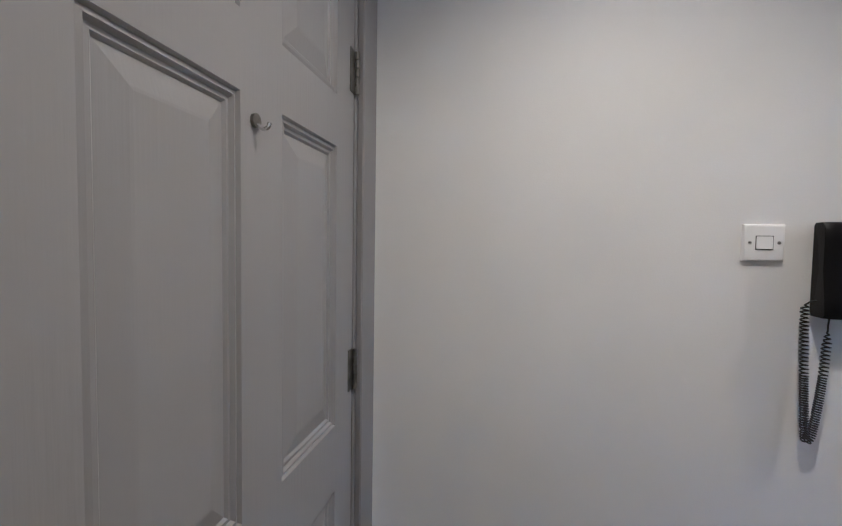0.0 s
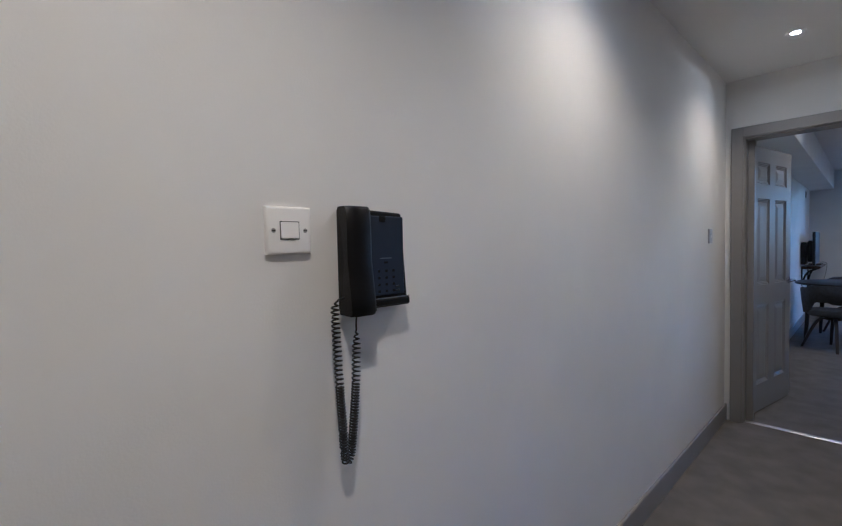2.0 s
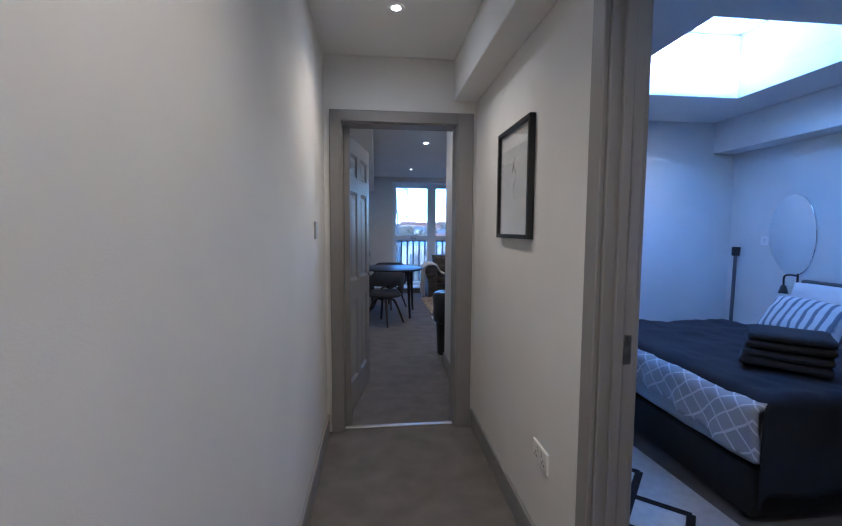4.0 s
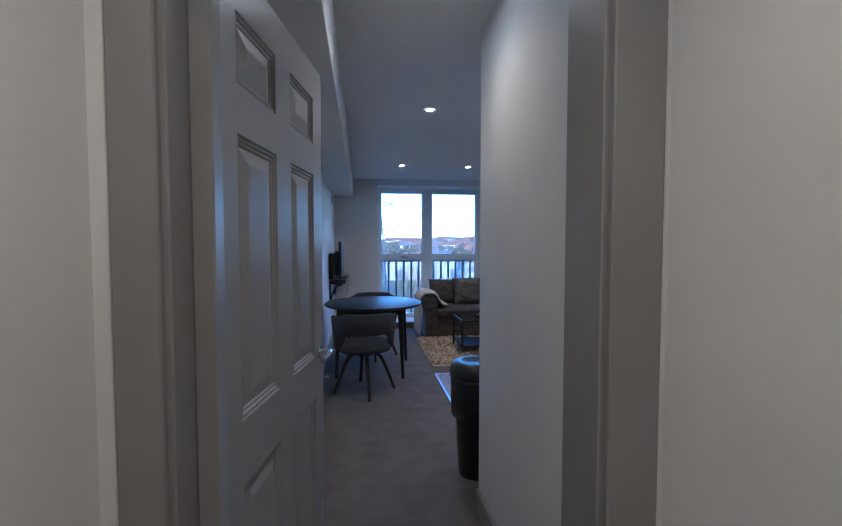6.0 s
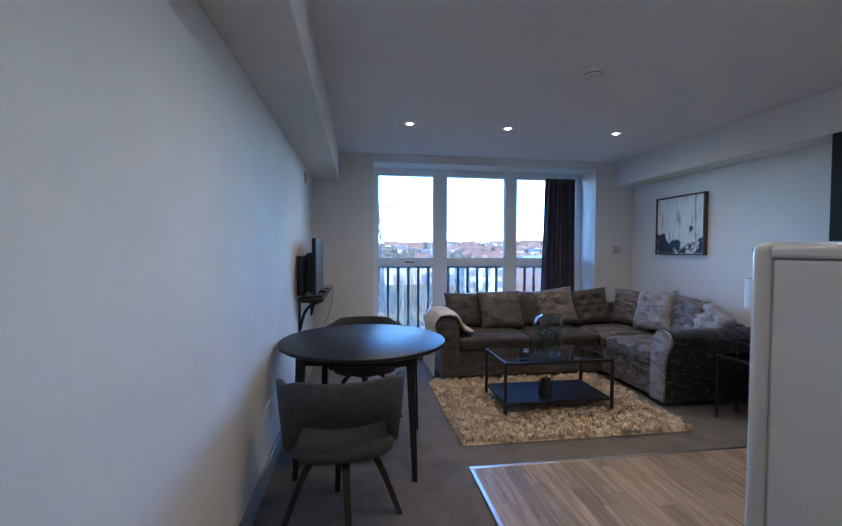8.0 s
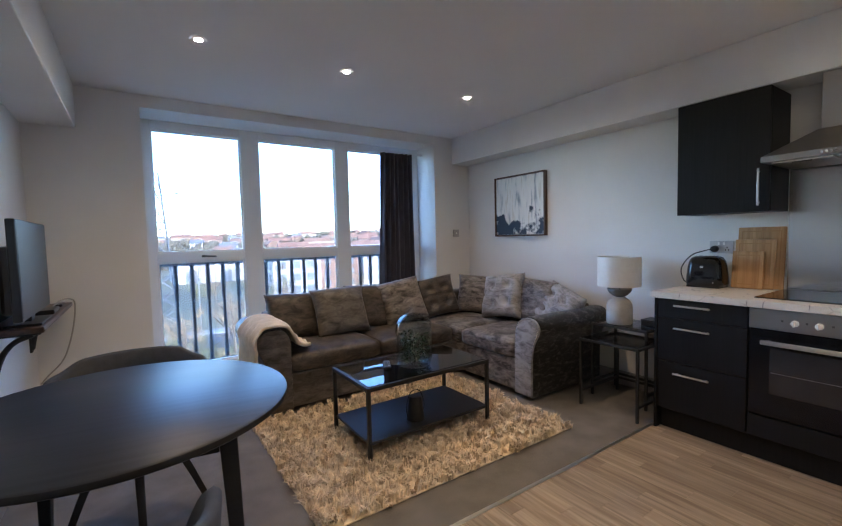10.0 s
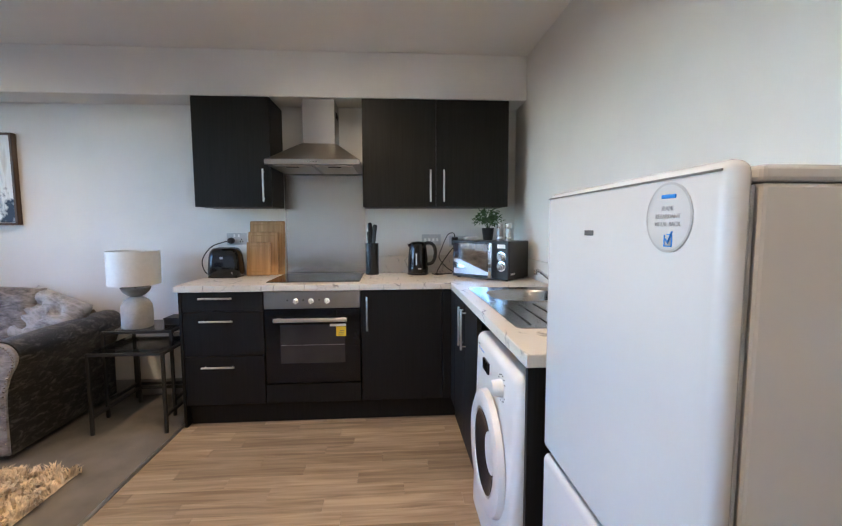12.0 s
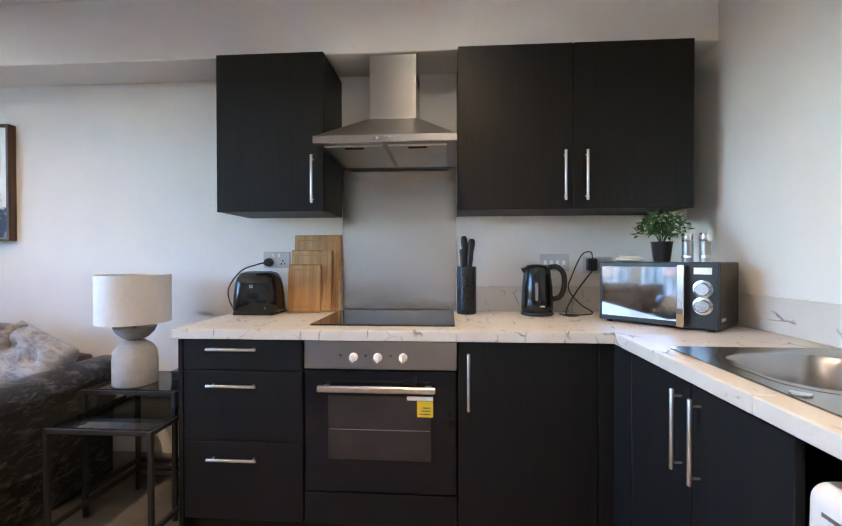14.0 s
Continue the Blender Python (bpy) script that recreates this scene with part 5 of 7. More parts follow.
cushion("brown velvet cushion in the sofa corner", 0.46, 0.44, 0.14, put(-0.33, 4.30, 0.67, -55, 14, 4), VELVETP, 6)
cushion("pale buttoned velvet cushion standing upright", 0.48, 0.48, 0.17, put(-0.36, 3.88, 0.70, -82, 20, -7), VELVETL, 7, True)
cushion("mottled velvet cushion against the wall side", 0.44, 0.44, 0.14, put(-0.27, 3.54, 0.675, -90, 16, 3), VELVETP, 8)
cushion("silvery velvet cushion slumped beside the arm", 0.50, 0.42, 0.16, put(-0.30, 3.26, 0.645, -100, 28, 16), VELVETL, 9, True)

# throw over the arm
CREAM = mat("cream_knit", (0.66, 0.58, 0.48), 0.9, var=0.12, scale=14, bump=0.9, bscale=260, fine=0.5, Sheen_Weight=0.3)
th = thing("throw_blanket", "cream knitted throw draped over the sofa arm", "blanket", (-2.58, 4.2, 0.66))
pts = [(-2.752, 0.07), (-2.748, 0.22), (-2.742, 0.38), (-2.738, 0.50), (-2.745, 0.60), (-2.69, 0.672), (-2.59, 0.692), (-2.49, 0.664), (-2.44, 0.59), (-2.405, 0.525), (-2.36, 0.502), (-2.315, 0.496)]
line = [(v.x, v.y) for v in smooth_path([(a, b, 0) for a, b in pts], 4)]
own = bmesh.new()
grid = []
N = 26
for i, (x, z) in enumerate(line):
    row = []
    for j in range(N + 1):
        v = j / N
        y = 3.920 + 0.56 * v + 0.10 * (i / len(line)) * (0.6 - v) - 0.03 * math.sin(3 * i / len(line))
        wob = 0.012 * math.sin(v * 26 + 0.15 * i) + 0.008 * noise.noise(Vector((x * 9, y * 9, z * 9)))
        row.append(own.verts.new((x - (wob if x < -2.7 else 0), y, z + (wob * 0.8 + 0.010 if x >= -2.7 else 0.0))))
    grid.append(row)
for a, b in zip(grid, grid[1:]):
    for j in range(N):
        own.faces.new((a[j], a[j + 1], b[j + 1], b[j]))
ob = part("cloth", own, CREAM, th, "", "all")
sol = ob.modifiers.new("thickness", "SOLIDIFY")
sol.thickness, sol.offset = 0.020, 1.0

# coffee table
ct = thing("coffee_table", "black metal coffee table with glass top and lower shelf", "coffee table", (-1.88, 3.2, 0))
cx0, cx1, cy0, cy1, ch = -2.352, -1.424, 2.962, 3.475, 0.450
for x in (cx0, cx1 - 0.022):
    for y in (cy0, cy1 - 0.022):
        part("leg", box(x, y, 0.022, x + 0.022, y + 0.022, ch, 0.0015), BLACKM, ct)
for y in (cy0, cy1 - 0.022):
    part("rail", box(cx0 + 0.0225, y, ch - 0.024, cx1 - 0.0225, y + 0.022, ch, 0.0015), BLACKM, ct)
for x in (cx0, cx1 - 0.022):
    part("rail", box(x, cy0 + 0.0225, ch - 0.024, x + 0.022, cy1 - 0.0225, ch, 0.0015), BLACKM, ct)
part("glass_top", box(cx0 + 0.018, cy0 + 0.018, ch - 0.003, cx1 - 0.018, cy1 - 0.018, ch + 0.004, 0.001), glass("smoked_table_glass", (0.30, 0.33, 0.36)), ct, "tinted glass top")
part("shelf", box(cx0 + 0.010, cy0 + 0.010, 0.112, cx1 - 0.010, cy1 - 0.010, 0.130, 0.002), BLACKM, ct, "black lower shelf")
CLEAR = glass("vase_glass", (0.90, 0.93, 0.925))
vs = thing("glass_vase", "wide clear glass cloche vase with greenery inside", "vase", (-1.908, 3.152, 0.456))
prof = [(0.0, 0.004), (0.085, 0.004), (0.105, 0.010), (0.112, 0.03), (0.118, 0.12), (0.120, 0.24), (0.114, 0.285), (0.097, 0.318), (0.070, 0.334), (0.055, 0.337), (0.050, 0.343), (0.046, 0.341), (0.052, 0.332), (0.067, 0.328), (0.092, 0.312), (0.1085, 0.281), (0.1145, 0.24), (0.1125, 0.12), (0.106, 0.042), (0.098, 0.024), (0.0, 0.020)]
part("glass", lathe(prof, 44, (-1.908, 3.152, 0.4545)), CLEAR, vs, "", "all")
rnd = random.Random(11)
bm = bmesh.new()
for k in range(230):
    a, r, z = rnd.uniform(0, 6.28), 0.085 * math.sqrt(rnd.random()), rnd.uniform(0.49, 0.68)
    c = Vector((-1.908 + r * math.cos(a), 3.152 + r * math.sin(a), z))
    L = rnd.uniform(0.02, 0.04)
    m = Matrix.Translation(c) @ Euler((rnd.uniform(-1, 1), rnd.uniform(-1, 1), a)).to_matrix().to_4x4()
    v = [bm.verts.new(m @ Vector(p)) for p in ((0, 0, 0), (L / 2, -0.007, 0.002), (L, 0, -0.004), (L / 2, 0.007, 0.002))]
    bm.faces.new(v)
for k in range(9):
    a = k * 0.7
    tube([(-1.908, 3.152, 0.474), (-1.908 + 0.03 * math.cos(a), 3.152 + 0.03 * math.sin(a), 0.54), (-1.908 + 0.07 * math.cos(a), 3.152 + 0.07 * math.sin(a), 0.63)], 0.002, 5, bm)
part("greenery", bm, mat("dark_green_leaf", (0.02, 0.05, 0.025), 0.6, var=0.4, scale=30), vs, "dark green sprigs")
rm = thing("remote_control", "black remote control on the glass table", "remote control", m=pose(-2.058, 3.255, 0.4555, 0, 0, 64))
part("body", box(-0.075, -0.022, 0.0, 0.075, 0.022, 0.016, 0.005, seg=2), BLACKP, rm)
for i in range(6):
    for j in range(3):
        part("key", box(-0.055 + i * 0.018, -0.014 + j * 0.011, 0.0158, -0.045 + i * 0.018, -0.007 + j * 0.011, 0.018), WHITE if (i == 0 and j == 0) else GREYBAR, rm)
ln = thing("lantern", "small black metal lantern with a wire handle", "lantern", (-1.95, 3.09, 0.131))
part("body", lathe([(0.0, 0.0), (0.058, 0.0), (0.060, 0.006), (0.042, 0.135), (0.036, 0.148), (0.0, 0.150)], 28, (-1.95, 3.09, 0.1305)), BLACKM, ln, "", True)
part("handle", tube(smooth_path([(-2.008, 3.09, 0.15), (-2.018, 3.09, 0.22), (-1.99, 3.09, 0.30), (-1.95, 3.09, 0.318), (-1.91, 3.09, 0.30), (-1.882, 3.09, 0.22), (-1.892, 3.09, 0.15)]), 0.0028, 8), BLACKM, ln, "", True)

# shag rug
RUG = mat("cream_shag", (0.80, 0.645, 0.47), 0.95, var=0.30, scale=20, Sheen_Weight=0.3)
rnt = RUG.node_tree
rg = rnt.nodes.new("ShaderNodeNewGeometry")
rmap = rnt.nodes.new("ShaderNodeMapRange")
rmap.inputs["To Min"].default_value, rmap.inputs["To Max"].default_value = 0.85, 1.12
rhsv = rnt.nodes.new("ShaderNodeHueSaturation")
rsrc = rnt.nodes["Principled BSDF"].inputs["Base Color"].links[0].from_socket
rnt.links.new(rg.outputs["Random Per Island"], rmap.inputs["Value"])
rnt.links.new(rmap.outputs[0], rhsv.inputs["Value"])
rnt.links.new(rsrc, rhsv.inputs["Color"])
rnt.links.new(rhsv.outputs[0], rnt.nodes["Principled BSDF"].inputs["Base Color"])
rg = np.random.default_rng(5)
X0, X1, Y0, Y1 = -2.78, -1.04, 2.58, 3.92
TUFTS, STRANDS = 3600, 12
N = TUFTS * STRANDS
px = np.repeat(rg.uniform(X0, X1, TUFTS), STRANDS) + rg.normal(0, 0.0075, N)
py = np.repeat(rg.uniform(Y0, Y1, TUFTS), STRANDS) + rg.normal(0, 0.0075, N)
ang = np.repeat(rg.uniform(0, 2 * np.pi, TUFTS), STRANDS) + rg.normal(0, 0.55, N)
ln_ = np.repeat(rg.uniform(0.026, 0.064, TUFTS), STRANDS) * rg.uniform(0.85, 1.1, N)
wd_ = rg.uniform(0.0045, 0.0085, N)
lean = np.clip(np.repeat(rg.uniform(0.2, 0.9, TUFTS), STRANDS) + rg.normal(0, 0.16, N), 0.05, 1.0)
hgt = ln_ * np.sqrt(np.clip(1 - (lean * 0.85) ** 2, 0.15, 1))
dx, dy = np.cos(ang), np.sin(ang)
verts, faces = [], []
base = np.stack([px, py, np.full(N, 0.006)], 1)
mid = base + np.stack([dx * ln_ * lean * 0.35, dy * ln_ * lean * 0.35, hgt * 0.75], 1)
tip = base + np.stack([dx * ln_ * lean, dy * ln_ * lean, hgt], 1)
side = np.stack([-dy * wd_ / 2, dx * wd_ / 2, np.zeros(N)], 1)
allv = np.stack([base - side, base + side, mid + side * 1.2, mid - side * 1.2, tip], 1).reshape(-1, 3)
idx = np.arange(N)[:, None] * 5
faces = np.concatenate([idx + np.array([[0, 1, 2, 3]])], 0).tolist() + np.concatenate([idx + np.array([[3, 2, 4]])], 0).tolist()
rug = thing("shag_rug", "cream shaggy rug under the coffee table", "rug", (-1.86, 3.29, 0))
me = bpy.data.meshes.new("pile")
me.from_pydata((allv - np.array(ORIGIN[rug.name])).tolist(), [], faces)
me.materials.append(RUG)
pile = new("pile", me)
pile.parent = rug
tagged(pile, "long cream pile", "", "", "stuff")
part("backing", box(X0, Y0, 0.0005, X1, Y1, 0.008, 0.003), RUG, rug)

# dining table and chairs
BLACKTOP = grain("black_table_wood", (0.011, 0.012, 0.014), (0.020, 0.021, 0.024), 0.40, 0, 20, 2.0, 0.08)
BLACKTOP.node_tree.nodes["Principled BSDF"].inputs["Specular IOR Level"].default_value = 0.35
dt = thing("dining_table", "round black dining table on four tapered legs", "dining table", m=pose(-3.447, 2.60, 0, 0, 0, -8.6))
part("tabletop", lathe([(0.0, 0.752), (0.521, 0.752), (0.529, 0.748), (0.531, 0.740), (0.529, 0.730), (0.519, 0.724), (0.0, 0.722)], 96), BLACKTOP, dt, "", True)
for a in range(4):
    t = radians(a * 90)
    own = box(-0.29, -0.315, 0.655, 0.29, -0.297, 0.7215, 0.002)
    bmesh.ops.rotate(own, verts=own.verts, matrix=Matrix.Rotation(t, 3, "Z"))
    part("apron", own, BLACKTOP, dt)
    sx, sy = ((1, 1), (-1, 1), (-1, -1), (1, -1))[a]
    own = loft([[(sx * (0.345 + p * 0.015), sy * (0.345 + q * 0.015), 0.0) for p, q in ((-1, -1), (1, -1), (1, 1), (-1, 1))], [(sx * (0.315 + p * 0.026), sy * (0.315 + q * 0.026), 0.7215) for p, q in ((-1, -1), (1, -1), (1, 1), (-1, 1))]], True, True)
    bmesh.ops.bevel(own, geom=own.edges[:], offset=0.004, segments=2, affect="EDGES", profile=0.5)
    part("leg", own, BLACKTOP, dt)

FABRIC = mat("charcoal_weave", (0.050, 0.052, 0.058), 0.85, var=0.2, scale=30, bump=0.6, bscale=500, fine=0.6)
DARKWOOD = grain("dark_wood", (0.016, 0.013, 0.012), (0.032, 0.026, 0.023), 0.4, 2, 22, 2.5)


def chair(m):
    """A bucket chair; it faces +y, its back is at -y."""
    c = thing("dining_chair", "charcoal fabric bucket chair with dark wooden legs", "chair", m=m, group="chairs at the dining table")
    own = bmesh.new()
    lo, hi = [], []
    loops = []
    for z, k in ((0.405, 0.90), (0.412, 0.97), (0.435, 1.0), (0.462, 0.985), (0.474, 0.93), (0.470, 0.5)):
        loops.append([(0.245 * k * math.copysign(abs(math.cos(t)) ** 0.72, math.cos(t)), 0.235 * k * math.copysign(abs(math.sin(t)) ** 0.72, math.sin(t)), z) for t in [2 * math.pi * i / 40 for i in range(40)]])
    part("seat", loft(loops, True, True), FABRIC, c, "padded seat", "all")
    own = bmesh.new()
    ns, rows = 36, []
    for i in range(ns + 1):
        th = radians(-112 + 224 * i / ns)
        a = abs(math.degrees(th))
        s = min(1, max(0, (a - 38) / 26))
        s = s * s * (3 - 2 * s)
        e = min(1, max(0, (a - 78) / 34))
        top = 0.772 - 0.150 * e * e - 0.030 * s
        bot = 0.575 - 0.145 * s
        if bot > top - 0.03:
            bot = top - 0.03
        rad = 0.265
        ring = []
        for z, dr in ((bot, -0.012), (bot, 0.012), ((bot + top) / 2, 0.020), (top - 0.01, 0.024), (top, 0.012), (top - 0.008, -0.008), ((bot + top) / 2, -0.012)):
            r = rad + dr + 0.06 * (z - 0.45)
            ring.append(own.verts.new((r * math.sin(th), -r * math.cos(th) * 0.98 + 0.02, z)))
        rows.append(ring)
    for a, b in zip(rows, rows[1:]):
        for k in range(7):
            own.faces.new((a[k], a[(k + 1) % 7], b[(k + 1) % 7], b[k]))
    own.faces.new(rows[0])
    own.faces.new(rows[-1][::-1])
    bmesh.ops.recalc_face_normals(own, faces=own.faces)
    part("backrest", own, FABRIC, c, "curved wrap-round backrest", "all")
    part("hub", cyl((0, 0, 0.352), (0, 0, 0.404), 0.075, 0.085, seg=20), DARKWOOD, c)
    for k in range(4):
        t = radians(90 * k + 2)
        d = Vector((math.cos(t), math.sin(t), 0))
        keys = [d * 0.05 + Vector((0, 0, 0.372)), d * 0.13 + Vector((0, 0, 0.350)), d * 0.19 + Vector((0, 0, 0.25)), d * 0.285 + Vector((0, 0, 0.004))]
        own = bmesh.new()
        rings = []
        path = smooth_path(keys, 5)
        for i, p in enumerate(path):
            f = i / (len(path) - 1)
            w = 0.020 - 0.007 * f
            side = Vector((-d.y, d.x, 0))
            nrm = (d * 0.9 + Vector((0, 0, 0.45 * (1 - f)))).normalized()
            rings.append([tuple(p + side * w * sx + nrm * w * sz) for sx, sz in ((-1, -1), (1, -1), (1, 1), (-1, 1))])
        own = loft(rings, True, True)
        part("leg", own, DARKWOOD, c, "", True)
    return c


near = chair(pose(-3.556, 1.885, 0, 0, 0, 6))
copy_thing(near, pose(-3.43, 3.13, 0, 0, 0, 180))
# television shelf on the left wall
SHELFW = grain("dark_shelf_wood", (0.028, 0.014, 0.010), (0.085, 0.042, 0.028), 0.35, 1, 20, 2.0)
sh = thing("wall_shelf", "dark wooden wall shelf on black brackets", "shelf", (-3.89, 4.15, 0.88))
part("board", box(-4.0, 3.60, 0.872, -3.780, 4.70, 0.900, 0.004), SHELFW, sh)
for y in (3.66, 4.58):
    bm = box(-3.999, y - 0.02, 0.60, -3.985, y + 0.02, 0.8715, 0.002)
    box(-3.985, y - 0.02, 0.858, -3.80, y + 0.02, 0.8715, 0.002, bm)
    for dy in (-0.012, 0.012):
        tube(smooth_path([(-3.988, y + dy, 0.62), (-3.972, y + dy, 0.70), (-3.945, y + dy, 0.775), (-3.90, y + dy, 0.83), (-3.83, y + dy, 0.860)]), 0.012, 8, bm)
    part("bracket", bm, BLACKM, sh, "black curved metal bracket", True)
tv = thing("television", "small black flat television standing on the wall shelf", "television", (-3.83, 3.82, 0.901))
part("screen_case", box(-3.865, 3.455, 0.950, -3.830, 4.188, 1.425, 0.006, seg=2), BLACKP, tv)
part("screen", box(-3.8295, 3.467, 0.967, -3.8285, 4.176, 1.413), mat("dark_screen", (0.008, 0.008, 0.009), 0.34, var=0.05), tv, "dark glossy screen")
part("back_bulge", box(-3.925, 3.56, 0.97, -3.8655, 4.08, 1.30, 0.02, seg=2), BLACKP, tv)
part("neck", box(-3.88, 3.77, 0.912, -3.85, 3.87, 0.951, 0.004), BLACKP, tv)
part("foot", box(-3.94, 3.66, 0.9005, -3.795, 3.98, 0.913, 0.005, seg=2), BLACKP, tv)
mb = thing("wall_mount_plate", "black wall plate behind the television", "bracket", (-3.97, 3.72, 1.12))
part("plate", box(-4.0, 3.56, 0.93, -3.945, 3.90, 1.27, 0.006), BLACKM, mb)
sb = thing("set_top_box", "small black set-top box on the wall shelf", "media box", (-3.86, 4.20, 0.901))
part("case", box(-3.95, 4.08, 0.9005, -3.80, 4.28, 0.926, 0.004), BLACKP, sb)
part("rear_lead", tube(smooth_path([(-3.95, 4.10, 0.912), (-3.965, 4.02, 0.93), (-3.96, 3.92, 0.935)]), 0.003, 6), BLACKP, sb)
rc = thing("remote_control", "black remote control lying on the wall shelf", "remote control", (-3.82, 4.52, 0.901))
part("body", box(-3.845, 4.44, 0.9005, -3.805, 4.58, 0.916, 0.005, seg=2), BLACKP, rc)
cb = thing("television_cable", "pale cable hanging from the television shelf", "cable", (-3.78, 4.70, 0.90))
part("cable", tube(smooth_path([(-3.85, 4.25, 0.905), (-3.82, 4.50, 0.935), (-3.79, 4.68, 0.925), (-3.768, 4.715, 0.88), (-3.79, 4.72, 0.70), (-3.85, 4.74, 0.50), (-3.95, 4.76, 0.38), (-3.99, 4.77, 0.33)]), 0.005, 8), mat("cable_grey", (0.35, 0.34, 0.31), 0.6), cb, "", True)


GREYPLATE = mat("grey_plate", (0.42, 0.41, 0.42), 0.35, var=0.04)


def wall_plate(name, label, m, w=0.086, h=0.086, kind="switch", gang=1, mark=None):
    """A moulded plate; x along the wall, y out of the wall, z up."""
    s = thing(name, label, kind, m=m)
    own = box(-w / 2, 0.0, -h / 2, w / 2, 0.010, h / 2)
    bmesh.ops.bevel(own, geom=[e for e in own.edges if all(v.co.y > 0.005 for v in e.verts)], offset=0.006, segments=3, affect="EDGES", profile=0.5)
    part("plate", own, mark or WHITE, s, "", True)
    return s


def rocker(s, w, h, x=0.0, z=0.0):
    own = box(x - w / 2, 0.0095, z - h / 2, x + w / 2, 0.0128, z + h / 2, 0.0015)
    for v in own.verts:
        if v.co.z > z and v.co.y > 0.012:
            v.co.y -= 0.0016
    part("rocker", own, WHITE, s)
    g = box(x - w / 2 - 0.0015, 0.0092, z - h / 2 - 0.0015, x + w / 2 + 0.0015, 0.0104, z + h / 2 + 0.0015)
    part("rocker_gap", g, GREYBAR, s)


def screws(s, d=0.03015):
    for x in (-d, d):
        part("screw", cyl((x, 0.0085, 0), (x, 0.0108, 0), 0.0040, seg=12), STEEL, s)
        part("screw_slot", box(x - 0.003, 0.0107, -0.0006, x + 0.003, 0.0112, 0.0006), DARKGAP, s)


s = wall_plate("light_switch", "grey square isolator plate on the window wall", pose(-0.209, YW, 1.339, 0, 0, 180), kind="switch", mark=GREYPLATE)
rocker(s, 0.014, 0.024)
s = wall_plate("thermostat", "small grey thermostat high on the wall", pose(XL, 4.14, 2.035, 0, 0, -90), 0.075, 0.11, "thermostat", mark=GREYPLATE)
part("face", box(-0.028, 0.0101, -0.035, 0.028, 0.013, 0.04, 0.002), mat("grey_plastic", (0.30, 0.30, 0.31), 0.4), s)
s = wall_plate("wall_socket", "white double socket low on the wall", pose(XL, 2.35, 0.40, 0, 0, -90), 0.146, 0.086, "socket")
for x in (-0.03, 0.03):
    rocker(s, 0.010, 0.018, x * 0.4, 0.02)
s = wall_plate("light_switch", "white one-gang light switch beside the living-room door", pose(XE, -0.965, 1.372, 0, 0, 90))
rocker(s, 0.022, 0.038)
screws(s)
sd = thing("smoke_detector", "white round smoke detector on the ceiling", "smoke detector", (-2.03, 2.32, CEIL))
part("base", lathe([(0.0, -0.040), (0.030, -0.040), (0.046, -0.034), (0.052, -0.014), (0.055, 0.0)], 32, (-2.03, 2.32, CEIL)), WHITE, sd, "", True)
part("vent_ring", lathe([(0.049, -0.026), (0.051, -0.024), (0.0505, -0.020)], 32, (-2.03, 2.32, CEIL)), GREYBAR, sd)


# curtain
CURTAIN = mat("navy_curtain", (0.050, 0.048, 0.070), 0.8, var=0.2, scale=8, bump=0.3, bscale=300, Sheen_Weight=0.2)
cu = thing("curtain", "dark navy curtain gathered at the window's side", "curtain", (-0.88, 5.03, 0.13))
own = bmesh.new()
rows = []
for i in range(15):
    f = i / 14
    z = 2.262 - f * 2.12
    row = []
    for j in range(91):
        v = j / 90
        w0, w1 = -1.075 - 0.05 * f, -0.66 + 0.01 * f
        fold = 0.036 * math.sin(v * 2 * math.pi * 7 + 0.5 * math.sin(f * 3)) * (0.6 + 0.5 * f) + 0.012 * math.sin(v * 37 + f * 2)
        row.append(own.verts.new((w0 + (w1 - w0) * v + 0.006 * math.sin(v * 30 + f * 4), 5.045 + fold, z)))
    rows.append(row)
for a, b in zip(rows, rows[1:]):
    for j in range(90):
        own.faces.new((a[j], a[j + 1], b[j + 1], b[j]))
ob = part("drape", own, CURTAIN, cu, "", "all")
sol = ob.modifiers.new("thickness", "SOLIDIFY")
sol.thickness = 0.003
pole = thing("curtain_pole", "slim dark curtain rail in the window recess", "curtain rail", (-0.9, 5.045, 2.28))
part("rail", cyl((-1.17, 5.045, 2.275), (WX1, 5.045, 2.275), 0.008, seg=10), UPVC, pole, "", True)

# painting
ART = bpy.data.materials.new("abstract_paint")
ART.use_nodes = True
nt = ART.node_tree
b = nt.nodes["Principled BSDF"]
b.inputs["Roughness"].default_value = 0.6
co, mp = nt.nodes.new("ShaderNodeTexCoord"), nt.nodes.new("ShaderNodeMapping")
mp.inputs["Scale"].default_value = (1, 7, 1.1)
nt.links.new(co.outputs["Object"], mp.inputs["Vector"])
n1, n2 = nt.nodes.new("ShaderNodeTexNoise"), nt.nodes.new("ShaderNodeTexNoise")
n1.inputs["Scale"].default_value, n1.inputs["Detail"].default_value = 3.2, 8
n2.inputs["Scale"].default_value, n2.inputs["Detail"].default_value = 7.0, 8
nt.links.new(mp.outputs[0], n1.inputs["Vector"])
nt.links.new(co.outputs["Object"], n2.inputs["Vector"])
sep = nt.nodes.new("ShaderNodeSeparateXYZ")
nt.links.new(co.outputs["Object"], sep.inputs[0])
low = nt.nodes.new("ShaderNodeMapRange")
low.inputs["From Min"].default_value, low.inputs["From Max"].default_value = 0.36, 0.10
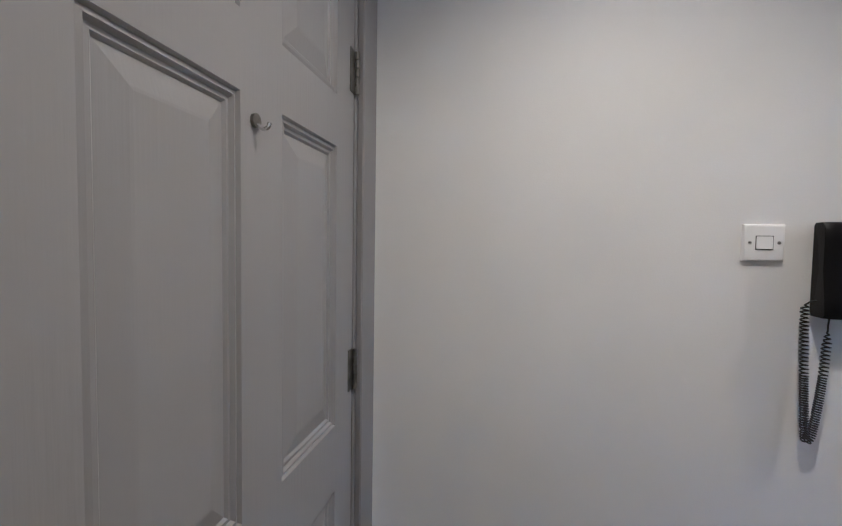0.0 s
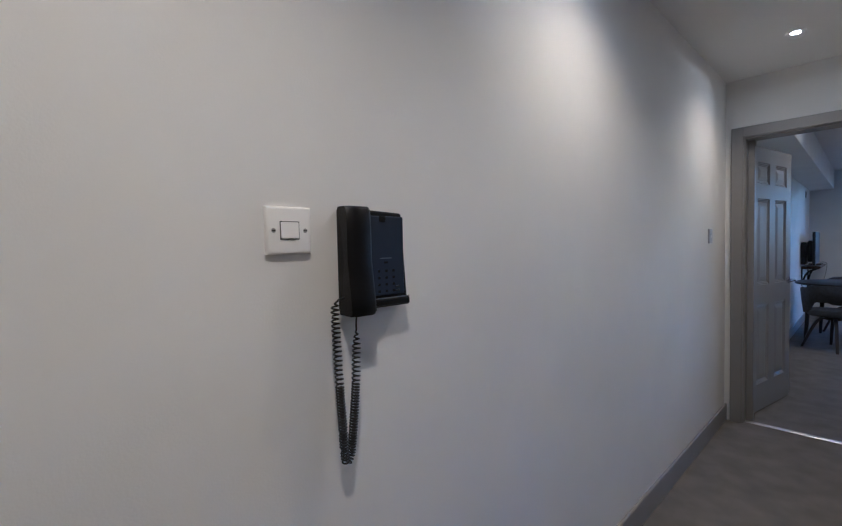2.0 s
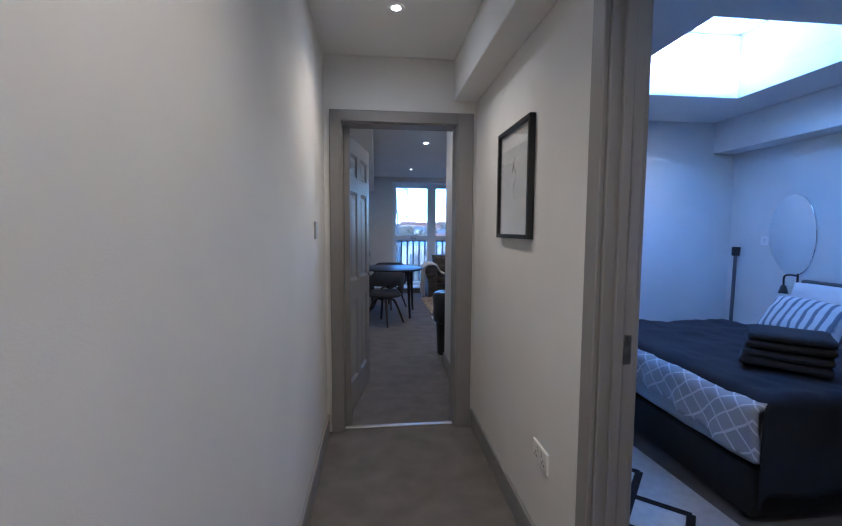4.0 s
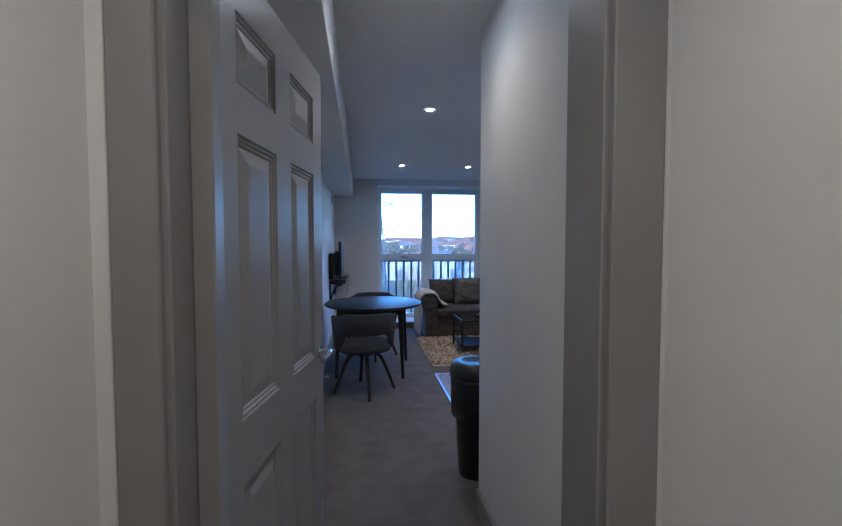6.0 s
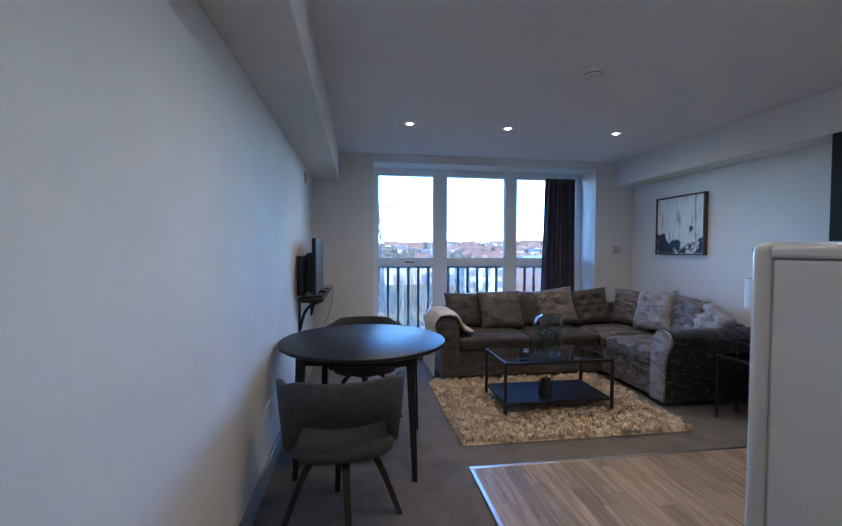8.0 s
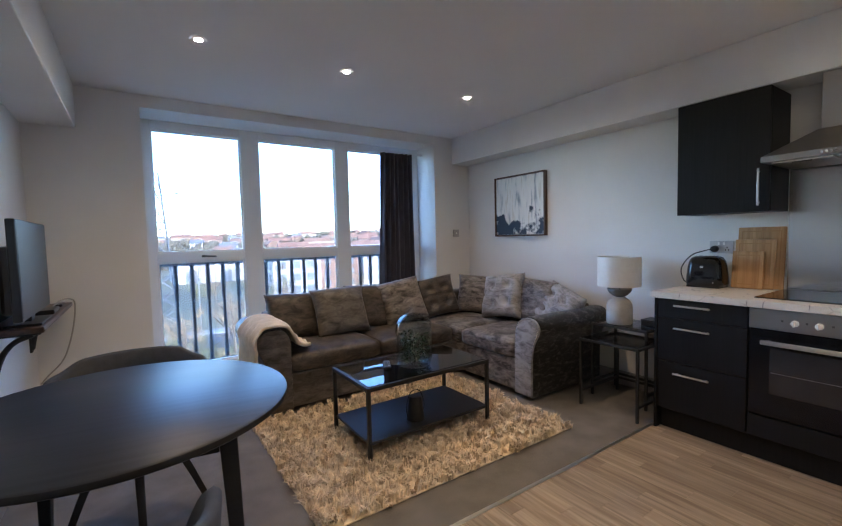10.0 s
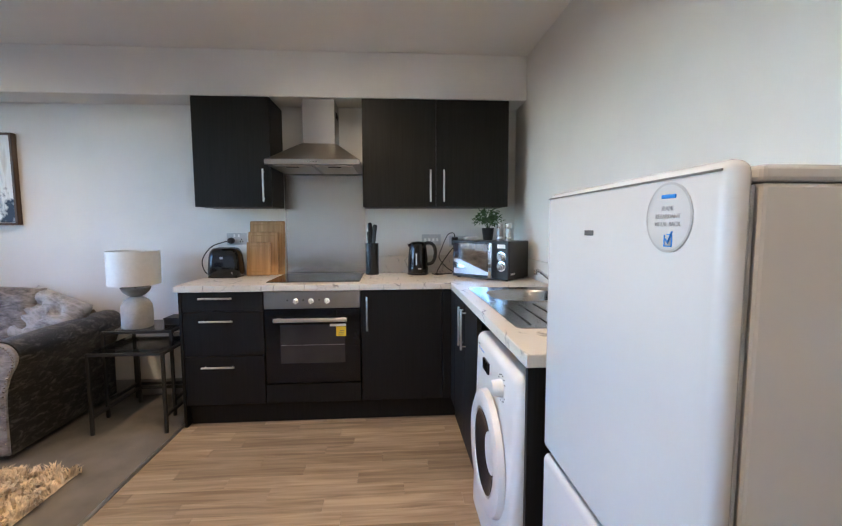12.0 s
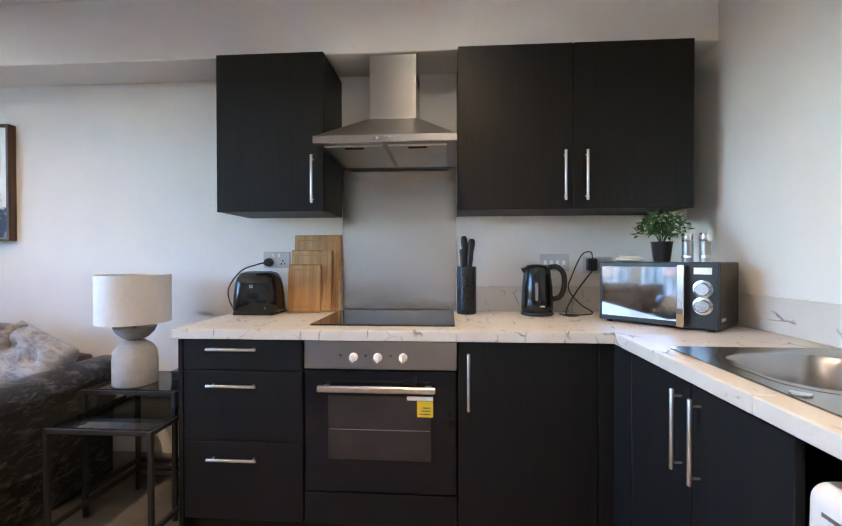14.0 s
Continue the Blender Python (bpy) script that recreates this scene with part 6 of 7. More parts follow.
nt.links.new(sep.outputs["Z"], low.inputs["Value"])
r1 = nt.nodes.new("ShaderNodeValToRGB")
els = r1.color_ramp.elements
els[0].position, els[0].color = 0.27, (0.12, 0.17, 0.20, 1)
els[1].position, els[1].color = 0.58, (0.80, 0.80, 0.77, 1)
for pos, col in ((0.36, (0.42, 0.46, 0.48, 1)), (0.44, (0.74, 0.74, 0.72, 1)), (0.72, (0.60, 0.56, 0.50, 1))):
    e = els.new(pos)
    e.color = col
nt.links.new(n1.outputs["Fac"], r1.inputs["Fac"])
mm = nt.nodes.new("ShaderNodeMath")
mm.operation = "ADD"
low.inputs["To Max"].default_value = 0.30
nt.links.new(low.outputs[0], mm.inputs[0])
nt.links.new(n2.outputs["Fac"], mm.inputs[1])
gate = nt.nodes.new("ShaderNodeMapRange")
gate.inputs["From Min"].default_value, gate.inputs["From Max"].default_value = 0.69, 0.76
nt.links.new(mm.outputs[0], gate.inputs["Value"])
mx = nt.nodes.new("ShaderNodeMix")
mx.data_type = "RGBA"
mx.inputs["B"].default_value = (0.018, 0.035, 0.065, 1)
nt.links.new(gate.outputs[0], mx.inputs["Factor"])
nt.links.new(r1.outputs[0], mx.inputs["A"])
nt.links.new(mx.outputs["Result"], b.inputs["Base Color"])
WALNUT = grain("walnut_frame", (0.060, 0.028, 0.014), (0.13, 0.066, 0.033), 0.45, 2, 20, 2.0)
pa = thing("abstract_painting", "square abstract canvas in a slim walnut frame", "painting", (0.0, 3.972, 1.287))
part("canvas", box(-0.036, 3.633, 1.305, -0.002, 4.286, 1.912), ART, pa, "blue, white and gold streaked paint")
part("frame_side", box(-0.045, 3.612, 1.287, -0.0, 3.627, 1.930, 0.001), WALNUT, pa)
part("frame_side", box(-0.045, 4.292, 1.287, -0.0, 4.307, 1.930, 0.001), WALNUT, pa)
part("frame_side", box(-0.045, 3.6275, 1.287, -0.0, 4.2915, 1.300, 0.001), WALNUT, pa)
part("frame_side", box(-0.045, 3.6275, 1.917, -0.0, 4.2915, 1.930, 0.001), WALNUT, pa)

# nest of tables
SMOKE = glass("smoked_glass", (0.40, 0.42, 0.44))


def nest(label, x0, x1, y0, y1, h):
    t = thing("side_table", label, "side table", ((x0 + x1) / 2, (y0 + y1) / 2, 0), "nest of side tables")
    s = 0.018
    for x in (x0, x1 - s):
        for y in (y0, y1 - s):
            part("leg", box(x, y, 0, x + s, y + s, h, 0.001), BLACKM, t)
    for x in (x0, x1 - s):
        part("rail", box(x, y0 + s + 0.0005, h - s, x + s, y1 - s - 0.0005, h, 0.001), BLACKM, t)
    for y in (y0, y1 - s):
        part("rail", box(x0 + s + 0.0005, y, h - s, x1 - s - 0.0005, y + s, h, 0.001), BLACKM, t)
        part("stretcher", box(x0 + s + 0.0005, y, 0.10, x1 - s - 0.0005, y + s, 0.118, 0.001), BLACKM, t)
    part("stretcher", box(x1 - s, y0 + s + 0.0005, 0.10, x1, y1 - s - 0.0005, 0.118, 0.001), BLACKM, t)
    part("glass_top", box(x0 + 0.012, y0 + 0.012, h - 0.002, x1 - 0.012, y1 - 0.012, h + 0.004, 0.001), SMOKE, t, "tinted glass top")


nest("lower black metal nesting table with glass top", -0.648, -0.140, 2.347, 2.800, 0.510)
nest("taller black metal nesting table holding the lamp", -0.398, -0.055, 2.420, 2.868, 0.585)
lp = thing("table_lamp", "white stone-like lamp with a white drum shade", "table lamp", (-0.285, 2.695, 0.589))
STONE = mat("pale_stone", (0.50, 0.49, 0.475), 0.85, var=0.12, scale=18, bump=0.5, bscale=90, fine=0.4)
part("base", lathe([(0.0, 0.0), (0.088, 0.0), (0.094, 0.006), (0.094, 0.12), (0.090, 0.155), (0.072, 0.185), (0.042, 0.205), (0.030, 0.210), (0.0, 0.211)], 40, (-0.285, 2.695, 0.5895)), STONE, lp, "rounded textured base", "all")
part("bowl", lathe([(0.0, 0.209), (0.030, 0.209), (0.055, 0.222), (0.079, 0.245), (0.091, 0.272), (0.087, 0.274), (0.073, 0.250), (0.045, 0.235), (0.0, 0.231)], 40, (-0.285, 2.695, 0.5895)), mat("grey_stone", (0.30, 0.30, 0.30), 0.8, var=0.12, scale=18, bump=0.4), lp, "grey bowl collar", "all")
part("stem", cyl((-0.285, 2.695, 0.82), (-0.285, 2.695, 0.95), 0.008, seg=12), CHROME, lp)
LINEN = mat("white_linen", (0.74, 0.73, 0.71), 0.9, var=0.03, scale=40, bump=0.4, bscale=400, fine=0.3)
sh = part("shade", lathe([(0.153, 0.0), (0.156, 0.0), (0.156, 0.226), (0.153, 0.226), (0.152, 0.12), (0.153, 0.0)], 56, (-0.290, 2.695, 0.884)), LINEN, lp, "white drum shade", True)
bm = cyl((-0.443, 2.695, 1.100), (-0.137, 2.695, 1.100), 0.003, seg=6)
cyl((-0.290, 2.542, 1.100), (-0.290, 2.848, 1.100), 0.003, seg=6, bm=bm)
part("spider", bm, CHROME, lp)
bx = thing("storage_box", "small flat dark box on the side table", "box", (-0.15, 2.52, 0.589))
part("case", box(-0.24, 2.41, 0.5895, -0.10, 2.55, 0.625, 0.004), BLACKP, bx)
part("lid", box(-0.243, 2.407, 0.6255, -0.097, 2.553, 0.635, 0.003), BLACKP, bx)

# bin
bn = thing("pedal_bin", "black bin with a bag edge and domed lid", "bin", (-2.905, 0.36, 0))
own = lathe([(0.0, 0.0), (0.094, 0.0), (0.100, 0.01), (0.126, 0.55), (0.132, 0.60), (0.0, 0.60)], 36, (-2.905, 0.36, 0.0))
part("body", own, BLACKP, bn, "", True)
own = lathe([(0.124, 0.36), (0.142, 0.365), (0.148, 0.44), (0.144, 0.53), (0.149, 0.58), (0.146, 0.605), (0.140, 0.606)], 48, (-2.905, 0.36, 0.0))
for v in own.verts:
    v.co += 0.004 * Vector(noise.noise_vector(v.co * 30))
    if v.co.z < 0.43:
        v.co.z += 0.03 * noise.noise(Vector((v.co.x * 25, v.co.y * 25, 0)))
part("bin_bag", own, mat("black_bag", (0.012, 0.012, 0.013), 0.3, bump=0.4, bscale=60), bn, "black bin-bag edge", "all")
part("lid", lathe([(0.152, 0.600), (0.156, 0.612), (0.154, 0.640), (0.140, 0.672), (0.110, 0.688), (0.085, 0.684), (0.060, 0.676), (0.0, 0.674)], 48, (-2.905, 0.36, 0.0)), BLACKP, bn, "domed lid with a dished top", "all")

# ---- hall ----
s = wall_plate("light_switch", "white one-gang switch with steel screws beside the intercom", pose(XL, -4.716, 1.352, 0, 0, -90))
rocker(s, 0.034, 0.030)
screws(s)
s = wall_plate("light_switch", "small grey switch near the living-room door", pose(XL, -1.79, 1.35, 0, 0, -90), 0.075, 0.095, mark=GREYPLATE)
rocker(s, 0.012, 0.020)
s = wall_plate("wall_socket", "white double socket low on the hall wall", pose(XH, -2.545, 0.445, 0, 0, 90), 0.146, 0.086, "socket")
for x in (-0.02, 0.02):
    rocker(s, 0.010, 0.018, x, 0.02)
    for dx, dz in ((0, 0.0), (-0.011, -0.015), (0.011, -0.015)):
        part("pin_hole", box(x * 1.9 + dx - 0.003, 0.0098, dz - 0.004, x * 1.9 + dx + 0.003, 0.0106, dz + 0.004), DARKGAP, s)
# intercom: x runs along the wall towards the entrance, y out of it
ic = thing("intercom_phone", "black wall intercom handset with a coiled cord", "intercom", m=pose(XL, -4.548, 1.293, 0, 0, -90))
MATTB = mat("matt_black_plastic", (0.004, 0.004, 0.0045), 0.38, var=0.2, bump=0.1, bscale=300, Specular_IOR_Level=0.2)
own = loft([[(sx, 0.0, sz) for sx, sz in ((-0.092, -0.098), (0.066, -0.100), (0.066, 0.104), (-0.080, 0.098))], [(sx, 0.034 - 0.006 * (sx < 0), sz) for sx, sz in ((-0.094, -0.098), (0.066, -0.100), (0.066, 0.104), (-0.080, 0.098))]], True, True)
bmesh.ops.bevel(own, geom=own.edges[:], offset=0.004, segments=2, affect="EDGES", profile=0.5)
part("body", own, MATTB, ic)
part("face_panel", box(-0.079, 0.0300, -0.074, 0.012, 0.0355, 0.090, 0.002), mat("slate_panel", (0.017, 0.023, 0.038), 0.28, var=0.1, Specular_IOR_Level=0.3), ic, "slate-blue keypad panel")
part("bottom_bar", box(-0.092, 0.026, -0.098, 0.014, 0.040, -0.080, 0.004), MATTB, ic)
part("lip_edge", box(-0.088, 0.0385, -0.0805, 0.010, 0.0402, -0.0785), GREYBAR, ic)
part("notch", box(-0.030, 0.0355, 0.078, -0.014, 0.0375, 0.090, 0.002), MATTB, ic)
part("logo_mark", box(-0.044, 0.0356, 0.002, -0.014, 0.0362, 0.004), GREYBAR, ic)
part("logo_mark", box(-0.034, 0.0356, -0.008, -0.024, 0.0362, -0.004), MATTB, ic)
for i in range(4):
    for j in range(3):
        part("key", box(-0.052 + j * 0.019, 0.0355, -0.068 + i * 0.014, -0.046 + j * 0.019, 0.0358, -0.063 + i * 0.014), MATTB, ic)
for z in (-0.058, -0.066):
    part("key", box(-0.064, 0.0355, z - 0.002, -0.054, 0.0375, z + 0.002), BLACKP, ic)
own = loft([[(0.042 + p, d, z) for p, d in ((-0.026, y0), (0.027, y0), (0.029, y1 - 0.008), (0.018, y1), (-0.018, y1), (-0.028, y1 - 0.008))] for z, y0, y1 in ((-0.106, 0.012, 0.060), (-0.098, 0.010, 0.066), (-0.060, 0.022, 0.062), (0.0, 0.030, 0.054), (0.062, 0.022, 0.054), (0.098, 0.010, 0.052), (0.106, 0.012, 0.046))], True, True)
part("handset", own, MATTB, ic, "black handset", True)
coil = []
main = smooth_path([(0.066, 0.030, -0.070), (0.084, 0.028, -0.075), (0.090, 0.028, -0.095), (0.088, 0.030, -0.20), (0.082, 0.030, -0.32), (0.078, 0.030, -0.382), (0.070, 0.030, -0.388), (0.062, 0.030, -0.36), (0.050, 0.030, -0.25), (0.045, 0.030, -0.145), (0.045, 0.030, -0.125), (0.045, 0.034, -0.102)], 40)
turns, acc = 0.0, 0.0
lastp = main[0]
for i, p in enumerate(main):
    acc += (p - lastp).length
    lastp = p
    amp = 0.0075 * min(1, max(0, (i - 60) / 15)) * min(1, max(0, (len(main) - 75 - i) / 15))
    stretch = 1.0 if p.z < -0.24 else 0.62
    turns += ((main[min(i + 1, len(main) - 1)] - p).length) * 2 * math.pi / (0.0056 / stretch)
    coil.append((p.copy(), amp, turns))
pts = []
for i in range(len(coil) - 1):
    (p, a, t0), (q_, b, t1) = coil[i], coil[i + 1]
    steps = max(1, int((t1 - t0) / 0.8))
    for k in range(steps):
        f = k / steps
        c = p.lerp(q_, f)
        t, am = t0 + (t1 - t0) * f, a + (b - a) * f
        d = (q_ - p).normalized()
        sd_ = d.cross(Vector((0, 1, 0))).normalized()
        pts.append(c + am * (math.cos(t) * sd_ + math.sin(t) * Vector((0, 1, 0))))
part("coiled_cord", tube(pts, 0.0019, 6), BLACKP, ic, "black coiled cord", "all")
# hook on the front door
hk = thing("coat_hook", "small silver stick-on hook on the front door", "hook", (-3.435, YF - 0.003, 1.51))
part("plate", cyl((-3.435, YF - 0.003, 1.512), (-3.435, YF + 0.002, 1.512), 0.0105, seg=20), HINGE, hk, "", True)
part("prong", tube(smooth_path([(-3.435, YF + 0.002, 1.506), (-3.435, YF + 0.012, 1.500), (-3.435, YF + 0.019, 1.502), (-3.435, YF + 0.022, 1.508)]), 0.0032, 8), CHROME, hk, "", True)
# framed print
pf = thing("framed_print", "black framed line drawing on white paper", "picture", (XH, -2.165, 1.31))
for a, b_, c, d in ((-2.392, 1.318, -2.373, 1.844), (-1.956, 1.318, -1.937, 1.844)):
    part("frame_side", box(XH - 0.028, a, b_, XH - 0.0005, c, d, 0.001), BLACKM, pf)
part("frame_side", box(XH - 0.028, -2.3725, 1.318, XH - 0.0005, -1.9565, 1.337, 0.001), BLACKM, pf)
part("frame_side", box(XH - 0.028, -2.3725, 1.825, XH - 0.0005, -1.9565, 1.844, 0.001), BLACKM, pf)
part("paper", box(XH - 0.012, -2.373, 1.337, XH - 0.0005, -1.956, 1.825), mat("print_paper", (0.72, 0.71, 0.69), 0.8), pf, "white paper")
part("drawn_line", tube(smooth_path([(XH - 0.0125, -2.18, 1.50), (XH - 0.0125, -2.15, 1.56), (XH - 0.0125, -2.19, 1.60), (XH - 0.0125, -2.16, 1.66), (XH - 0.0125, -2.13, 1.63), (XH - 0.0125, -2.17, 1.70)]), 0.0012, 5), BLACKP, pf)
pane = part("glass", box(XH - 0.018, -2.373, 1.337, XH - 0.0155, -1.956, 1.825), glass("picture_glass", ior=1.12), pf, "clear glass")
pane.visible_shadow = False
# ---- bedroom ----
# roof light: shaft, frame and pane
x0, y0, x1, y1 = SKY
rl = tagged(thing("window_2", "white roof light over the bed", "roof light", ((x0 + x1) / 2, (y0 + y1) / 2, CEIL)), "", "", "", "structure")
for a in ((x0 - 0.04, y0, x0, y1), (x1, y0, x1 + 0.04, y1), (x0 - 0.04, y0 - 0.04, x1 + 0.04, y0), (x0 - 0.04, y1, x1 + 0.04, y1 + 0.04)):
    part("shaft_side", box(a[0], a[1], CEIL + 0.151, a[2], a[3], CEIL + 0.55), WALL, rl)
for a in ((x0, y0, x0 + 0.05, y1), (x1 - 0.05, y0, x1, y1), (x0 + 0.0505, y0, x1 - 0.0505, y0 + 0.05), (x0 + 0.0505, y1 - 0.05, x1 - 0.0505, y1)):
    part("frame", box(a[0], a[1], CEIL + 0.50, a[2], a[3], CEIL + 0.55, 0.004), UPVC, rl)
pane = part("pane", box(x0 + 0.03, y0 + 0.03, CEIL + 0.535, x1 - 0.03, y1 - 0.03, CEIL + 0.541), glass("roof_glass", (0.95, 0.96, 0.97)), rl, "clear pane")
pane.visible_shadow = False

bed = thing("double_bed", "double bed with a black base and grey mattress", "bed", (-1.0, -1.7, 0))
BASE = mat("black_fabric", (0.010, 0.010, 0.012), 0.85, var=0.2, scale=20, bump=0.4, bscale=300)
by0, by1 = -2.46, -0.96
part("divan", box(-1.97, by0, 0.04, -0.08, by1, 0.27, 0.012, seg=2), BASE, bed)
part("mattress", soft_box(-1.97, by0, 0.271, -0.08, by1, 0.55, 0.05, 0.01), mat("grey_mattress", (0.36, 0.36, 0.38), 0.9, var=0.08, bump=0.3, bscale=150), bed, "grey quilted mattress", "all")
part("headboard", box(-0.075, by0 - 0.03, 0.1, -0.018, by1 + 0.03, 0.95, 0.015, seg=2), mat("grey_headboard", (0.12, 0.12, 0.125), 0.8, var=0.1, bump=0.3), bed, "grey upholstered headboard")
for x in (-1.9, -0.15):
    for y in (by0 + 0.08, by1 - 0.08):
        part("foot", cyl((x, y, 0), (x, y, 0.041), 0.03, seg=12), BLACKP, bed)


def drape(name, label, parent, x0, x1, y0, y1, z, drop, over, material, seed, lift=0.03, nx=54, ny=46, thick=0.012, near=0.0, taper=0.0):
    """A cloth over the bed's top, hanging over the foot edge at over by drop."""
    own = bmesh.new()
    rows = []
    L = (x1 - x0)
    for i in range(nx + 1):
        row = []
        for j in range(ny + 1):
            v = j / ny
            s = x1 - i / nx * (L + drop * (1 - taper * v))
            y = y0 - near + (y1 - y0 + near) * v
            hang = over - s
            wob = 0.016 * noise.noise(Vector((s * 5 + seed, y * 5, 0))) + 0.010 * noise.noise(Vector((s * 13 + seed, y * 13, 2)))
            if hang <= 0:
                p = (s, y, z + lift + wob)
            else:
                r = 0.05
                a = min(hang / r, math.pi / 2)
                rest = max(0, hang - r * math.pi / 2)
                p = (over - r * math.sin(a) - 0.022 * math.sin(y * 24 + seed) * min(1, rest * 6) - 0.02 - wob, y, z + lift - r * (1 - math.cos(a)) - rest + wob * 0.5)
            if y < y0:
                fall = y0 - y
                p = (p[0], y0 - 0.035 * min(1.0, fall / 0.05) - 0.012 * math.sin(s * 19 + seed) * min(1, fall * 5), p[2] - max(0.0, fall - 0.02))
            row.append(own.verts.new(p))
        rows.append(row)
    for a, b in zip(rows, rows[1:]):
        for j in range(ny):
            own.faces.new((a[j], b[j], b[j + 1], a[j + 1]))
    bmesh.ops.recalc_face_normals(own, faces=own.faces)
    ob = part(name, own, material, parent, label, "all")
    sol = ob.modifiers.new("thickness", "SOLIDIFY")
    sol.thickness = thick
    return ob


ZIG = mat("patterned_duvet", (0.62, 0.63, 0.65), 0.9, var=0.04, bump=0.3, bscale=200)
nt = ZIG.node_tree
b = nt.nodes["Principled BSDF"]
co, mp = nt.nodes.new("ShaderNodeTexCoord"), nt.nodes.new("ShaderNodeMapping")
mp.inputs["Rotation"].default_value = (0, 0, radians(45))
nt.links.new(co.outputs["Object"], mp.inputs["Vector"])
bk = nt.nodes.new("ShaderNodeTexBrick")
bk.offset, bk.inputs["Scale"].default_value = 0.0, 9.0
bk.inputs["Brick Width"].default_value, bk.inputs["Row Height"].default_value, bk.inputs["Mortar Size"].default_value = 0.7, 0.7, 0.045
bk.inputs["Color1"].default_value, bk.inputs["Color2"].default_value, bk.inputs["Mortar"].default_value = (0.40, 0.41, 0.44, 1), (0.46, 0.47, 0.50, 1), (0.74, 0.75, 0.77, 1)
sx_, cx_, ad_ = nt.nodes.new("ShaderNodeSeparateXYZ"), nt.nodes.new("ShaderNodeCombineXYZ"), nt.nodes.new("ShaderNodeMath")
nt.links.new(co.outputs["Object"], sx_.inputs[0])
nt.links.new(sx_.outputs["X"], ad_.inputs[0])
nt.links.new(sx_.outputs["Z"], ad_.inputs[1])
nt.links.new(ad_.outputs[0], cx_.inputs["X"])
nt.links.new(sx_.outputs["Y"], cx_.inputs["Y"])
nt.links.new(cx_.outputs[0], mp.inputs["Vector"])
nt.links.new(mp.outputs[0], bk.inputs["Vector"])
nt.links.new(bk.outputs["Color"], b.inputs["Base Color"])
dv = thing("duvet", "pale grey duvet with a white triangle-line pattern", "duvet", (-1.2, -1.7, 0.56))
drape("cover", "", dv, -1.97, -0.62, by0 - 0.03, by1 + 0.03, 0.553, 0.27, -1.955, ZIG, 1.0, 0.035, thick=0.03, taper=0.65)
tw = thing("bed_throw", "dark navy throw spread over the bed", "blanket", (-1.3, -1.7, 0.60))
drape("cloth", "", tw, -1.95, -0.75, by0 - 0.01, by1 + 0.01, 0.60, 0.03, -1.90, mat("navy_throw", (0.012, 0.014, 0.022), 0.85, var=0.2, bump=0.5, bscale=250), 3.0, 0.022, thick=0.012, near=0.48)
TOWEL = mat("charcoal_towel", (0.045, 0.046, 0.050), 0.95, var=0.15, scale=30, bump=0.9, bscale=420, fine=0.5)


def towel(k):
    own = soft_box(-0.15 + 0.006 * k, -0.19, 0.0, 0.15, 0.19 - 0.008 * k, 0.046, 0.021, 0.004, k * 3)
    bmesh.ops.transform(own, verts=own.verts, matrix=pose(-1.48, -2.12, 0.640 + 0.047 * k, 0, 0, 42 + 2 * k))
    return own


for k in range(4):
    t = thing("folded_towel", "folded charcoal towel in a stack on the bed", "towel", (-1.48, -2.12, 0.640 + 0.047 * k), "stack of folded towels")
    part("fold", towel(k), TOWEL, t, "", "all")
PIL = mat("white_cotton", (0.70, 0.70, 0.71), 0.9, var=0.04, bump=0.3, bscale=150)
STR = mat("striped_pillow", (0.60, 0.61, 0.63), 0.9, bump=0.3)
nt = STR.node_tree
w = nt.nodes.new("ShaderNodeTexWave")
w.bands_direction = "X"
w.inputs["Scale"].default_value, w.inputs["Distortion"].default_value, w.inputs["Detail"].default_value = 5.0, 3.0, 3.0
co = nt.nodes.new("ShaderNodeTexCoord")
nt.links.new(co.outputs["Object"], w.inputs["Vector"])
r = nt.nodes.new("ShaderNodeValToRGB")
r.color_ramp.elements[0].color, r.color_ramp.elements[1].color = (0.20, 0.22, 0.27, 1), (0.66, 0.67, 0.69, 1)
r.color_ramp.elements[0].position, r.color_ramp.elements[1].position = 0.2, 0.45
nt.links.new(w.outputs["Fac"], r.inputs["Fac"])
nt.links.new(r.outputs[0], nt.nodes["Principled BSDF"].inputs["Base Color"])
cushion("white cotton pillow against the headboard", 0.66, 0.42, 0.16, put(-0.24, -1.29, 0.76, -90, 24), PIL, 21, group="bed pillows")
cushion("white cotton pillow against the headboard", 0.66, 0.42, 0.16, put(-0.24, -2.08, 0.76, -90, 24), PIL, 22, group="bed pillows")
cushion("grey and white striped pillow on the bed", 0.60, 0.36, 0.16, put(-0.58, -1.42, 0.715, -90, 38), STR, 23, group="bed pillows")

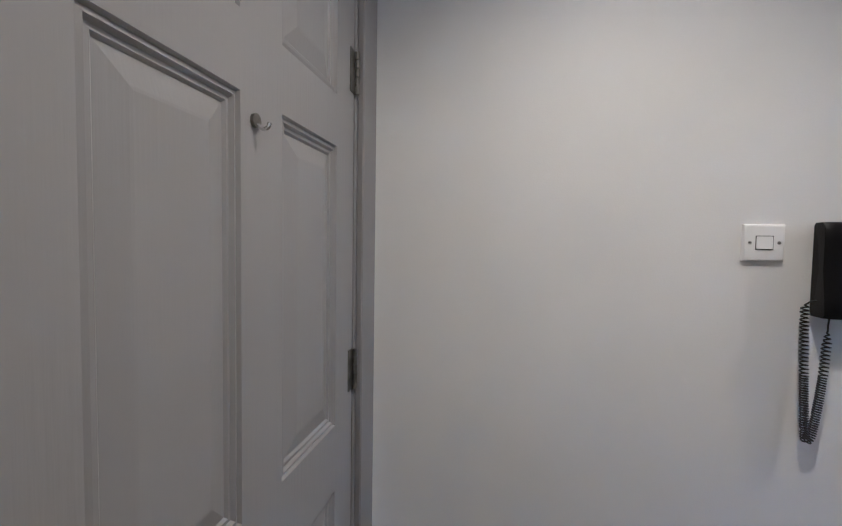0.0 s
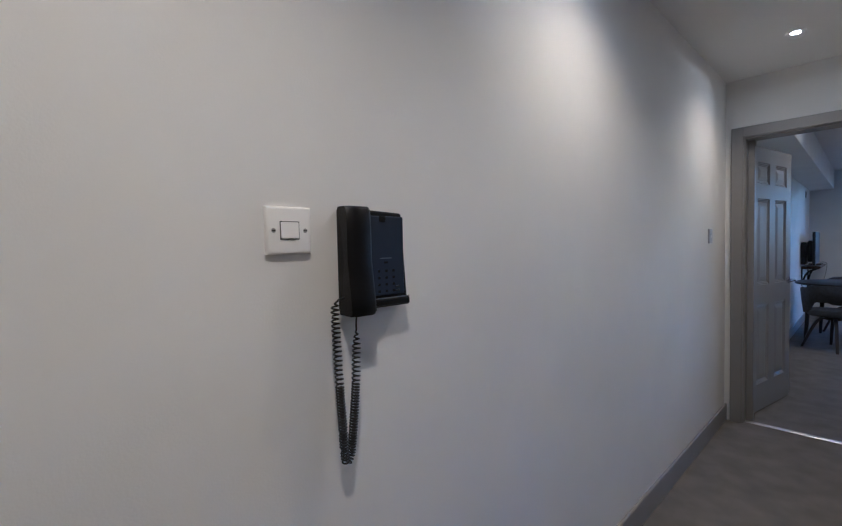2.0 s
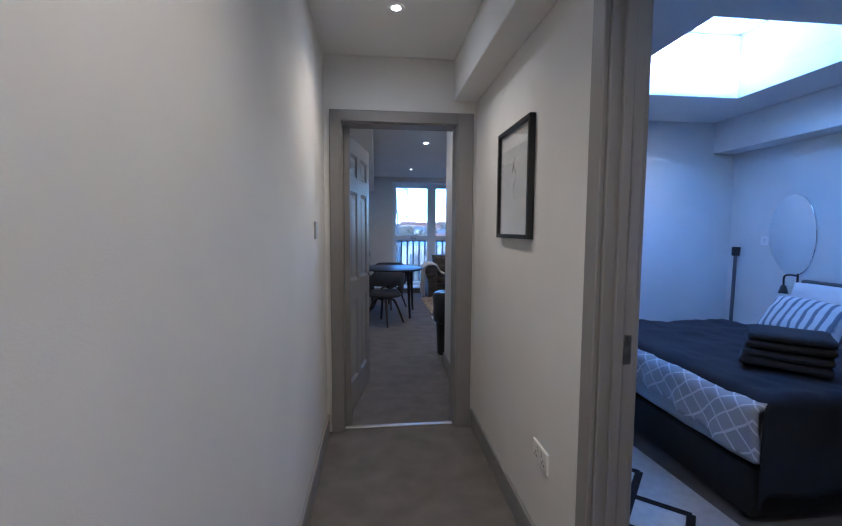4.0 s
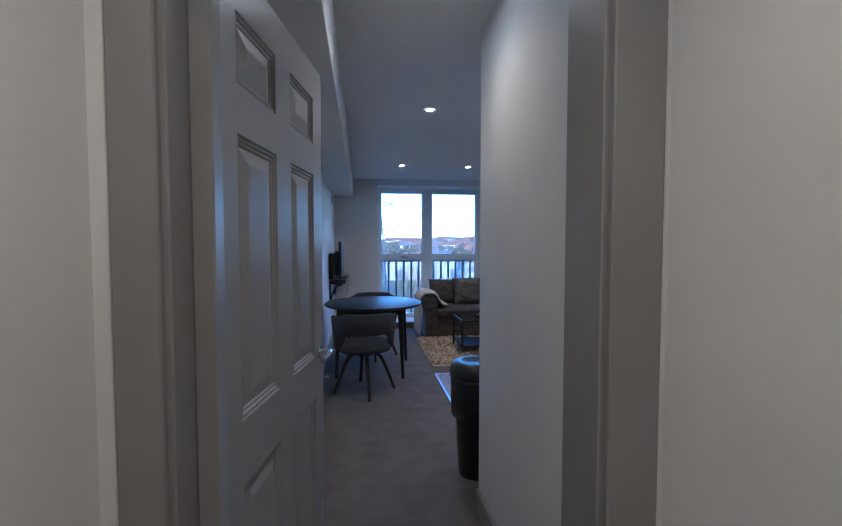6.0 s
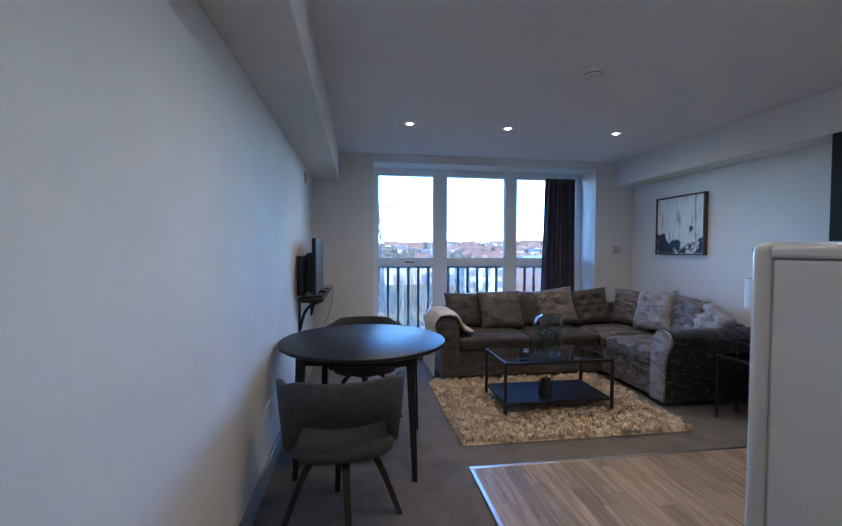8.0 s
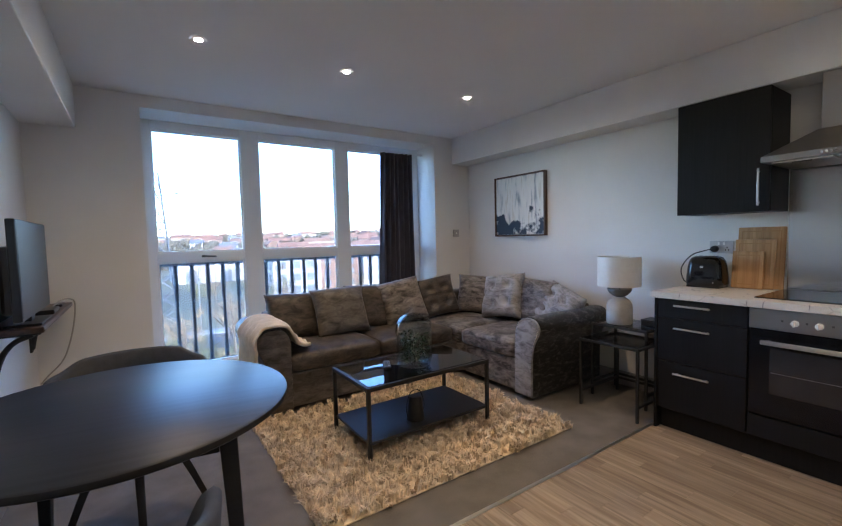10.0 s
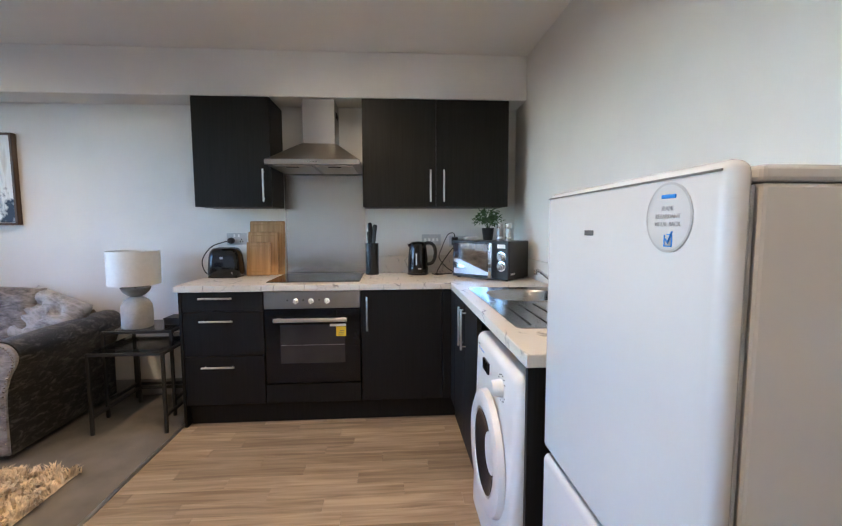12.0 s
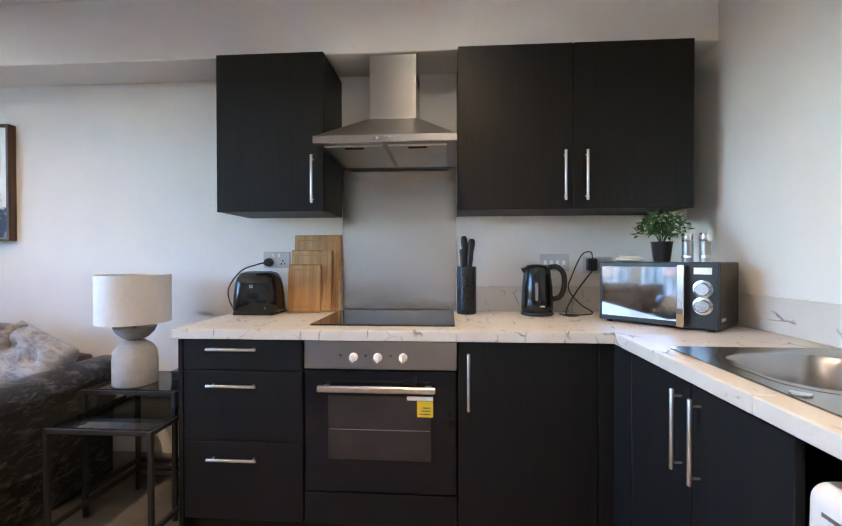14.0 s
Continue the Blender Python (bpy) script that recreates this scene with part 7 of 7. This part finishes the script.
# rug with black diamonds
rgm = mat("white_woven_rug", (0.62, 0.61, 0.58), 0.95, var=0.08, scale=25, bump=0.8, bscale=300, fine=0.4)
rug2 = thing("patterned_rug", "white woven rug with bold black diamond lines", "rug", m=pose(-2.42, -1.85, 0.0005, 0, 0, 4))
part("weave", box(-0.33, -0.92, 0.0, 0.36, 0.92, 0.012, 0.004), rgm, rug2)
INK = mat("black_wool", (0.012, 0.012, 0.013), 0.95, bump=0.6, bscale=300)
for k in range(5):
    yb = -0.90 + k * 0.36
    for sx in (1, -1):
        own = box(-0.258, -0.019, 0.0118, 0.258, 0.019, 0.0145)
        bmesh.ops.rotate(own, verts=own.verts, matrix=Matrix.Rotation(radians(sx * 45), 3, "Z"))
        bmesh.ops.translate(own, verts=own.verts, vec=(0.012, yb + 0.18, 0.0004 if sx > 0 else 0.0))
        if yb + 0.36 < 0.95:
            part("diamond_line", own, INK, rug2, "black line")
for k in range(28):
    x = -0.32 + k * 0.024
    for s in (1, -1):
        part("tassel", tube([(x, s * 0.918, 0.006), (x + 0.004, s * 0.955, 0.005)], 0.004, 5), rgm, rug2)

mi = thing("wall_mirror", "rounded pebble-shaped mirror on the bedroom wall", "mirror", (-0.01, -0.775, 1.33))
loop = []
for k in range(56):
    t = 2 * math.pi * k / 56
    r = 1 + 0.05 * math.sin(2 * t + 0.6) + 0.02 * math.cos(3 * t)
    loop.append((-0.775 + 0.208 * r * math.cos(t), 1.33 + 0.368 * r * math.sin(t)))
part("mirror_glass", loft([[(-0.002, y, z) for y, z in loop], [(-0.015, y, z) for y, z in loop], [(-0.018, -0.775 + (y + 0.775) * 0.985, 1.33 + (z - 1.33) * 0.99) for y, z in loop]], True, True), mat("mirror_silver", (0.86, 0.88, 0.88), 0.02, 1.0, var=0.0), mi)
s = wall_plate("light_switch", "white switch plate beside the bedroom mirror", pose(0.0, -0.505, 1.27, 0, 0, 90))
rocker(s, 0.014, 0.024)
pol = thing("cordless_vacuum", "slim grey stick vacuum standing in the corner", "vacuum cleaner", (-0.10, -0.24, 0))
part("tube", cyl((-0.10, -0.28, 0.06), (-0.07, -0.26, 1.12), 0.016, seg=12), mat("grey_tube", (0.16, 0.17, 0.19), 0.35, 0.6), pol, "", True)
part("head", box(-0.21, -0.33, 0.0, -0.02, -0.23, 0.065, 0.015, seg=2), BLACKP, pol)
part("motor", cyl((-0.07, -0.26, 1.11), (-0.065, -0.258, 1.20), 0.034, 0.038, seg=18, bevel=0.006), BLACKP, pol, "", True)
rl2 = thing("reading_lamp", "black metal reading lamp beside the bed", "lamp", (-0.18, -0.96, 0))
part("stand", tube(smooth_path([(-0.16, -0.98, 0.45), (-0.16, -0.98, 0.96), (-0.165, -0.975, 0.985), (-0.19, -0.93, 0.99), (-0.20, -0.90, 0.97), (-0.20, -0.90, 0.90)], 6), 0.008, 8), BLACKM, rl2, "", True)
part("shade", lathe([(0.012, 0.07), (0.02, 0.06), (0.036, 0.0), (0.034, 0.0), (0.018, 0.058)], 20, (-0.20, -0.90, 0.83)), BLACKM, rl2, "", True)
nb = thing("bedside_table", "small dark bedside table", "bedside table", (-0.21, -0.78, 0))
part("top", box(-0.40, -0.945, 0.43, -0.02, -0.60, 0.45, 0.003), BLACKTOP, nb)
for x in (-0.385, -0.05):
    for y in (-0.92, -0.625):
        part("leg", box(x, y, 0, x + 0.02, y + 0.02, 0.43), BLACKTOP, nb)
# ---- outside ----
def rise(x, y):
    """Height of the land: flat below the window, a low ridge far off."""
    far = max(0.0, (y - 170) / 520.0)
    h = -10.5 + 15.5 * min(1.0, far) ** 1.2
    h += 9.0 * math.exp(-(((x - 330) / 240) ** 2 + ((y - 760) / 260) ** 2))
    h += (2.2 * noise.noise(Vector((x * 0.006, y * 0.006, 0))) + 1.0 * noise.noise(Vector((x * 0.02, y * 0.02, 5)))) * min(1, far * 2)
    if y > 760:
        h -= (y - 760) * 0.03
    return h


GRASS = mat("winter_grass", (0.125, 0.105, 0.055), 0.95, var=0.45, scale=0.05, bump=0.3, bscale=2.0, fine=0.6)
xs = [-3000, -2200, -1500, -1100, -800] + [-500 + 25 * k for k in range(41)] + [800, 1100, 1500, 2000, 2500, 3000]
ys = [-3000, -800, -200, -40] + [5 + 15 * k for k in range(12)] + [200 + 25 * k for k in range(33)] + [1300, 2000, 3500]
bm = bmesh.new()
grid = [[bm.verts.new((x, y, rise(x, y) if -600 < x < 900 and 0 < y < 1100 else (-10.5 if y < 900 else (-14 if y < 1500 else 26 + 16 * noise.noise(Vector((x * 0.0011, y * 0.0009, 3))))))) for x in xs] for y in ys]
for a, b in zip(grid, grid[1:]):
    for k in range(len(xs) - 1):
        bm.faces.new((a[k], a[k + 1], b[k + 1], b[k]))
structure("ground", bm, GRASS, "winter grassland and far hillside")
ASPH = mat("asphalt", (0.055, 0.055, 0.058), 0.9, var=0.15, scale=0.6)
structure("road", box(-60, 52, -10.6, 120, 60, -10.42), ASPH, "grey road below the building")
structure("pavement", box(-60, 60, -10.6, 120, 63, -10.32), mat("paving", (0.26, 0.25, 0.24), 0.9, var=0.15, scale=1.0), "pale pavement beside the road")

BRICKS = [mat("red_brick_wall", (0.20, 0.11, 0.075), 0.9, var=0.25, scale=1.5), mat("brown_brick_wall", (0.22, 0.13, 0.09), 0.9, var=0.25, scale=1.5), mat("white_render", (0.36, 0.335, 0.31), 0.9, var=0.1), mat("buff_brick", (0.36, 0.27, 0.19), 0.9, var=0.2)]
ROOFS = [mat("red_tile_roof", (0.20, 0.105, 0.065), 0.85, var=0.25, scale=1.2), mat("grey_slate_roof", (0.13, 0.13, 0.14), 0.7, var=0.2), mat("brown_tile_roof", (0.20, 0.095, 0.06), 0.85, var=0.25)]
DARKWIN = mat("far_window", (0.13, 0.14, 0.15), 0.15)


def house(w, d, h, wall, roof, label, x, y, turn):
    o = thing("house", label, "house", m=pose(x, y, rise(x, y) - 0.4, 0, 0, turn), group="houses on the hillside")
    part("wall", box(-w / 2, -d / 2, 0, w / 2, d / 2, h), wall, o)
    rh = d * 0.36
    own = bmesh.new()
    a = [own.verts.new(c) for c in ((-w / 2 - 0.3, -d / 2 - 0.4, h - 0.1), (w / 2 + 0.3, -d / 2 - 0.4, h - 0.1), (w / 2 + 0.3, d / 2 + 0.4, h - 0.1), (-w / 2 - 0.3, d / 2 + 0.4, h - 0.1), (-w / 2 - 0.3, 0, h + rh), (w / 2 + 0.3, 0, h + rh))]
    for f in ((0, 1, 5, 4), (2, 3, 4, 5), (0, 4, 3), (1, 2, 5), (3, 2, 1, 0)):
        own.faces.new([a[k] for k in f])
    r = part("roof", own, roof, o)
    part("chimney", box(w * 0.3, -0.4, h + rh * 0.5, w * 0.3 + 0.9, 0.5, h + rh + 1.0), wall, r)
    n = max(2, int(w / 3.2))
    for k in range(n):
        cx = -w / 2 + w * (k + 0.5) / n
        for z in (1.0, 3.6):
            if z + 1.2 < h:
                part("window", box(cx - 0.6, -d / 2 - 0.06, z, cx + 0.6, -d / 2 + 0.02, z + 1.25), DARKWIN, o)
    return o


rnd = random.Random(21)
kinds = [house(9.5, 7.5, 5.2, BRICKS[0], ROOFS[0], "red brick house with a red tiled roof", -70, 215, 5),
         house(22, 8, 5.4, BRICKS[1], ROOFS[2], "brown brick terrace with a tiled roof", -10, 235, -6),
         house(10, 8, 5.0, BRICKS[2], ROOFS[1], "white rendered house with a slate roof", 40, 225, 12),
         house(26, 8.5, 5.6, BRICKS[3], ROOFS[0], "buff brick terrace with a red roof", 90, 250, -10)]
for row in range(9):
    y = 265 + row * 48
    x = -190 + rnd.uniform(-20, 20)
    while x < 330 + row * 25:
        k = rnd.choice((0, 1, 1, 2, 3, 3, 0))
        yy = y + rnd.uniform(-12, 12)
        copy_thing(kinds[k], pose(x, yy, rise(x, yy) - 0.4, 0, 0, rnd.choice((0, 0, 8, -12, 90)) + rnd.uniform(-8, 8)))
        x += rnd.uniform(24, 58)
# sheds and flats in the middle distance
for x, y, w, d, h, m_, lab in ((28, 150, 46, 20, 6.5, BRICKS[2], "long white warehouse with a pale flat roof"), (82, 175, 30, 18, 7.5, mat("grey_cladding", (0.25, 0.26, 0.27), 0.6), "long grey clad warehouse with pale roof")):
    o = thing("warehouse", lab, "warehouse", (x, y, -10.5))
    part("wall", box(x - w / 2, y - d / 2, -10.6, x + w / 2, y + d / 2, -10.5 + h), m_, o)
    own = prism([(y - d / 2 - 0.5, -10.5 + h), (y + d / 2 + 0.5, -10.5 + h), (y + d / 2 + 0.5, -10.3 + h), (y, -8.6 + h), (y - d / 2 - 0.5, -10.3 + h)], "x", x - w / 2 - 0.5, x + w / 2 + 0.5)
    part("roof", own, mat("pale_metal_roof", (0.36, 0.36, 0.355), 0.5, var=0.08, scale=0.5), o)
    for k in range(5):
        part("door", box(x - w / 2 + 3 + k * (w - 8) / 4, y - d / 2 - 0.08, -10.5, x - w / 2 + 6 + k * (w - 8) / 4, y - d / 2 + 0.02, -7.0), DARKWIN, o)
for x, y, m_, lab in ((24, 92, BRICKS[2], "white block of flats with square windows"), (36, 98, BRICKS[0], "red brick block of flats"), (50, 104, BRICKS[2], "white block of flats set back"), (66, 112, BRICKS[3], "buff brick block of flats")):
    o = thing("apartment_building", lab, "flats", (x, y, -10.5), "blocks of flats")
    part("wall", box(x - 5, y - 5, -10.6, x + 5, y + 5, -2.4), m_, o)
    part("roof", box(x - 5.3, y - 5.3, -2.4, x + 5.3, y + 5.3, -2.05), ROOFS[1], o)
    for i in range(3):
        for j in range(3):
            part("window", box(x - 3.9 + i * 2.9, y - 5.07, -9.4 + j * 2.5, x - 2.3 + i * 2.9, y - 4.98, -7.9 + j * 2.5), DARKWIN, o)
            part("window", box(x - 5.07, y - 3.9 + i * 2.9, -9.4 + j * 2.5, x - 4.98, y - 2.3 + i * 2.9, -7.9 + j * 2.5), DARKWIN, o)

# pylon
py = thing("pylon", "grey steel lattice power pylon", "pylon", (-1.0, 61, -10.5))
GALV = mat("galvanised_steel", (0.10, 0.10, 0.105), 0.7, 0.1)
H, B, T = 20.6, 1.7, 0.22


def corner(k, f):
    s = B * (1 - f) + T * f
    return Vector((-1.0 + s * (1, -1, -1, 1)[k], 61 + s * (1, 1, -1, -1)[k], -10.6 + H * f))


for k in range(4):
    part("leg", cyl(corner(k, 0), corner(k, 1), 0.09, seg=6), GALV, py)
for lev in range(10):
    f0, f1 = lev / 10, (lev + 1) / 10
    for k in range(4):
        n = (k + 1) % 4
        part("brace", cyl(corner(k, f0), corner(n, f1), 0.055, seg=5), GALV, py)
        part("brace", cyl(corner(n, f0), corner(k, f1), 0.055, seg=5), GALV, py)
for z, L in ((0.0, 2.5), (3.4, 2.5), (7.5, 2.3)):
    for s in (1, -1):
        own = cyl((-1.0, 61, z + 0.6), (-1.0 + s * L, 61, z), 0.07, seg=5)
        cyl((-1.0, 61, z - 0.3), (-1.0 + s * L, 61, z), 0.07, seg=5, bm=own)
        cyl((-1.0 + s * L * 0.97, 61, z), (-1.0 + s * L * 0.97, 61, z - 1.0), 0.06, seg=6, bm=own)
        part("crossarm", own, GALV, py)

# bare trees
BARK = mat("bark", (0.13, 0.10, 0.075), 0.9, var=0.3, scale=4)
TWIG = mat("winter_twigs", (0.26, 0.175, 0.10), 0.9, var=0.35, scale=1.0)
TWIGG = mat("olive_scrub", (0.17, 0.15, 0.06), 0.9, var=0.4, scale=1.0)


def tree(label, h, spread, mtl, seed, n=420):
    r = random.Random(seed)
    o = thing("tree", label, "tree", m=pose(0, 0, -10.5), group="winter trees below the window")
    own = tube([(0, 0, -0.2), (0.1 * r.uniform(-1, 1), 0.1, h * 0.3), (0.2 * r.uniform(-1, 1), 0.1, h * 0.62), (0, 0.2, h * 0.93)], 0.09, 7)
    for v in own.verts:
        f = max(0.15, 1 - v.co.z / h)
        v.co.x *= 0.5 + f
        v.co.y *= 0.5 + f
    part("trunk", own, BARK, o)
    lim, tw_ = bmesh.new(), bmesh.new()
    tips = []
    for k in range(16):
        a, z = k * 2.4 + r.uniform(-0.4, 0.4), h * r.uniform(0.18, 0.85)
        L = spread * (1.15 - 0.7 * z / h) * r.uniform(0.7, 1.1)
        p, q_ = Vector((0, 0, z)), Vector((L * math.cos(a), L * math.sin(a), z + L * r.uniform(0.5, 1.1)))
        mid = (p + q_) / 2 + Vector((0, 0, -0.1 * L))
        tube([p, mid, q_], 0.032, 5, lim)
        tips += [p.lerp(q_, t) for t in (0.4, 0.55, 0.7, 0.85, 1.0)]
    part("limbs", lim, BARK, o)
    for k in range(n):
        c = r.choice(tips)
        d = Vector((r.gauss(0, 1), r.gauss(0, 1), r.gauss(0.5, 0.8))).normalized()
        L = r.uniform(0.35, 1.0) * spread * 0.42
        s = d.orthogonal().normalized() * 0.018
        e = c + d * L
        v = [tw_.verts.new(x) for x in (c - s, c + s, e)]
        tw_.faces.new(v)
        for q2 in range(2):
            b_ = c.lerp(e, r.uniform(0.3, 0.9))
            d2 = (d + 0.9 * Vector((r.gauss(0, 1), r.gauss(0, 1), r.gauss(0, 1)))).normalized()
            s2 = d2.orthogonal().normalized() * 0.014
            v = [tw_.verts.new(x) for x in (b_ - s2, b_ + s2, b_ + d2 * L * 0.55)]
            tw_.faces.new(v)
    tagged(part("crown", tw_, mtl, o, "fine bare twigs"), "", "", "", "stuff")
    return o


trees = [tree("bare brown tree with fine twigs", 7.5, 2.4, TWIG, 1), tree("slender bare birch tree", 8.5, 1.7, TWIG, 2), tree("low olive-brown scrub tree", 4.2, 2.6, TWIGG, 3), tree("broad bare winter tree", 6.0, 3.0, TWIG, 4)]
spots = []
rnd = random.Random(33)
while len(spots) < 150:
    y = rnd.uniform(24, 50) if rnd.random() < 0.35 else rnd.uniform(64, 210)
    x = rnd.uniform(-0.35 * y - 4, 1.1 * y)
    if not (84 < y < 120 and 15 < x < 75) and not (135 < y < 190 and 0 < x < 100) and math.hypot(x + 1, y - 61) > 4:
        spots.append((x, y))
for k, (x, y) in enumerate(spots):
    kind = trees[k % 4]
    m = pose(x, y, -10.55, 0, 0, rnd.uniform(0, 360))
    if k < 4:
        kind.matrix_world = m
    else:
        copy_thing(kind, m)
lampm = mat("lamp_post", (0.25, 0.26, 0.27), 0.5, 0.4)
for k in range(5):
    x = -14 + k * 17
    lp_ = thing("street_lamp", "grey street lamp post beside the road", "street lamp", (x, 61.5, -10.4), "street lamps")
    part("post", cyl((x, 61.5, -10.4), (x, 61.5, -3.4), 0.09, 0.06, seg=8), lampm, lp_)
    part("arm", tube([(x, 61.5, -3.5), (x, 60.8, -3.1), (x, 59.8, -3.0)], 0.05, 6), lampm, lp_)
    part("head", box(x - 0.15, 59.2, -3.1, x + 0.15, 59.9, -2.95, 0.03), lampm, lp_)

# woods and hedges between the far houses
rw = np.random.default_rng(12)
M = 5200
wy = rw.uniform(200, 760, M)
wx = rw.uniform(-0.35, 0.95, M) * wy
verts, faces = [], []
for x, y in zip(wx.tolist(), wy.tolist()):
    if noise.noise(Vector((x * 0.012, y * 0.02, 9))) < -0.02:
        continue
    z, r, h = rise(x, y) - 0.5, rw.uniform(1.6, 3.6), rw.uniform(3.0, 7.0)
    b0 = len(verts)
    for lev, (f, q_) in enumerate(((0.75, 0.1), (1.0, 0.45), (0.6, 0.8))):
        for k in range(5):
            a = k * 1.2566 + lev * 0.6 + rw.uniform(-0.3, 0.3)
            w = r * f * rw.uniform(0.7, 1.25)
            verts.append((x + w * math.cos(a), y + w * math.sin(a), z + h * q_ * rw.uniform(0.85, 1.15)))
    verts.append((x, y, z + h))
    for lev in range(2):
        for k in range(5):
            a, c = b0 + lev * 5 + k, b0 + lev * 5 + (k + 1) % 5
            faces.append((a, c, c + 5, a + 5))
    faces += [(b0 + 10 + k, b0 + 10 + (k + 1) % 5, b0 + 15) for k in range(5)]
me = bpy.data.meshes.new("far_wood")
me.from_pydata(verts, [], faces)
me.materials.append(mat("winter_wood", (0.105, 0.085, 0.055), 0.95, var=0.45, scale=0.03, bump=0.4, bscale=1.5))
tagged(new("far_wood", me), "brown winter woods and hedges on the hillside", "woods", "", "stuff")
